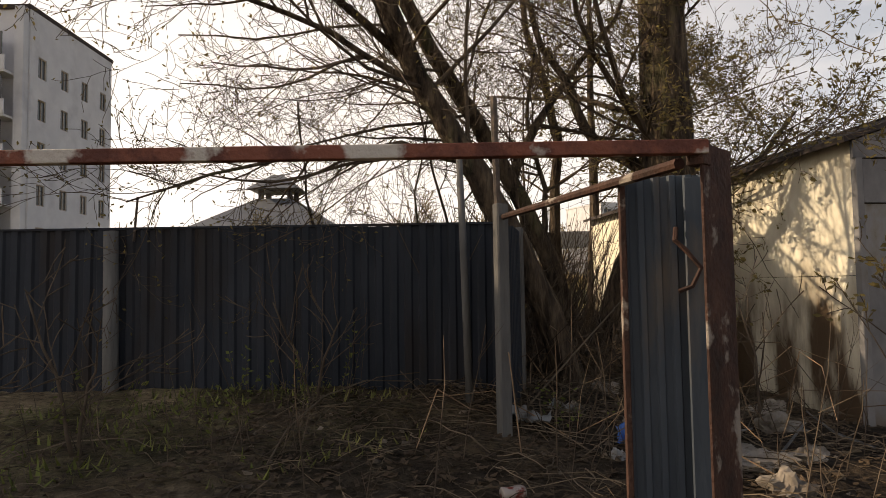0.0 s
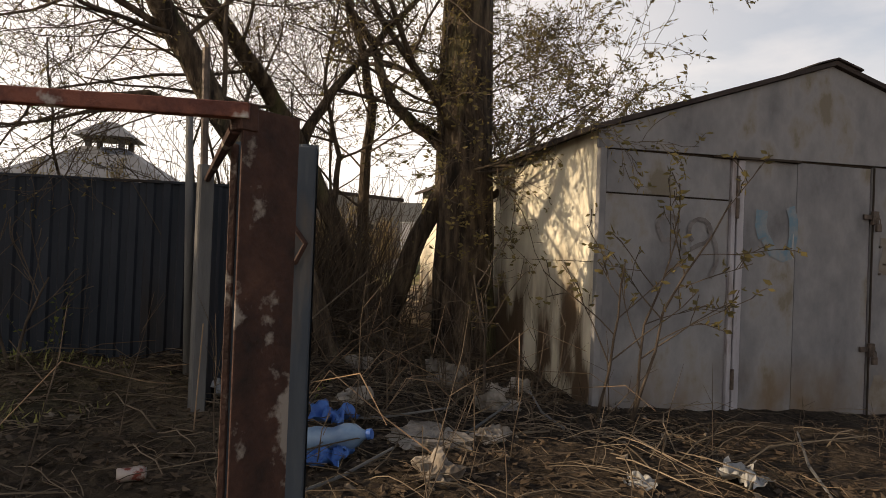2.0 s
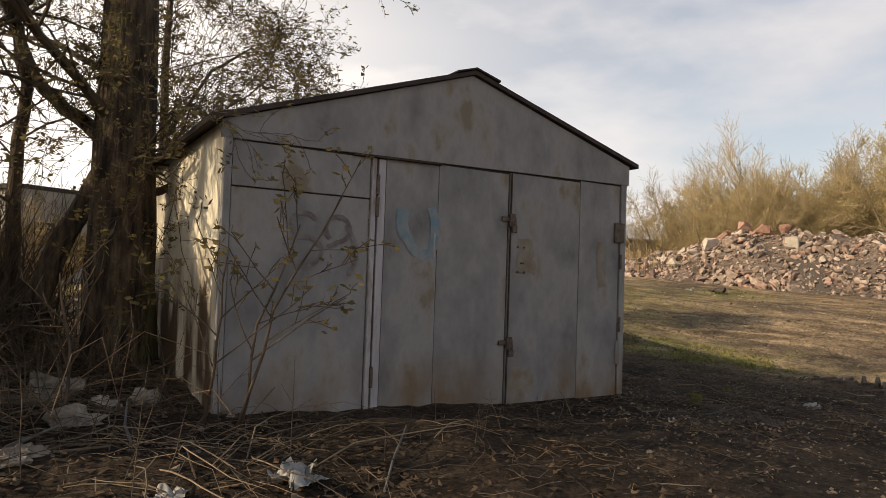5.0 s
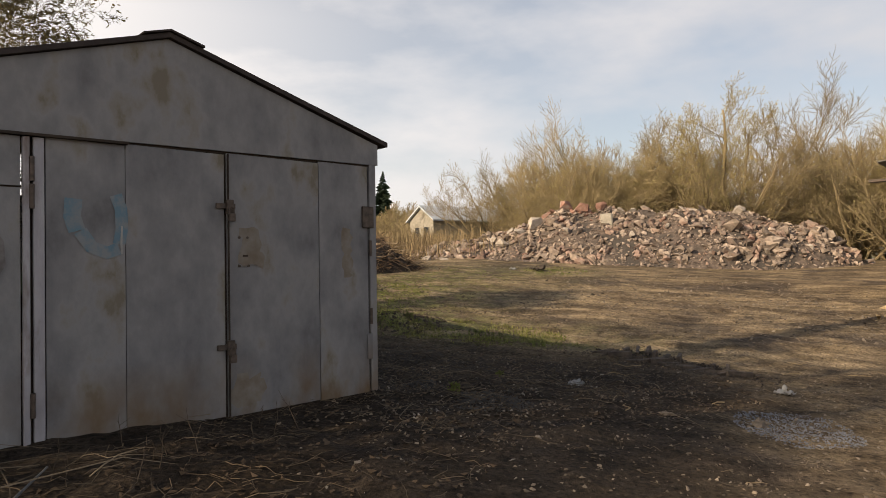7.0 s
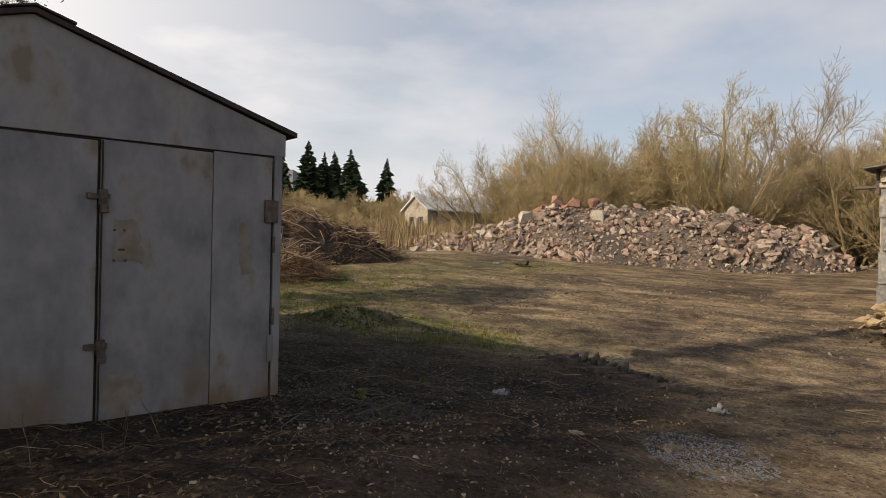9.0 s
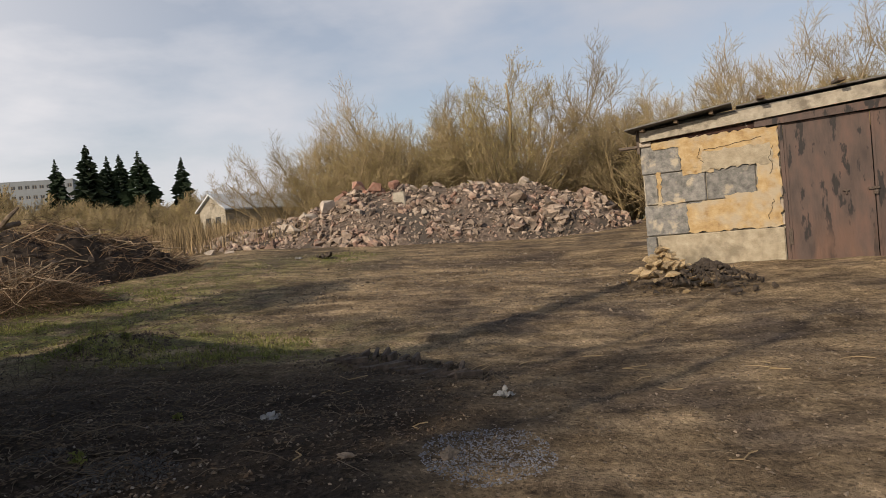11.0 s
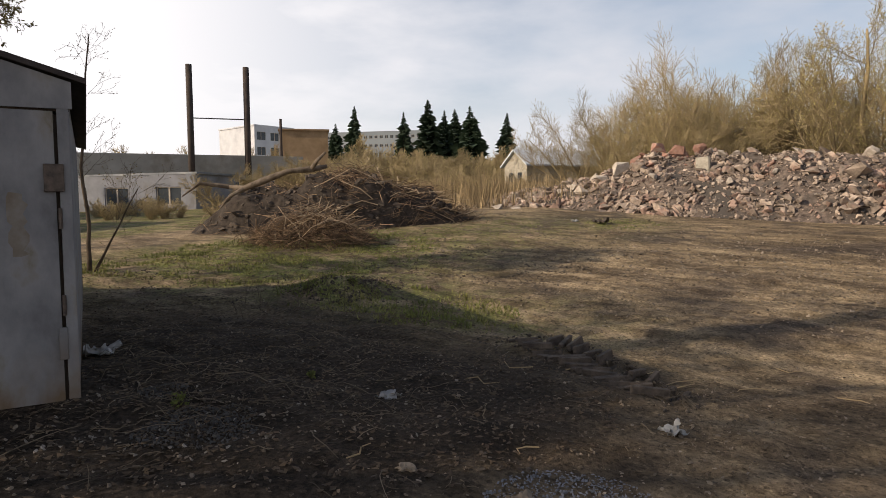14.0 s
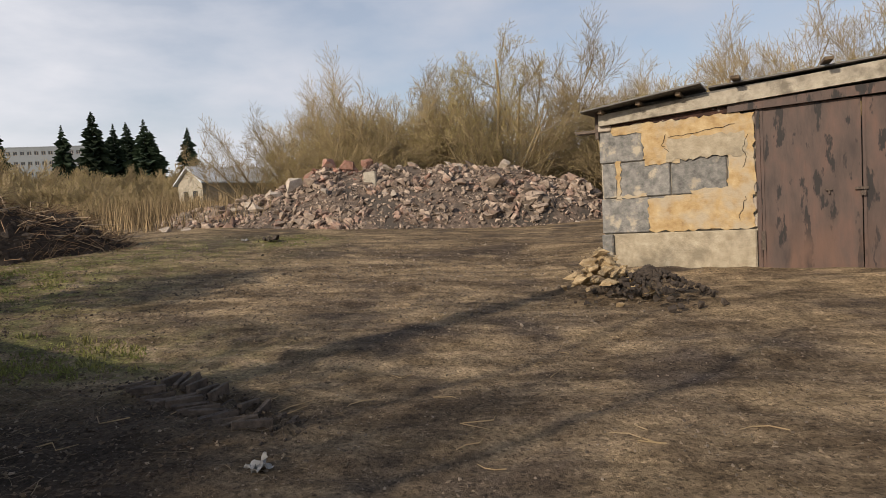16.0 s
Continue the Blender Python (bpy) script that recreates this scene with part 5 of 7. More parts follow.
build_tree("tree", "leaning bare maple with forked dark trunk", [([(4.85, 5.12, 0.2), (4.48, 5.1, 1.43), (4.2, 5.12, 1.95), (3.9, 5.22, 2.55), (3.4, 5.1, 3.05), (2.98, 5.0, 3.45), (2.5, 5.0, 4.2), (2.2, 5.0, 5.3), (1.9, 4.9, 6.6), (1.8, 4.8, 8.2), (1.9, 4.6, 10.2)], 0.105, 0.04, 0.3),
           ([(4.02, 5.2, 2.4), (4.4, 5.25, 2.98), (4.9, 5.33, 3.58), (5.45, 5.1, 4.3), (6.0, 5.1, 5.3)], 0.055, 0.015, 0.25, dict(SIDE, kids=(7, 4, 3))), ([(4.35, 5.12, 1.7), (4.45, 5.2, 2.3), (4.3, 5.3, 3.0), (4.45, 5.3, 3.9)], 0.035, 0.01, 0.3, SIDE),
           ([(2.4, 5.0, 4.5), (1.5, 5.5, 5.2), (0.6, 5.9, 5.7), (-0.3, 6.2, 6.0)], 0.05, 0.012, 0.05, SHADE), ([(2.2, 5.0, 5.3), (1.6, 4.7, 6.0), (0.8, 4.6, 6.9)], 0.05, 0.012, 0.05, SHADE)], 9, SLIM, M_BARK, M_LEAF, 1, 0.035)
build_tree("tree", "slim pale-barked young tree with bare twigs", [([(5.36, 6.07, 0.2), (5.38, 6.09, 1.29), (5.36, 6.1, 2.24), (5.4, 6.08, 3.14), (5.27, 6.15, 3.81), (5.08, 6.25, 4.5), (5.0, 6.3, 6.4)], 0.085, 0.03, 0.25)], 13, dict(SLIM, kids=(12, 6, 6, 3)), M_BARK, M_LEAF, 1, 0.035)

build_tree("tree", "leafing tree behind the garage's far corner", [([(9.4, 9.8, 0.1), (9.5, 9.7, 2.5), (9.4, 9.6, 4.8), (9.5, 9.7, 7.5)], 0.13, 0.04, 0.35),
           ([(9.45, 9.65, 3.6), (10.1, 9.2, 5.0), (10.7, 8.8, 5.6), (11.1, 8.6, 5.3)], 0.04, 0.008, 0.4)], 23, dict(SLIM, kids=(10, 6, 5, 3), length=(1.9, 1.0, 0.5, 0.26)), M_BARK, M_LEAF, 4, 0.08)

# sapling at the garage's far corner
sx, sy = 12.8, 7.7
build_tree("sapling", "thin sapling with few budding twigs in grass", [([(sx, sy, gz(sx, sy) - 0.1), (sx + 0.02, sy, 1.2), (sx - 0.05, sy + 0.05, 2.3), (sx + 0.05, sy, 3.6), (sx + 0.15, sy - 0.05, 4.7)], 0.045, 0.01, 0.3),
           ([(sx + 0.05, sy, gz(sx, sy) - 0.1), (sx + 0.3, sy - 0.2, 0.9), (sx + 0.7, sy - 0.5, 1.9)], 0.03, 0.008, 0.4)], 29,
           dict(BIG, kids=(9, 4, 3), length=(1.0, 0.5, 0.25), segs=(6, 6, 5, 4), angle=((30, 55), (30, 60), (30, 60))), M_TWIG, M_LEAF, 1, 0.04)

# weeds in front of the garage
WEED = dict(segs=(6, 5, 4), wander=(0.08, 0.12, 0.2), lift=(0.01, 0.03, 0.03), sides=(5, 4, 3), kids=(6, 3), bare=(0.2, 0.35), angle=((30, 60), (25, 55)), length=(0.75, 0.25), ratio=(0.6, 0.6), thin=0.0035)


def build_weed(x, y, h, seed, n=4, lean=(0.2, -0.1), leaf=True):
    rng = random.Random(seed)
    stems = []
    for k in range(n):
        dx, dy = lean[0] + rng.gauss(0, 0.22), lean[1] + rng.gauss(0, 0.22)
        z = gz(x, y)
        hh = h * rng.uniform(0.6, 1.05)
        stems.append(([(x + rng.gauss(0, 0.06), y + rng.gauss(0, 0.06), z - 0.05), (x + dx * 0.4, y + dy * 0.4, z + hh * 0.5), (x + dx, y + dy, z + hh)], 0.012, 0.005, 0.25))
    return build_tree("shrub", "thin dry shrub with dark buds on bare ground", stems, seed, WEED, M_TWIG, M_LEAF if leaf else None, 3, 0.06)


build_weed(4.85, 2.0, 2.0, 41, 2, (0.55, -0.25))
build_weed(4.75, 2.05, 1.5, 42, 1, (0.0, -0.1))
build_weed(4.2, 2.6, 1.1, 47, 1, (0.1, 0.0), False)
build_weed(0.1, 3.9, 0.9, 44, 2, (0.0, 0.0), False)
build_weed(-0.6, 2.9, 0.8, 45, 3, (0.0, 0.0), False)
build_weed(1.6, 4.4, 0.7, 46, 2, (0.0, 0.0), False)


# ---- the thicket behind the rubble ----
WILLOW = dict(segs=(6, 6, 5, 4), wander=(0.09, 0.1, 0.12, 0.15), lift=(0.04, 0.07, 0.08, 0.06), sides=(6, 4, 3, 3), kids=(12, 8, 5), bare=(0.12, 0.12, 0.1), angle=((28, 62), (25, 55), (25, 55)), length=(2.6, 1.3, 0.7), ratio=(0.5, 0.5, 0.5), thin=0.007)


def willow(seed, height, stems, bud=0.042):
    rng = random.Random(seed)
    ob = thing("willow_shrub", pose(0, 0, 0), "tall bare willow shrub with yellowish buds behind rubble", "shrub", "thicket behind the rubble")
    tips, crown = [], Geo()
    for k in range(stems):
        a = rng.uniform(0, 6.3)
        d = Vector((math.cos(a) * 0.9, math.sin(a) * 0.9, 1)).normalized()
        trunk = Geo()
        p, pts, rad = Vector((math.cos(a) * 0.3, math.sin(a) * 0.3, -0.3)), [], []
        hh = height * rng.uniform(0.6, 0.95)
        for i in range(7):
            pts.append(p.copy())
            rad.append(0.07 * (1 - i / 8.5))
            d = (d + unit(rng) * 0.13 + Vector((0, 0, 0.05))).normalized()
            p = p + d * hh / 6
        trunk.tube(pts, rad, 6)
        part("trunk", trunk, M_WILLOW, ob)
        bear(crown, tips, rng, pts, rad, hh, 0, dict(WILLOW, length=(height * 0.3, height * 0.15, height * 0.08)))
    part("crown", crown, M_WILLOW, ob, "dense thin twigs")
    lg = Geo()
    leaf_mesh(lg, tips, rng, 2, bud, 0.1)
    part("foliage", lg, M_WILLOWBUD, ob, "yellowish buds")
    return ob


WILLOWS = [willow(61, 7.5, 5), willow(62, 8.5, 4), willow(63, 6.5, 6), willow(64, 9.0, 4)]
rng = random.Random(77)
used = set()
spots = []
for k in range(82):
    v = rng.random()
    y = 8.6 - 42 * v
    x = 40.5 + rng.uniform(0, 9) - 0.10 * max(0, -y - 4) ** 1.2
    s = 0.74 + 0.32 * min(1, max(0, (9.4 - y) / 7)) + rng.uniform(-0.08, 0.12)
    spots.append((x, y, s))
build_tree("tree", "taller willow tree standing out of thicket", [([(41.5, -4.4, 0.2), (41.3, -4.7, 2.5), (41.7, -4.2, 5.0), (41.5, -4.4, 7.5), (41.4, -4.3, 9.2)], 0.15, 0.05, 0.22), ([(41.4, -4.5, 2.5), (41.0, -5.2, 5.0), (40.9, -5.5, 7.8)], 0.1, 0.03, 0.3), ([(41.5, -4.3, 3.2), (41.2, -3.3, 5.6), (41.0, -2.9, 7.9)], 0.09, 0.03, 0.3)], 67,
           dict(WILLOW, kids=(15, 8, 5), length=(2.7, 1.3, 0.65), ratio=(0.4, 0.5, 0.5)), M_WILLOW, M_WILLOWBUD, 3, 0.07)
for k in range(12):
    spots.append((rng.uniform(27, 40), rng.uniform(-20, -14), rng.uniform(0.6, 0.8)))
for k, (x, y, s) in enumerate(spots):
    src = WILLOWS[k % 4]
    m = Matrix.LocRotScale((x, y, ground_z(x, y)), Euler((0, 0, rng.uniform(0, 6.3))), None)
    if src not in used:
        used.add(src)
        src.matrix_world = m @ Matrix.Scale(s, 4)
    else:
        ob = copy_thing(src, m)
        ob.scale = (s, s, s * rng.uniform(0.9, 1.1))
# dry reeds and low scrub at the thicket's foot and along the waste ground
reeds = Geo()
for _ in range(5200):
    v = rng.random()
    if rng.random() < 0.6:
        x, y = rng.uniform(36.5, 41), rng.uniform(-8, 16)
    else:
        x, y = rng.uniform(30, 48), rng.uniform(10, 24)
    z, h = ground_z(x, y), rng.uniform(0.5, 1.7)
    dx, dy = rng.gauss(0, 0.15), rng.gauss(0, 0.15)
    w = rng.uniform(0.012, 0.03)
    a = rng.uniform(0, 3.1)
    cx, cy = math.cos(a) * w, math.sin(a) * w
    reeds.add([(x - cx, y - cy, z), (x + cx, y + cy, z), (x + dx * h, y + dy * h, z + h)], [(0, 1, 2)])
for _ in range(1500):
    p = at_view(rng.uniform(22, 33), rng.uniform(34, 42), 0)
    x, y = p.x, p.y
    z, h, a, w = ground_z(x, y), rng.uniform(0.8, 2.0), rng.uniform(0, 3.1), rng.uniform(0.008, 0.02)
    reeds.add([(x - math.cos(a) * w, y - math.sin(a) * w, z), (x + math.cos(a) * w, y + math.sin(a) * w, z), (x + rng.gauss(0, 0.15) * h, y + rng.gauss(0, 0.15) * h, z + h)], [(0, 1, 2)])
for _ in range(900):
    x, y = rng.uniform(33.2, 36.5), rng.uniform(5.2, 11)
    z, h, a, w = ground_z(x, y), rng.uniform(0.5, 1.5), rng.uniform(0, 3.1), rng.uniform(0.008, 0.02)
    reeds.add([(x - math.cos(a) * w, y - math.sin(a) * w, z), (x + math.cos(a) * w, y + math.sin(a) * w, z), (x + rng.gauss(0, 0.2) * h, y + rng.gauss(0, 0.2) * h, z + h)], [(0, 1, 2)])
tagged(part("dry_reeds", reeds, M_REED), "dry straw-coloured reeds and grass at foot of thicket", "reeds", kind="stuff")

# low scrub across the middle distance and behind the fence
scrub_src = willow(71, 3.2, 7, 0.024)
tagged(scrub_src, "low bare brown scrub on waste ground", "shrub", "scrub on the waste ground")
spots = [(30.0, 24.0, 0.9), tuple(at_view(57, 84, 0).xy) + (3.2,), tuple(at_view(55, 88, 0).xy) + (2.9,), tuple(at_view(51, 90, 0).xy) + (2.6,), (3.4, 8.7, 0.75), (4.8, 9.8, 0.85), (2.3, 9.4, 0.7), (6.3, 9.0, 0.8)]
for k in range(90):
    az, d = rng.uniform(20, 47), rng.uniform(46, 98)
    if az < 28.5 and d < 60:
        d += 30
    p = at_view(az, d, 0)
    spots.append((p.x, p.y, d * 0.033 * rng.uniform(0.6, 1.0)))
for k in range(46):
    az, d = rng.uniform(27, 43), rng.uniform(62, 104)
    p = at_view(az, d, 0)
    spots.append((p.x, p.y, d * 0.033 * rng.uniform(0.7, 1.1)))
for k in range(14):
    p = at_view(rng.uniform(26.5, 38), rng.uniform(36, 44), 0)
    spots.append((p.x, p.y, rng.uniform(0.45, 0.75)))
for k in range(10):
    p = at_view(rng.uniform(47, 62), rng.uniform(34, 46), 0)
    spots.append((p.x, p.y, rng.uniform(0.3, 0.5)))
for k, (x, y, s) in enumerate(spots):
    m = Matrix.LocRotScale((x, y, ground_z(x, y) - 0.1), Euler((0, 0, rng.uniform(0, 6.3))), None)
    if k == 0:
        scrub_src.matrix_world = m
    else:
        copy_thing(scrub_src, m).scale = (s, s, s * rng.uniform(0.8, 1.1))


# ---- spruces ----
def spruce(h, seed):
    rng = random.Random(seed)
    ob = thing("spruce", pose(0, 0, 0), "dark green spruce with pointed crown in far row", "spruce", "row of spruces")
    part("trunk", Geo().tube([(0, 0, -1), (0, 0, h * 0.98)], [0.22, 0.02], 6), M_BARK, ob)
    g = Geo()
    n = 60
    for k in range(n):
        m = 8
        for i in range(m):
            t = (k + rng.random()) / n
            z = h * (0.06 + 0.94 * t)
            r = h * 0.22 * (1 - t) ** 0.85 * (0.8 + 0.35 * noise.noise(Vector((t * 9, seed, 0)))) + 0.05
            a = 2 * math.pi * (i + rng.random()) / m
            l = r * rng.uniform(0.3, 1.8)
            d = Vector((math.cos(a), math.sin(a), 0))
            e = Vector((-math.sin(a), math.cos(a), 0))
            base, tip = Vector((0, 0, z)), d * l + Vector((0, 0, z - l * 0.28))
            w = 0.24 * l + 0.1
            midp = base.lerp(tip, 0.55) + Vector((0, 0, 0.1 * l))
            g.add([tuple(base), tuple(midp + e * w), tuple(tip), tuple(midp - e * w), tuple(midp + Vector((0, 0, -0.3 * l - 0.12)))], [(0, 1, 2, 3), (0, 1, 4), (4, 3, 0), (4, 1, 2), (2, 3, 4)])
    part("crown", g, M_SPRUCE, ob)
    return ob


SPR = [spruce(18, 81), spruce(18, 82)]
for k, (az, el, d) in enumerate(((39.9, 8.47, 118), (35.7, 7.99, 124), (33.6, 9.02, 118), (32.2, 8.11, 122), (31.3, 8.22, 126), (30.0, 8.45, 116), (26.8, 7.82, 118), (41.5, 7.0, 130), (29.6, 7.6, 124))):
    p = at_view(az, d, el)
    gnd = 1.5
    s = (p.z - gnd) / 18
    m = Matrix.LocRotScale((p.x, p.y, gnd), Euler((0, 0, k * 1.3)), None)
    if k < 2:
        SPR[k].matrix_world = m @ Matrix.Scale(s, 4)
    else:
        copy_thing(SPR[k % 2], m).scale = (s * (1.1 + 0.12 * (k % 3)), s * (1.1 + 0.12 * (k % 3)), s)


# ---- far buildings ----
def slab_house(name, label, p, q, depth, z0, z1, wall, roof, rows=0, cols=0, ww=1.4, wh=1.4, first=1.2, step=2.9, category="building", parapet=0.3):
    """A flat-roofed building whose seen face runs from p to q, with real window recesses."""
    p, q = Vector(p), Vector(q)
    w = (q - p).length
    a = math.degrees(math.atan2(q.y - p.y, q.x - p.x))
    ob = thing(name, pose(p.x, p.y, 0, 0, 0, a), label, category)
    part("wall", Geo().box(0, 0.05, z0, w, depth, z1 - 0.01), wall, ob)
    part("roof", Geo().box(-0.15, -0.15, z1 - 0.01, w + 0.15, depth + 0.15, z1 + parapet), roof, ob)
    if rows:
        face = part("facade", Geo(), wall, ob)
        g = Geo()
        gap = w / cols
        xs = [0.0]
        for c in range(cols):
            xs += [gap * (c + 0.5) - ww / 2, gap * (c + 0.5) + ww / 2]
        xs.append(w)
        zs = [z0]
        for r in range(rows):
            zs += [z0 + first + r * step, z0 + first + r * step + wh]
        zs.append(z1)
        for j in range(len(zs) - 1):
            for i in range(len(xs) - 1):
                if not (i % 2 and j % 2):
                    g.box(xs[i], -0.12, zs[j], xs[i + 1], 0.05, zs[j + 1])
        face.data = g.weld().mesh("facade", wall)
        pane = Geo().box(0, 0.0, 0, ww, 0.03, wh).mesh("window", M_GLASS)
        fr = Geo()
        fx, fz = (0, 0.07, ww * 0.47, ww * 0.53, ww - 0.07, ww), (0, 0.07, wh - 0.07, wh)
        for j in range(3):
            for i in range(5):
                if i % 2 == 0 or j != 1:
                    fr.box(fx[i], -0.05, fz[j], fx[i + 1], -0.004, fz[j + 1])
        bars = fr.weld().mesh("frame", M_PALESTONE)
        for r in range(rows):
            for c in range(cols):
                win = part("window", pane, None, ob, at=pose(xs[1 + 2 * c], 0, zs[1 + 2 * r]))
                part("frame", bars, None, win)
    return ob


# white panel block of flats behind the fence
A, B = Vector((4.13, 60.0, 0)), Vector((-1.36, 50.8, 0))
flats = slab_house("apartment_building", "white five-storey panel block of flats with balconies", B, A, 12, -1, 20.2, M_WALLWHITE, M_ROOFDARK, 6, 4, 0.95, 1.45, 2.3, 2.9)
for r in range(6):
    z = 1.0 + r * 2.9
    bal = part("balcony", Geo().box(-1.5, 0.6, z, -0.05, 9, z + 0.14).box(-1.55, 0.6, z + 0.14, -1.45, 9, z + 1.1), M_WALLWHITE, flats)
    part("glazing", Geo().box(-1.35, 0.9, z + 1.1, -1.3, 8.8, z + 2.7), M_GLASS, bal)
part("side_wall", Geo().box(-0.6, 0.0, -1, -0.02, 0.6, 20.2), M_WALLWHITE, flats)

# pavilion with hipped zinc roof and vent cupola
c0 = Vector((4.45, 14.5, 0.14))
pav = thing("pavilion", pose(c0.x, c0.y, c0.z, 0, 0, -31), "low building with hipped zinc roof and vent cupola", "building")
part("wall", Geo().box(-1.9, -1.9, 0, 1.9, 1.9, 2.0), M_WALLGREY, pav)
g = Geo()
g.add([(-2.2, -2.2, 2.0), (2.2, -2.2, 2.0), (2.2, 2.2, 2.0), (-2.2, 2.2, 2.0), (-0.4, -0.4, 3.15), (0.4, -0.4, 3.15), (0.4, 0.4, 3.15), (-0.4, 0.4, 3.15)],
      [(0, 1, 5, 4), (1, 2, 6, 5), (2, 3, 7, 6), (3, 0, 4, 7), (4, 5, 6, 7), (3, 2, 1, 0)])
rf = part("roof", g, M_ZINC, pav)
for a in range(4):
    s = [(-0.32, -0.32), (0.32, -0.32), (0.32, 0.32), (-0.32, 0.32)][a]
    part("cupola_post", Geo().box(s[0] - 0.05, s[1] - 0.05, 3.1, s[0] + 0.05, s[1] + 0.05, 3.38), M_GREYPOST, pav)
g = Geo()
g.add([(-0.58, -0.58, 3.36), (0.58, -0.58, 3.36), (0.58, 0.58, 3.36), (-0.58, 0.58, 3.36), (-0.12, -0.12, 3.72), (0.12, -0.12, 3.72), (0.12, 0.12, 3.72), (-0.12, 0.12, 3.72)],
      [(0, 1, 5, 4), (1, 2, 6, 5), (2, 3, 7, 6), (3, 0, 4, 7), (4, 5, 6, 7), (3, 2, 1, 0)])
part("cupola_roof", g, M_ZINC, pav)

# sunlit garage and long wall behind the trees
slab_house("shed_row", "long low grey-green shed with flat roof", (13.5, 24.0, 0), (19.3, 24.5, 0), 5, 0, 3.8, M_WALLGREY, M_ROOFDARK, 1, 2, 1.8, 1.1, 1.6, 2.0, parapet=0.15)

# house added out of view beyond the fence, only to shade the foot of the trees
slab_house("house", "unseen plain block added beyond the fence to shade the trees", (-10.5, 9.4, 0), (-1.7, 9.4, 0), 5, 0, 6.3, M_BROWNBLD, M_ROOFDARK, parapet=0.1)

# long concrete workshop, chimneys, white shed
slab_house("workshop", "long low concrete workshop with flat roof", at_view(72, 62, -1), at_view(44.5, 60, -1), 10, 0, 5.7, M_WALLGREY, M_WALLGREY, 1, 9, 2.2, 1.3, 2.6, 3, parapet=0.25)
slab_house("white_shed", "low whitewashed shed with dark window openings", at_view(63.5, 54, -1), at_view(52.9, 45, -1), 4, 0, 3.7, M_SHEDWALL, M_ZINC, 1, 3, 2.0, 1.2, 1.7, 3, parapet=0.12)
ch = thing("chimney_pair", pose(*at_view(53.2, 58, 0)), "two tall sooty steel chimney pipes joined by a rail", "chimney")
b2 = at_view(48.8, 58, 0) - at_view(53.2, 58, 0)
for o in (Vector((0, 0, 0)), b2):
    part("pipe", Geo().tube([o + Vector((0, 0, -1.5)), o + Vector((0, 0, 11.6))], [0.27, 0.25], 12), M_CHIMNEY, ch, "", True)
part("rail", Geo().tube([Vector((0, 0, 7.3)), b2 + Vector((0, 0, 7.3))], [0.05, 0.05], 5), M_CHIMNEY, ch)
slab_house("brick_house", "plain brown brick box house with flat roof", at_view(46.2, 72, -1), at_view(42.2, 72, -1), 6, 0, 9.6, M_BROWNBLD, M_BROWNBLD, parapet=0.15)
pole = tagged(part("utility_pole", Geo().tube([at_view(46.1, 66, -1), at_view(46.1, 66, 7.3)], [0.16, 0.12], 8), M_CHIMNEY), "dark utility pole beside brown brick house", "pole")
slab_house("apartment_building", "white panel block of flats far behind workshop", at_view(48.2, 150, -0.5), at_view(45.0, 156, -0.5), 14, 0, 19.2, M_WALLWHITE, M_WALLWHITE, 5, 3, 2.2, 1.8, 3, 3.3)
slab_house("apartment_building", "long pale block of flats on the horizon", at_view(42.2, 260, -0.4), at_view(34.2, 250, -0.4), 14, 0, 29.6, M_FARWALL, M_FARWALL, 5, 18, 1.3, 1.2, 14, 3.3)

# shed with zinc roof among reeds
s0 = at_view(26.2, 43, 0)
sh = thing("shed", pose(s0.x, s0.y, 0, 0, 0, -122), "small pale shed with long zinc gable roof among reeds", "shed")
part("wall", prism(Geo(), [(-1.35, 0.5), (1.35, 0.5), (1.35, 4.1), (0, 4.95), (-1.35, 4.1)], 0, 0.2), M_CONCRETE, sh)
part("wall", Geo().box(-1.33, 0.2, 0.5, 1.33, 6.4, 4.05), M_CONCRETE, sh)
for x in (-0.75, 0.3):
    part("window", Geo().box(x, -0.02, 2.9, x + 0.5, 0.01, 3.6), M_GLASS, sh)
part("roof", prism(Geo(), [(-1.6, 3.98), (0, 5.0), (1.6, 3.98), (1.6, 4.08), (0, 5.12), (-1.6, 4.08)], -0.2, 6.6), M_PALEROOF, sh)

# block house glimpsed behind the thicket
slab_house("outbuilding", "pale stone outbuilding half hidden by thicket", (46.0, -6.2, 0), (45.2, -9.2, 0), 4, 0, 4.0, M_PALESTONE, M_ROOFDARK, 1, 2, 1.0, 1.0, 2.2, 2, parapet=0.15)

# wooded hill on the horizon
g = Geo()
n = 90
vs = []
for i in range(n + 1):
    az = -40 + 190 * i / n
    h = 55 + 22 * noise.noise(Vector((i * 0.11, 3, 1))) + 5 * noise.noise(Vector((i * 0.9, 1, 1)))
    if az > 60:
        h *= 0.7
    for d, k in ((820, -0.02), (850, 0.6), (890, 1.0)):
        p = at_view(az, d, 0)
        vs.append((p.x, p.y, h * k + 1))
g.add(vs, [(3 * i + j + 1, 3 * i + j, 3 * i + 3 + j, 3 * i + 4 + j) for i in range(n) for j in range(2)])
tagged(part("backdrop", g, M_HILL, smooth=True), "grey wooded hill on the horizon", "hill", kind="structure")


# ---- litter and small growth ----
GRAVEL = (9.35, -3.0, 0.62, 0.5)
M_GRAVEL = surf("blue_grey_gravel", [(0.3, (0.07, 0.07, 0.078)), (0.7, (0.24, 0.245, 0.27))], 30, 0.9, 0)
rng = random.Random(101)


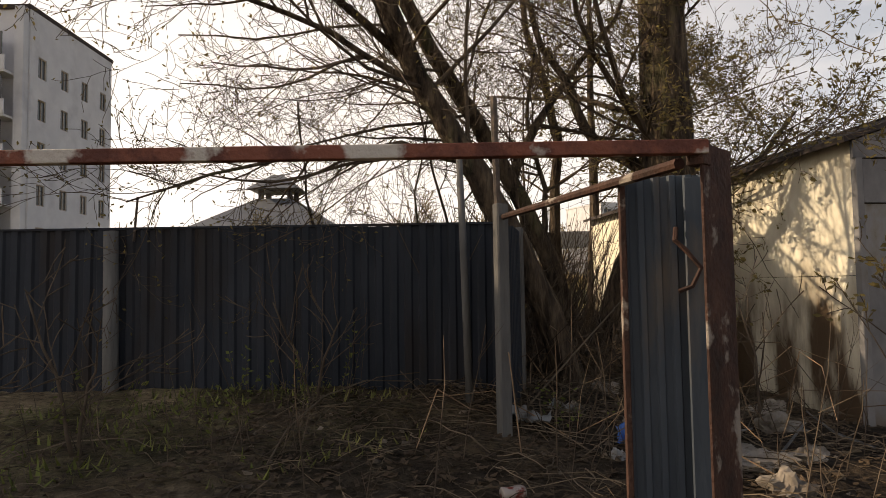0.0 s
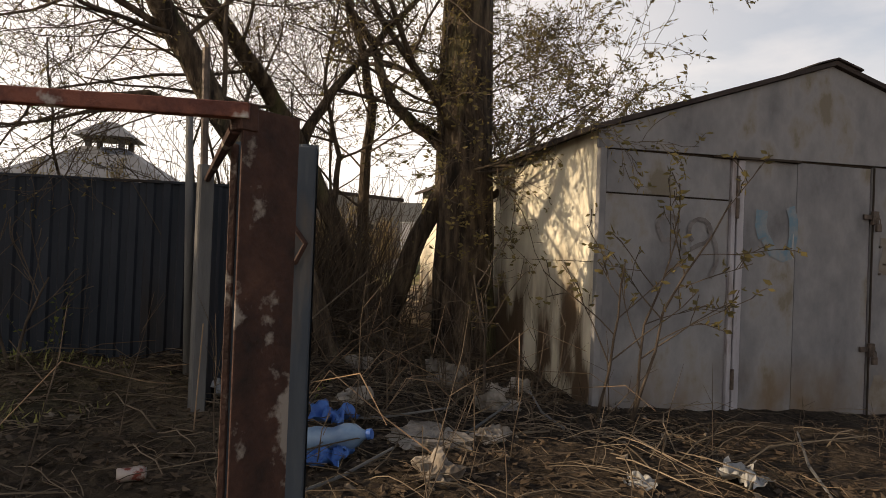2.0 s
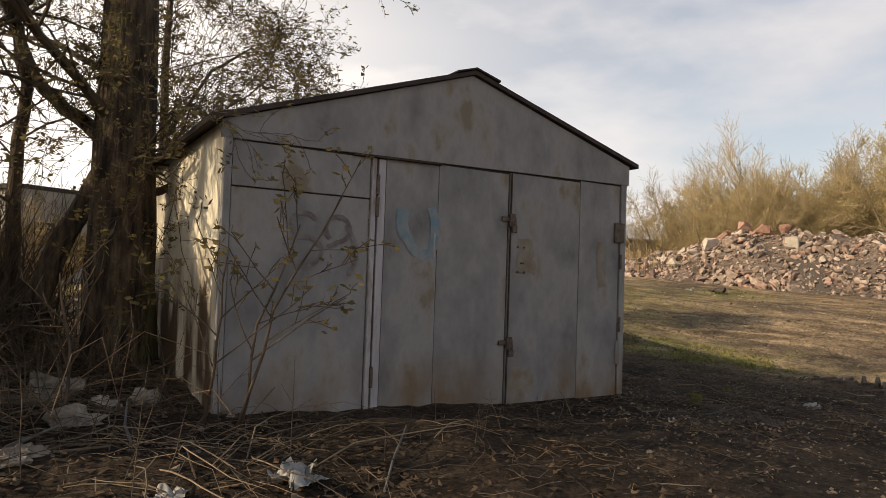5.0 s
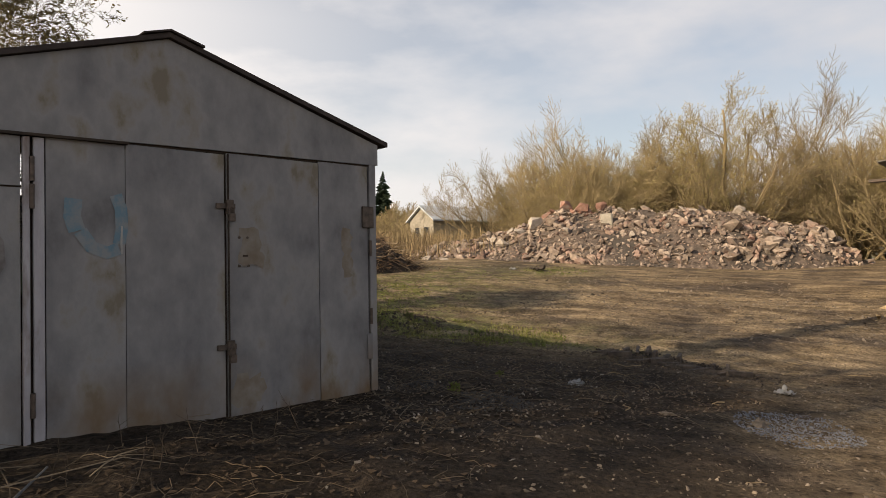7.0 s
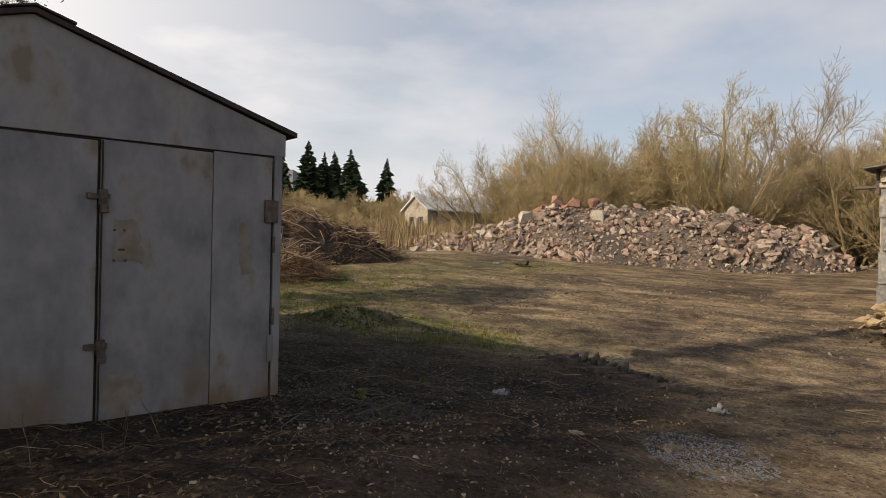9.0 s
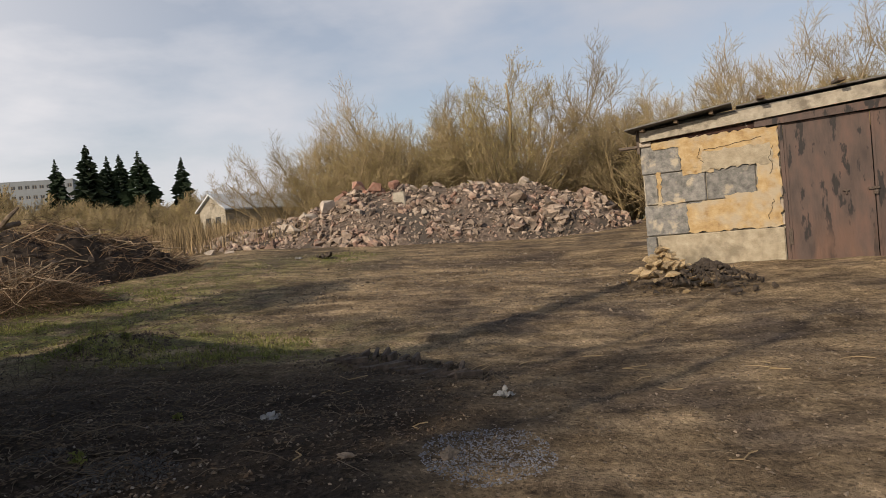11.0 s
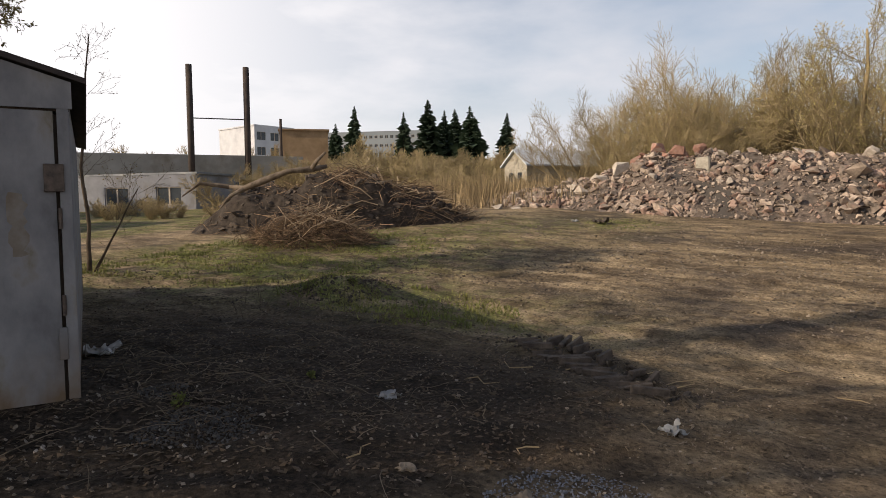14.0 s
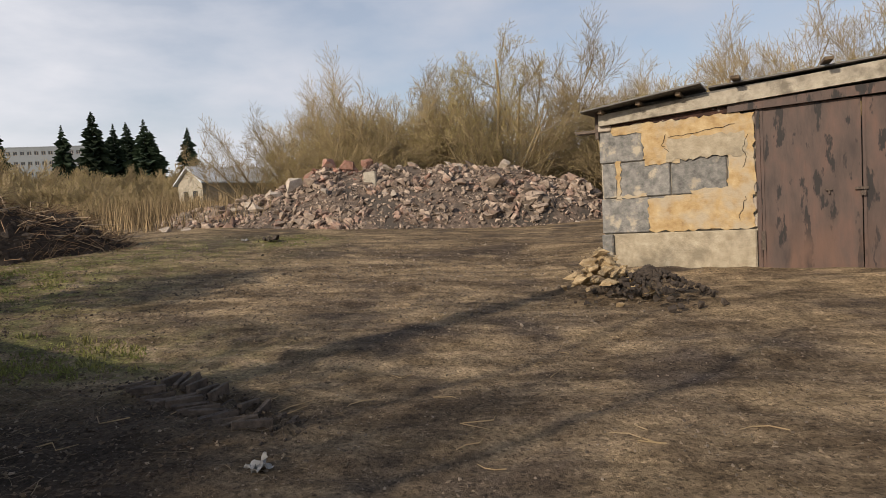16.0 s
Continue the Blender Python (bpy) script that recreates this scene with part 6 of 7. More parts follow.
def scatter(n, cx, cy, rx, ry):
    out = []
    while len(out) < n:
        u, v = rng.uniform(-1, 1), rng.uniform(-1, 1)
        if u * u + v * v < 1:
            x, y = cx + u * rx, cy + v * ry
            w = Vector((x - 5.05, y - 2.39, 0))
            a, b = w.x * 0.9045 - w.y * 0.4266, w.x * 0.4266 + w.y * 0.9045
            if not (-0.05 < a < 4.12 and -0.03 < b < 6.05):
                out.append((x, y))
    return out


stalk = Geo()
for cx, cy, rx, ry, n, l in ((3.2, 2.2, 2.6, 2.4, 700, 0.42), (1.2, 3.0, 2.4, 2.4, 350, 0.4), (4.6, 4.2, 1.6, 1.6, 200, 0.6), (10.8, 1.6, 2.6, 3.2, 900, 0.28), (16.5, 6.0, 5, 4, 700, 0.4), (13, -4, 7, 5, 900, 0.14), (21, 1, 6, 7, 700, 0.22), (7.0, 0.2, 3.0, 1.2, 320, 0.3)):
    for x, y in scatter(n, cx, cy, rx, ry):
        sticks(stalk, rng, 1, lambda: (x, y, gz(x, y) + rng.uniform(0.0, 0.07)), l, 0.0026, 0.1, 0.12)
tagged(part("dry_twigs", stalk, M_STRAW), "dry stalks and twigs strewn over bare earth", "twigs", kind="stuff")

# a tangle of longer bent stems by the trees
tangle = Geo()
for k in range(55):
    a = rng.uniform(0, 6.3)
    x, y = 4.0 + rng.gauss(0, 0.8), 3.6 + rng.gauss(0, 0.8)
    l = rng.uniform(0.6, 1.7)
    d = Vector((math.cos(a), math.sin(a), 0))
    p = Vector((x, y, gz(x, y)))
    tangle.tube([p, p + d * l * 0.4 + Vector((0, 0, rng.uniform(0.1, 0.55))), p + d * l * 0.8 + Vector((0, 0, rng.uniform(0.05, 0.6))), p + d * l + Vector((0, 0, rng.uniform(0.0, 0.3)))], [0.004, 0.0036, 0.003, 0.0018], 4, False)
tagged(part("bent_stems", tangle, M_BRUSH), "tangle of bent dry stems under trees", "stems", kind="stuff")

grass = Geo()
for cx, cy, rx, ry, n in ((16.8, 7.2, 4.5, 3.6, 17000), (14.0, 1.6, 1.3, 2.2, 5200), (27.6, 2.4, 1.6, 1.2, 700), (0.6, 4.2, 2.0, 1.2, 1600), (23, 6, 4, 3, 1500)):
    for x, y in scatter(n, cx, cy, rx, ry):
        if noise.noise(Vector((x * 0.9, y * 0.9, 7))) + 0.6 * noise.noise(Vector((x * 4, y * 4, 2))) < 0.0:
            continue
        z, h, a = gz(x, y), rng.uniform(0.02, 0.085), rng.uniform(0, 6.3)
        w = 0.011
        grass.add([(x - math.cos(a) * w, y - math.sin(a) * w, z - 0.01), (x + math.cos(a) * w, y + math.sin(a) * w, z - 0.01), (x + rng.gauss(0, 0.03), y + rng.gauss(0, 0.03), z + h)], [(0, 1, 2)])
tagged(part("grass", grass, M_GRASS), "short fresh spring grass in patches", "grass", kind="stuff")

leaves = Geo()
for cx, cy, rx, ry, n in ((3.0, 2.4, 2.8, 2.6, 5200), (1.0, 2.6, 2.6, 2.6, 2600), (10.6, 0.8, 2.8, 3.6, 3800), (7.2, 0.2, 3.2, 1.2, 1200), (16, 4, 5, 5, 1600), (4.8, 4.0, 1.6, 1.6, 1800)):
    for x, y in scatter(n, cx, cy, rx, ry):
        z, s, a = gz(x, y), rng.uniform(0.012, 0.034), rng.uniform(0, 6.3)
        ca, sa = math.cos(a) * s, math.sin(a) * s
        leaves.add([(x + ca, y + sa, z + rng.uniform(0.004, 0.03)), (x - sa * 0.6, y + ca * 0.6, z + rng.uniform(0.004, 0.02)), (x - ca, y - sa, z + rng.uniform(0.004, 0.03)), (x + sa * 0.6, y - ca * 0.6, z + rng.uniform(0.004, 0.02))], [(0, 1, 2, 3)])
tagged(part("dead_leaves", leaves, M_DEADLEAF), "brown dead leaves strewn on dark earth", "leaves", kind="stuff")

stones = Geo()
for cx, cy, rx, ry, n, s0 in ((13, -3, 8, 6, 1700, 0.017), (9.5, -1.5, 3, 2.5, 350, 0.018), (19, -5, 3, 3, 260, 0.035), (24, 2, 6, 8, 1100, 0.045), (3, 2.4, 2.5, 2.5, 160, 0.03)):
    for x, y in scatter(n, cx, cy, rx, ry):
        s = s0 * rng.uniform(0.5, 2.2)
        put_rock(stones, rng, x, y, gz(x, y), s * 1.4, s, s * 0.7)
tagged(part("pebbles", stones, M_PEBBLE), "small stones and crumbs on trodden earth", "stones", kind="stuff")


clods, tread = Geo(), Geo()
for k in range(420):
    s, w = rng.uniform(-1.5, 1.5), rng.gauss(0, 0.24)
    x, y = 12.6 - 0.54 * s + 0.84 * w, -1.95 - 0.84 * s - 0.54 * w
    q = rng.uniform(0.012, 0.05)
    put_rock(clods, rng, x, y, gz(x, y) + q * 0.1, q * 1.3, q, q * 0.8)
for k in range(22):
    for side in (-1, 1):
        c = -1.05 + 0.1 * k + 0.05 * (side > 0)
        cx, cy = 12.6 - 0.54 * c + 0.84 * side * 0.17, -1.95 - 0.84 * c - 0.54 * side * 0.17
        ang = math.atan2(-0.54, 0.84) + side * radians(rng.uniform(20, 36))
        if rng.random() < 0.12:
            continue
        tread.box(-0.17, -0.024, -0.05, 0.17, 0.024, 0.055 + rng.uniform(-0.025, 0.02), 0.008, Matrix.Translation((cx, cy, gz(cx, cy))) @ pose(0, 0, 0, rng.uniform(-14, 14), rng.uniform(-10, 10), math.degrees(ang)))
for x, y in scatter(2600, 16.5, 4.5, 4.5, 4.5):
    if noise.noise(Vector((x * 0.8, y * 0.8, 3))) > -0.05:
        q = rng.uniform(0.012, 0.05)
        put_rock(clods, rng, x, y, gz(x, y), q * 1.5, q, q * 0.7)
for x, y in scatter(500, 14.5, 2.9, 1.2, 0.8):
    q = rng.uniform(0.02, 0.07)
    put_rock(clods, rng, x, y, gz(x, y), q * 1.3, q, q * 0.8)
tagged(part("tyre_track", tread, M_SOIL), "pressed herringbone tyre track in soft earth", "track", kind="stuff")
tagged(part("clods", clods, M_SOIL), "dark churned clods of earth on track and grass", "earth", kind="stuff")

crumbs = Geo()
for cx, cy, rx, ry, n, s0 in ((13, -3, 7, 5.5, 3200, 0.013), (10, -2, 3, 3, 1300, 0.01), (21, -1, 6, 8, 3200, 0.03), (15, 5, 4, 4, 900, 0.02)):
    for x, y in scatter(n, cx, cy, rx, ry):
        q = s0 * rng.uniform(0.5, 2.0)
        put_rock(crumbs, rng, x, y, gz(x, y), q * 1.5, q * 1.2, q * 0.7)
tagged(part("earth_crumbs", crumbs, M_CRUMB), "dry crumbs of earth on trodden lane", "earth", kind="stuff")

lumps = Geo()
for x, y in scatter(5200, 14.5, -2.5, 9, 6.5):
    if noise.noise(Vector((x * 0.7, y * 0.7, 11))) + 0.5 * noise.noise(Vector((x * 2.2, y * 2.2, 5))) < 0.12:
        continue
    q = rng.uniform(0.012, 0.04) * (1 + 0.04 * max(0, x - 10))
    put_rock(lumps, rng, x, y, gz(x, y), q * 1.6, q * 1.3, q * 0.6)
tagged(part("clods", lumps, M_CRUMB), "scattered dry clods of earth on lane", "earth", kind="stuff")
for k in range(26):
    x, y = rng.uniform(8.5, 15), rng.uniform(-7, -1)
    l, a = rng.uniform(0.15, 0.45), rng.uniform(0, 360)
    g = Geo().tube([(-l / 2, 0, 0.012), (-l * 0.15, l * rng.gauss(0, 0.18), 0.02), (l * 0.2, l * rng.gauss(0, 0.18), 0.016), (l / 2, l * rng.gauss(0, 0.2), 0.02)], [0.006, 0.006, 0.005, 0.003], 5)
    tagged(part("dry_twig", g, M_REED, at=pose(x, y, gz(x, y), 0, 0, a)), "curled pale dry twig on trodden earth", "twig", "twigs on the lane")

gravel = Geo()
for x, y in scatter(1900, *GRAVEL):
    q = rng.uniform(0.008, 0.026)
    put_rock(gravel, rng, x, y, gz(x, y), q * 1.3, q, q * 0.8)
tagged(part("gravel", gravel, M_GRAVEL), "patch of spilled blue-grey gravel on earth", "gravel", kind="stuff")

# dark undergrowth beneath the trees
under = Geo()
for k in range(2600):
    x, y = rng.uniform(3.0, 6.0), rng.uniform(4.6, 9.0)
    if x > 4.9 and y < 5.6:
        continue
    p = Vector((x, y, ground_z(x, y)))
    h = rng.uniform(0.3, 1.9)
    d = Vector((rng.gauss(0, 0.4), rng.gauss(0, 0.4), 1)).normalized()
    under.tube([p, p + d * h * 0.5 + unit(rng) * 0.08, p + d * h + unit(rng) * 0.15], [0.006, 0.005, 0.002], 3, False)
for x, y in scatter(900, 4.6, 6.4, 1.4, 2.2):
    sticks(under, rng, 1, lambda: (x, y, gz(x, y) + rng.uniform(0.02, 0.5)), 0.9, 0.004, 0.3)
tagged(part("undergrowth", under, M_TWIG), "dark tangled undergrowth beneath bare trees", "undergrowth", kind="stuff")


def lump_geo(rng, w, d, h):
    """A worn, uneven lump with a flat foot."""
    geo, k, nu, nv = Geo(), rng.uniform(0, 90), 22, 11
    vs = []
    for j in range(nv + 1):
        for i in range(nu):
            a, e = 2 * math.pi * i / nu, math.pi * (j / nv - 0.5)
            p = Vector((math.cos(a) * math.cos(e), math.sin(a) * math.cos(e), math.sin(e)))
            r = 1 + 0.6 * noise.noise(p * 1.4 + Vector((k, 0, 0))) + 0.4 * noise.noise(p * 3.2 + Vector((0, k, 0))) - 0.3 * abs(noise.noise(p * 5.5 + Vector((0, 0, k))))
            vs.append((p.x * r * w / 2, p.y * r * d / 2, max(-0.02, p.z * r * h)))
    geo.add(vs, [(j * nu + i, j * nu + (i + 1) % nu, (j + 1) * nu + (i + 1) % nu, (j + 1) * nu + i) for j in range(nv) for i in range(nu)])
    return geo


def cane(geo, rng, x, y, length, rise, radius, heading=None):
    """A dead stalk that leaves the ground, arches and droops again."""
    a = rng.uniform(0, 6.3) if heading is None else heading
    pts = []
    side = rng.gauss(0, 0.12)
    for i in range(6):
        t = i / 5
        u, v = length * t, length * side * math.sin(math.pi * t) + rng.gauss(0, 0.012)
        px, py = x + math.cos(a) * u - math.sin(a) * v, y + math.sin(a) * u + math.cos(a) * v
        pts.append((px, py, gz(px, py) + 0.012 + rise * math.sin(math.pi * min(1, t * rng.uniform(0.75, 1.0))) + rng.uniform(0, 0.015)))
    geo.tube(pts, [radius, radius, radius * 0.9, radius * 0.8, radius * 0.65, radius * 0.4], 4, False)


canes = Geo()
for cx, cy, dx, dy, n, l in ((3.7, 2.3, 0.9, 0.75, 130, 0.75), (4.6, 1.6, 0.8, 0.5, 28, 0.8), (1.6, 2.4, 1.0, 0.8, 45, 0.5), (3.9, 3.5, 0.7, 0.5, 70, 0.8), (11.0, 1.0, 1.6, 1.8, 200, 0.45), (9.6, -0.6, 0.9, 1.0, 45, 0.4), (15.5, 5.0, 2.0, 1.6, 120, 0.6)):
    for _ in range(n):
        x, y = rng.gauss(cx, dx), rng.gauss(cy, dy)
        w = Vector((x - 5.05, y - 2.39, 0))
        a, b = w.x * 0.9045 - w.y * 0.4266, w.x * 0.4266 + w.y * 0.9045
        if -0.5 < a < 4.5 and b > -0.5:
            continue
        cane(canes, rng, x, y, l * rng.uniform(0.35, 1.3), abs(rng.gauss(0, 0.08)) * l, rng.uniform(0.0018, 0.0046))
for k in range(8):
    cane(canes, rng, rng.gauss(4.5, 0.25), rng.gauss(1.25, 0.1), rng.uniform(1.0, 1.9), rng.uniform(0.02, 0.16), rng.uniform(0.003, 0.006), rng.gauss(0.0, 0.14))
tagged(part("dry_canes", canes, M_CANE), "pale dead canes and stalks lying across litter", "stalks", kind="stuff")

# upright dead weeds among the rubbish
upright = Geo()
for cx, cy, dx, dy, n, h0 in ((3.5, 2.0, 0.8, 0.6, 44, 0.55), (2.9, 2.6, 0.3, 0.6, 22, 0.8), (0.6, 3.6, 0.8, 0.5, 26, 0.6), (4.2, 3.3, 0.5, 0.5, 30, 0.7), (6.0, 1.0, 0.9, 0.25, 14, 0.25), (13.3, 3.2, 1.0, 0.8, 40, 0.3)):
    for _ in range(n):
        x, y = rng.gauss(cx, dx), rng.gauss(cy, dy)
        h = h0 * rng.uniform(0.4, 1.35)
        p = Vector((x, y, gz(x, y) - 0.02))
        d = Vector((rng.gauss(0, 0.28), rng.gauss(0, 0.28), 1)).normalized()
        q = [p + d * h * t + unit(rng) * 0.02 * t for t in (0, 0.35, 0.7, 1)]
        r = rng.uniform(0.002, 0.0042)
        upright.tube(q, [r, r * 0.9, r * 0.7, r * 0.35], 4, False)
        for _ in range(rng.randrange(1, 5)):
            t = rng.uniform(0.3, 0.95)
            o = p + d * h * t
            e = (d + unit(rng) * 0.9).normalized() * h * rng.uniform(0.15, 0.4)
            upright.tube([o, o + e * 0.5, o + e], [r * 0.6, r * 0.5, r * 0.3], 3, False)
tagged(part("dead_weeds", upright, M_TWIG), "upright dead weed stems standing in litter", "weeds", kind="stuff")

# lumps, sacks and stones among the rubbish
for name, x, y, w, d, h, mat, label, category in (("plaster_sack", 4.5, 3.45, 0.5, 0.36, 0.2, M_LUMP, "split pale sack of hardened plaster beneath trees", "sack"), ("plaster_lump", 3.27, 2.89, 0.28, 0.2, 0.12, M_LUMP, "dirty pale plaster lump on dry litter", "rubble"),
                                  ("concrete_slab", 3.28, 2.12, 0.5, 0.4, 0.1, M_LUMP, "broken flat concrete slab half buried in stalks", "rubble"), ("plaster_lump", 4.6, 2.98, 0.24, 0.2, 0.1, M_LUMP, "dirty pale plaster lump on dry litter", "rubble"), ("plaster_lump", 3.58, 1.98, 0.24, 0.16, 0.09, M_LUMP, "dirty pale plaster lump on dry litter", "rubble"),
                                  ("plaster_lump", 3.94, 3.9, 0.24, 0.2, 0.12, M_LUMP, "dirty pale plaster lump on dry litter", "rubble"), ("plaster_lump", 4.95, 3.05, 0.3, 0.2, 0.12, M_LUMP, "dirty pale plaster lump by garage wall", "rubble"), ("plaster_lump", 3.12, 3.35, 0.14, 0.12, 0.07, M_LUMP, "small pale plaster lump on dry litter", "rubble"),
                                  ("foam_ball", 2.62, 2.46, 0.1, 0.09, 0.07, M_WHITEPL, "small white foam scrap on litter", "litter"), ("plaster_lump", 3.0, 1.75, 0.26, 0.2, 0.1, M_LUMP, "dirty pale plaster lump on dry litter", "rubble"), ("stone", 9.35, -2.71, 0.24, 0.14, 0.06, M_PEBBLE, "flat grey stone beside gravel patch", "stone"),
                                  ("stone", 9.29, -1.95, 0.16, 0.12, 0.04, M_PEBBLE, "flat grey stone on dark earth", "stone"), ("concrete_lump", 4.15, 2.5, 0.34, 0.26, 0.12, M_LUMP, "dirty concrete lump among canes", "rubble")):
    tagged(part(name, lump_geo(rng, w, d, h * 0.8), mat, at=Matrix.Translation((x, y, gz(x, y) - 0.008)) @ pose(0, 0, 0, 0, 0, rng.uniform(0, 360))), label, category)

for cx, cy, rx, ry, n in ((8.95, -0.42, 0.45, 0.38, 1500), (9.25, 0.4, 0.22, 0.2, 380)):
    ash = Geo()
    for x, y in scatter(n, cx, cy, rx, ry):
        q = 0.006 + 0.024 * rng.random() ** 3
        r = math.hypot((x - cx) / rx, (y - cy) / ry)
        put_rock(ash, rng, x, y, gz(x, y) + 0.05 * max(0.0, 1 - r), q * 1.3, q, q * 0.8)
    tagged(part("ash", ash, M_ASH), "low heap of crumbled grey ash on dark earth", "ash", kind="stuff")

chips = Geo()
for cx, cy, rx, ry, n in ((9.0, -0.1, 1.1, 0.9, 130), (7.6, -0.6, 1.8, 0.7, 90), (10.6, -0.6, 1.6, 1.6, 90)):
    for x, y in scatter(n, cx, cy, rx, ry):
        q = 0.008 + 0.03 * rng.random() ** 2.5
        put_rock(chips, rng, x, y, gz(x, y) + q * 0.15, q * 1.6, q, q * 0.5)
tagged(part("plaster_chips", chips, M_LUMP), "pale chips of plaster and paper on dark earth", "rubble", kind="stuff")

# discarded drink cans
for x, y, a, mat, label in ((1.43, 1.98, 20, M_FRESHCAN, "crushed green drink can on dark soil"), (1.78, 2.28, 75, M_REDCAN, "crushed red and white drink can on soil")):
    can = thing("drink_can", Matrix.Translation((x, y, gz(x, y) + 0.03)) @ pose(0, 0, 0, 90, 0, a), label, "can")
    part("body", Geo().tube([(0, 0, -0.055), (0, 0, -0.05), (0.004, 0, -0.01), (-0.003, 0.004, 0.03), (0, 0, 0.05), (0, 0, 0.056)], [0.024, 0.031, 0.028, 0.031, 0.03, 0.023], 16), mat, can, "", True)
    part("lid", Geo().tube([(0, 0, 0.056), (0, 0, 0.06)], [0.024, 0.024], 16), M_WHITEPL, can, "pale metal lid")

# a long dry stalk that arches before the fence and a leaning pale cane
for pts, r, label in (([(0.88, 3.17, 0.36), (1.08, 3.33, 0.56), (1.35, 3.5, 0.68), (1.7, 3.68, 0.72), (2.1, 3.85, 0.66)], 0.006, "long dry stalk arching over grass before fence"), ([(2.55, 3.34, 0.38), (2.9, 3.34, 0.65), (3.25, 3.32, 0.93), (3.62, 3.33, 1.2)], 0.008, "long pale cane leaning among dead stems"),
                      ([(3.32, 2.1, 0.33), (3.66, 2.0, 0.33), (4.03, 1.93, 0.31)], 0.009, "straight white stick lying on litter")):
    p0 = Vector(pts[0])
    tagged(part("dry_stalk", Geo().tube([Vector(p) - p0 for p in pts], [r * (1 - 0.12 * i) for i in range(len(pts))], 6), M_CANE, at=Matrix.Translation(p0)), label, "stalk")

# fresh weeds that come up before the fence and in the shade of the garage
for k, (x, y, h, n) in enumerate(((0.75, 3.75, 0.5, 26), (1.3, 4.2, 0.4, 20), (0.2, 4.3, 0.45, 22), (1.75, 4.4, 0.5, 18), (13.6, 3.0, 0.16, 60), (14.3, 2.7, 0.14, 44), (10.4, -0.1, 0.07, 26), (9.1, 0.0, 0.1, 30), (2.75, 3.0, 0.3, 22))):
    wd = thing("green_weed", Matrix.Translation((x, y, gz(x, y))), "small fresh green weed coming up through litter", "weed", "fresh weeds")
    blades = Geo()
    for _ in range(n // 3):
        p = Vector((rng.gauss(0, h * 0.25), rng.gauss(0, h * 0.25), -0.02))
        q = p + Vector((rng.gauss(0, 0.25) * h, rng.gauss(0, 0.25) * h, h * rng.uniform(0.5, 1.1)))
        part("stem", Geo().tube([p, p.lerp(q, 0.5) + unit(rng) * 0.02, q], [0.003, 0.0024, 0.0015], 4, False), M_TWIG, wd)
        leaf_mesh(blades, [(p.lerp(q, t), (q - p).normalized()) for t in (0.4, 0.6, 0.75, 0.9, 1.0)], rng, 2, 0.035, 0.02)
    part("leaves", blades, M_FRESH, wd)


def crumpled(geo, rng, s, flat=0.5):
    """A crumpled scrap of plastic film."""
    n = 15
    k = rng.uniform(0, 90)
    vs = []
    for j in range(n):
        for i in range(n):
            u, v = (i / (n - 1) - 0.5) * s, (j / (n - 1) - 0.5) * s
            w = noise.noise_vector(Vector((u / s * 3 + k, v / s * 3, k))) + noise.noise_vector(Vector((u / s * 8 + k, v / s * 8, k))) * 0.22
            vs.append((u * 0.75 + w.x * s * 0.3, v * 0.75 + w.y * s * 0.3, (abs(w.z) + 0.12) * s * flat))
    geo.add(vs, [(j * n + i, j * n + i + 1, (j + 1) * n + i + 1, (j + 1) * n + i) for j in range(n - 1) for i in range(n - 1)])
    return geo


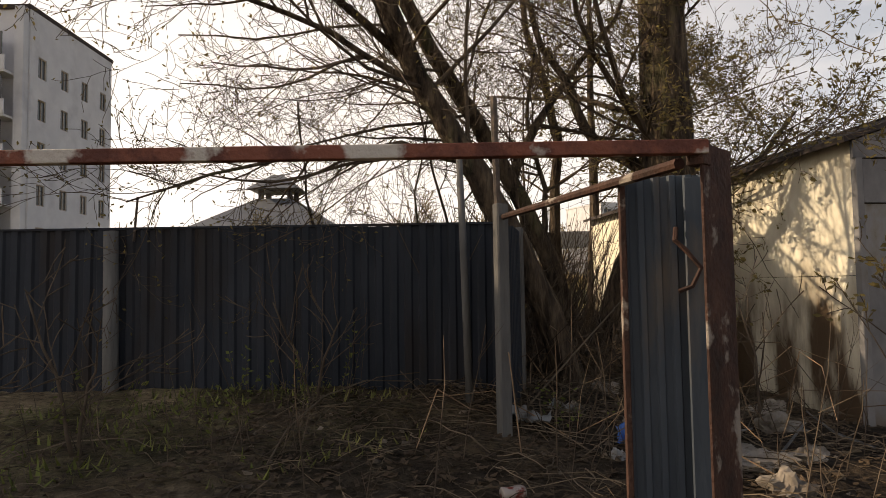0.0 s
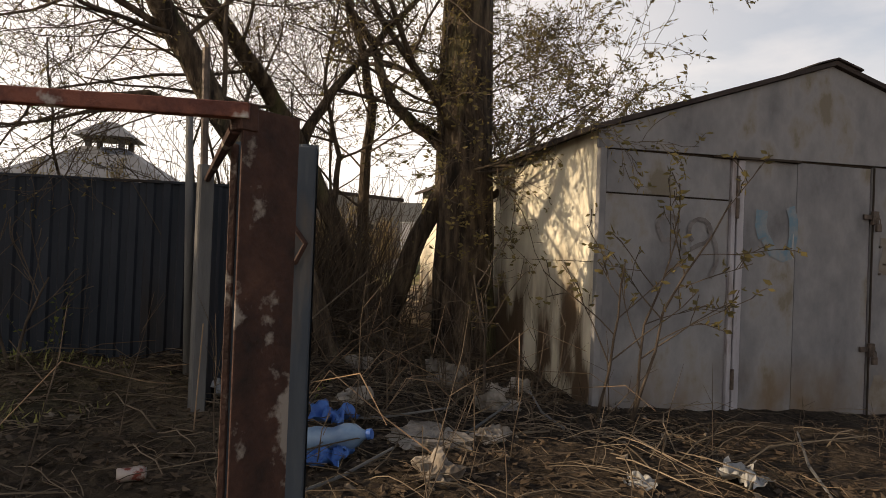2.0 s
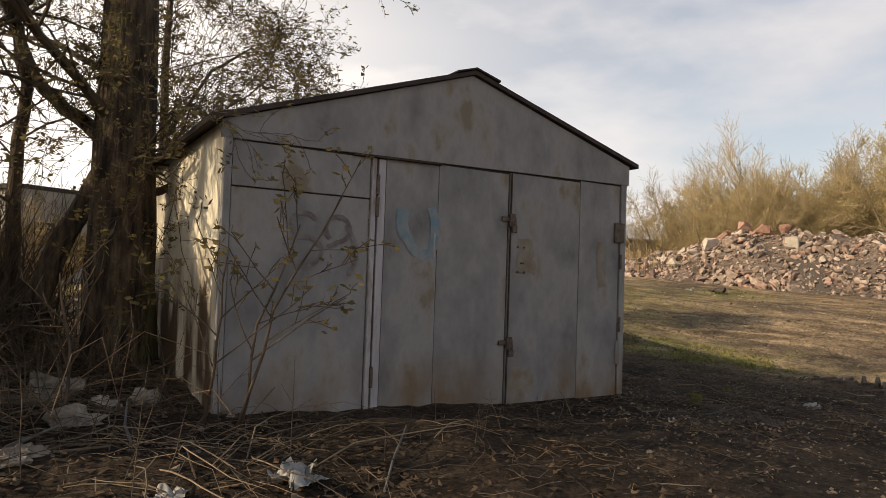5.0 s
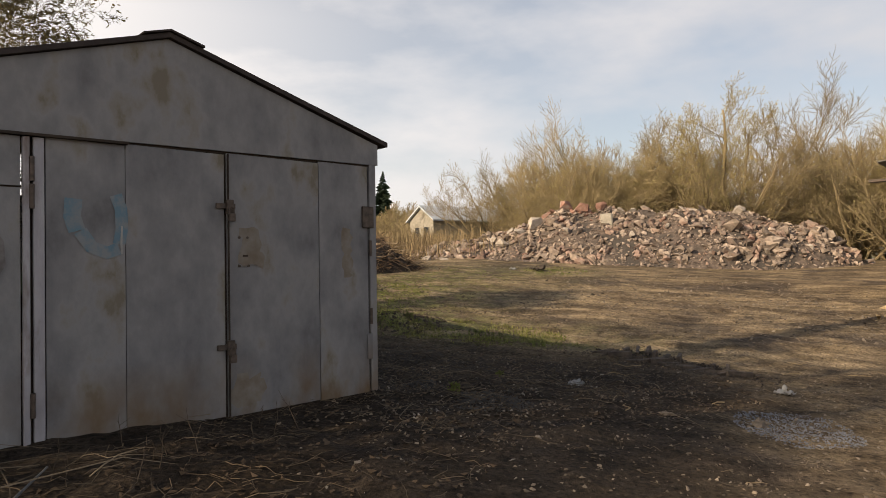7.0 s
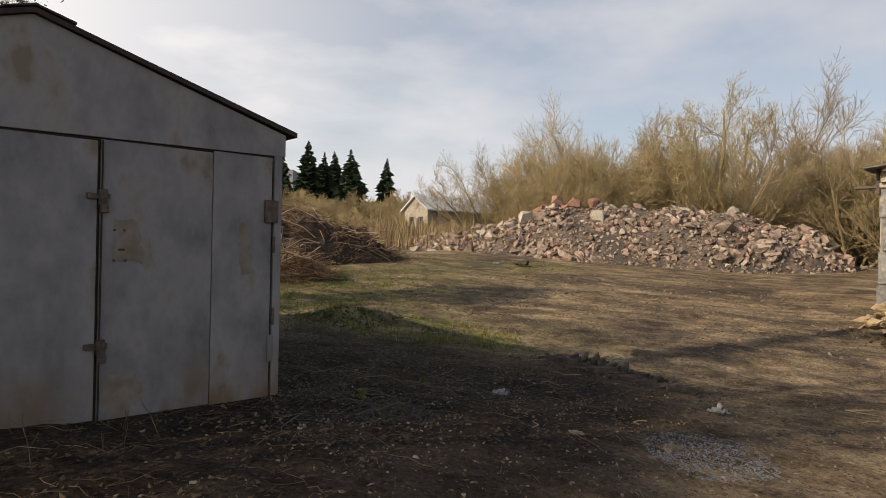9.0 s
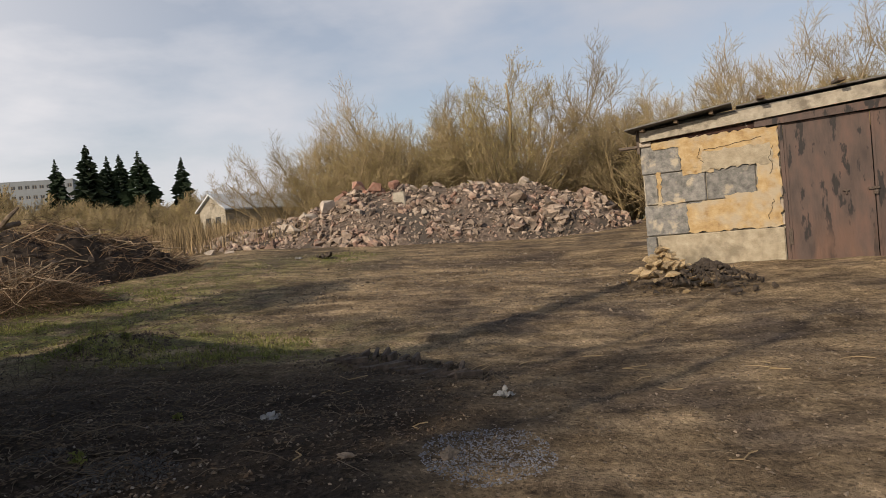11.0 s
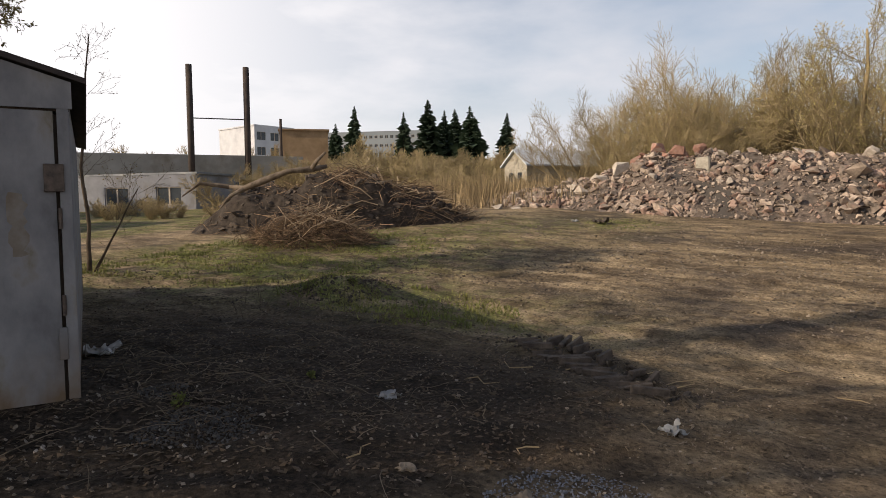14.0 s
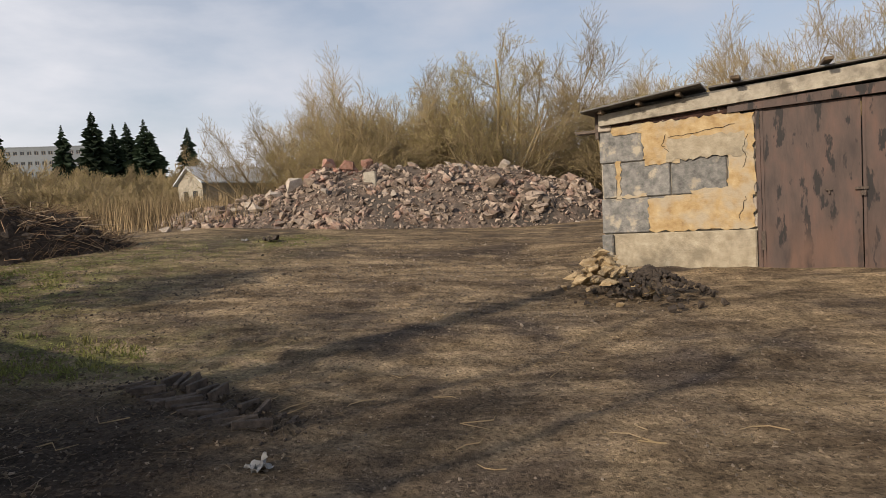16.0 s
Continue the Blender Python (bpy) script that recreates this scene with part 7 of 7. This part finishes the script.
for x, y, s, mat, label in ((11.06, -3.13, 0.2, M_WHITEPL, "flattened white plastic scrap on bare earth"), (10.42, -0.97, 0.2, M_WHITEPL, "crumpled white paper scrap in shade"), (4.42, 0.94, 0.3, M_WHITEPL, "crumpled white plastic bag on dark earth"),
                            (2.6, 3.22, 0.3, M_WHITEPL, "white plastic bag before the grey post"), (3.05, 3.4, 0.22, M_WHITEPL, "crumpled pale bag scrap among stems"), (27.6, 4.0, 0.3, M_WHITEPL, "white plastic bag on thin grass"), (27.3, 3.0, 0.6, M_SOIL, "flat dark rubber scrap on grass"),
                            (2.95, 2.62, 0.3, M_BLUEPL, "crumpled blue plastic wrapper among rubbish"), (2.62, 2.12, 0.26, M_BLUEPL, "torn blue plastic bag on litter"), 
                            (9.62, 1.86, 0.32, M_WHITEPL, "white plastic scrap by garage corner"), (3.86, 1.2, 0.16, M_WHITEPL, "torn pale film among dry stalks"), (0.62, 2.23, 0.11, M_WHITEPL, "pale paper scrap on brown litter"), (1.68, 1.71, 0.12, M_WHITEPL, "crumpled pale wrapper on brown litter"), (1.4, 1.9, 0.16, M_WHITEPL, "small white wrapper on dark soil")):
    ob = part("litter", crumpled(Geo(), rng, s), mat, smooth=True, at=Matrix.Translation((x, y, gz(x, y) - 0.005)) @ pose(0, 0, 0, 0, 0, rng.uniform(0, 360)))
    tagged(ob, label, "litter")

for k, (x, y, z0, a, l) in enumerate(((3.6, 2.1, 0.12, 20, 0.9), (3.2, 2.5, 0.16, -35, 0.8), (4.3, 2.2, 0.1, 60, 0.7), (2.6, 1.9, 0.1, 10, 0.6), (5.2, 0.9, 0.08, 30, 1.1))):
    g = Geo().tube([(-l / 2, 0, 0.02), (0, 0.02, 0.03), (l / 2, 0, 0.1)], [0.008, 0.009, 0.006], 6)
    tagged(part("pale_stick", g, M_GREYPOST, at=pose(x, y, gz(x, y), 0, 0, a)), "long pale dry stick lying on litter", "stick", "sticks on the litter")

# pale blue water bottle
bt = thing("plastic_bottle", pose(2.72, 2.2, gz(2.72, 2.2) + 0.08, 78, 0, 35), "large pale blue plastic water bottle lying on litter", "bottle")
pts = [(0, 0, z) for z in (-0.17, -0.165, -0.1, -0.02, 0.06, 0.11, 0.15, 0.17)]
part("body", Geo().tube(pts, [0.05, 0.066, 0.07, 0.052, 0.068, 0.058, 0.026, 0.02], 16), M_PALEBLUE, bt, "", True)
part("cap", Geo().tube([(0, 0, 0.17), (0, 0, 0.195)], [0.026, 0.026], 12), M_BLUEPL, bt, "blue cap")
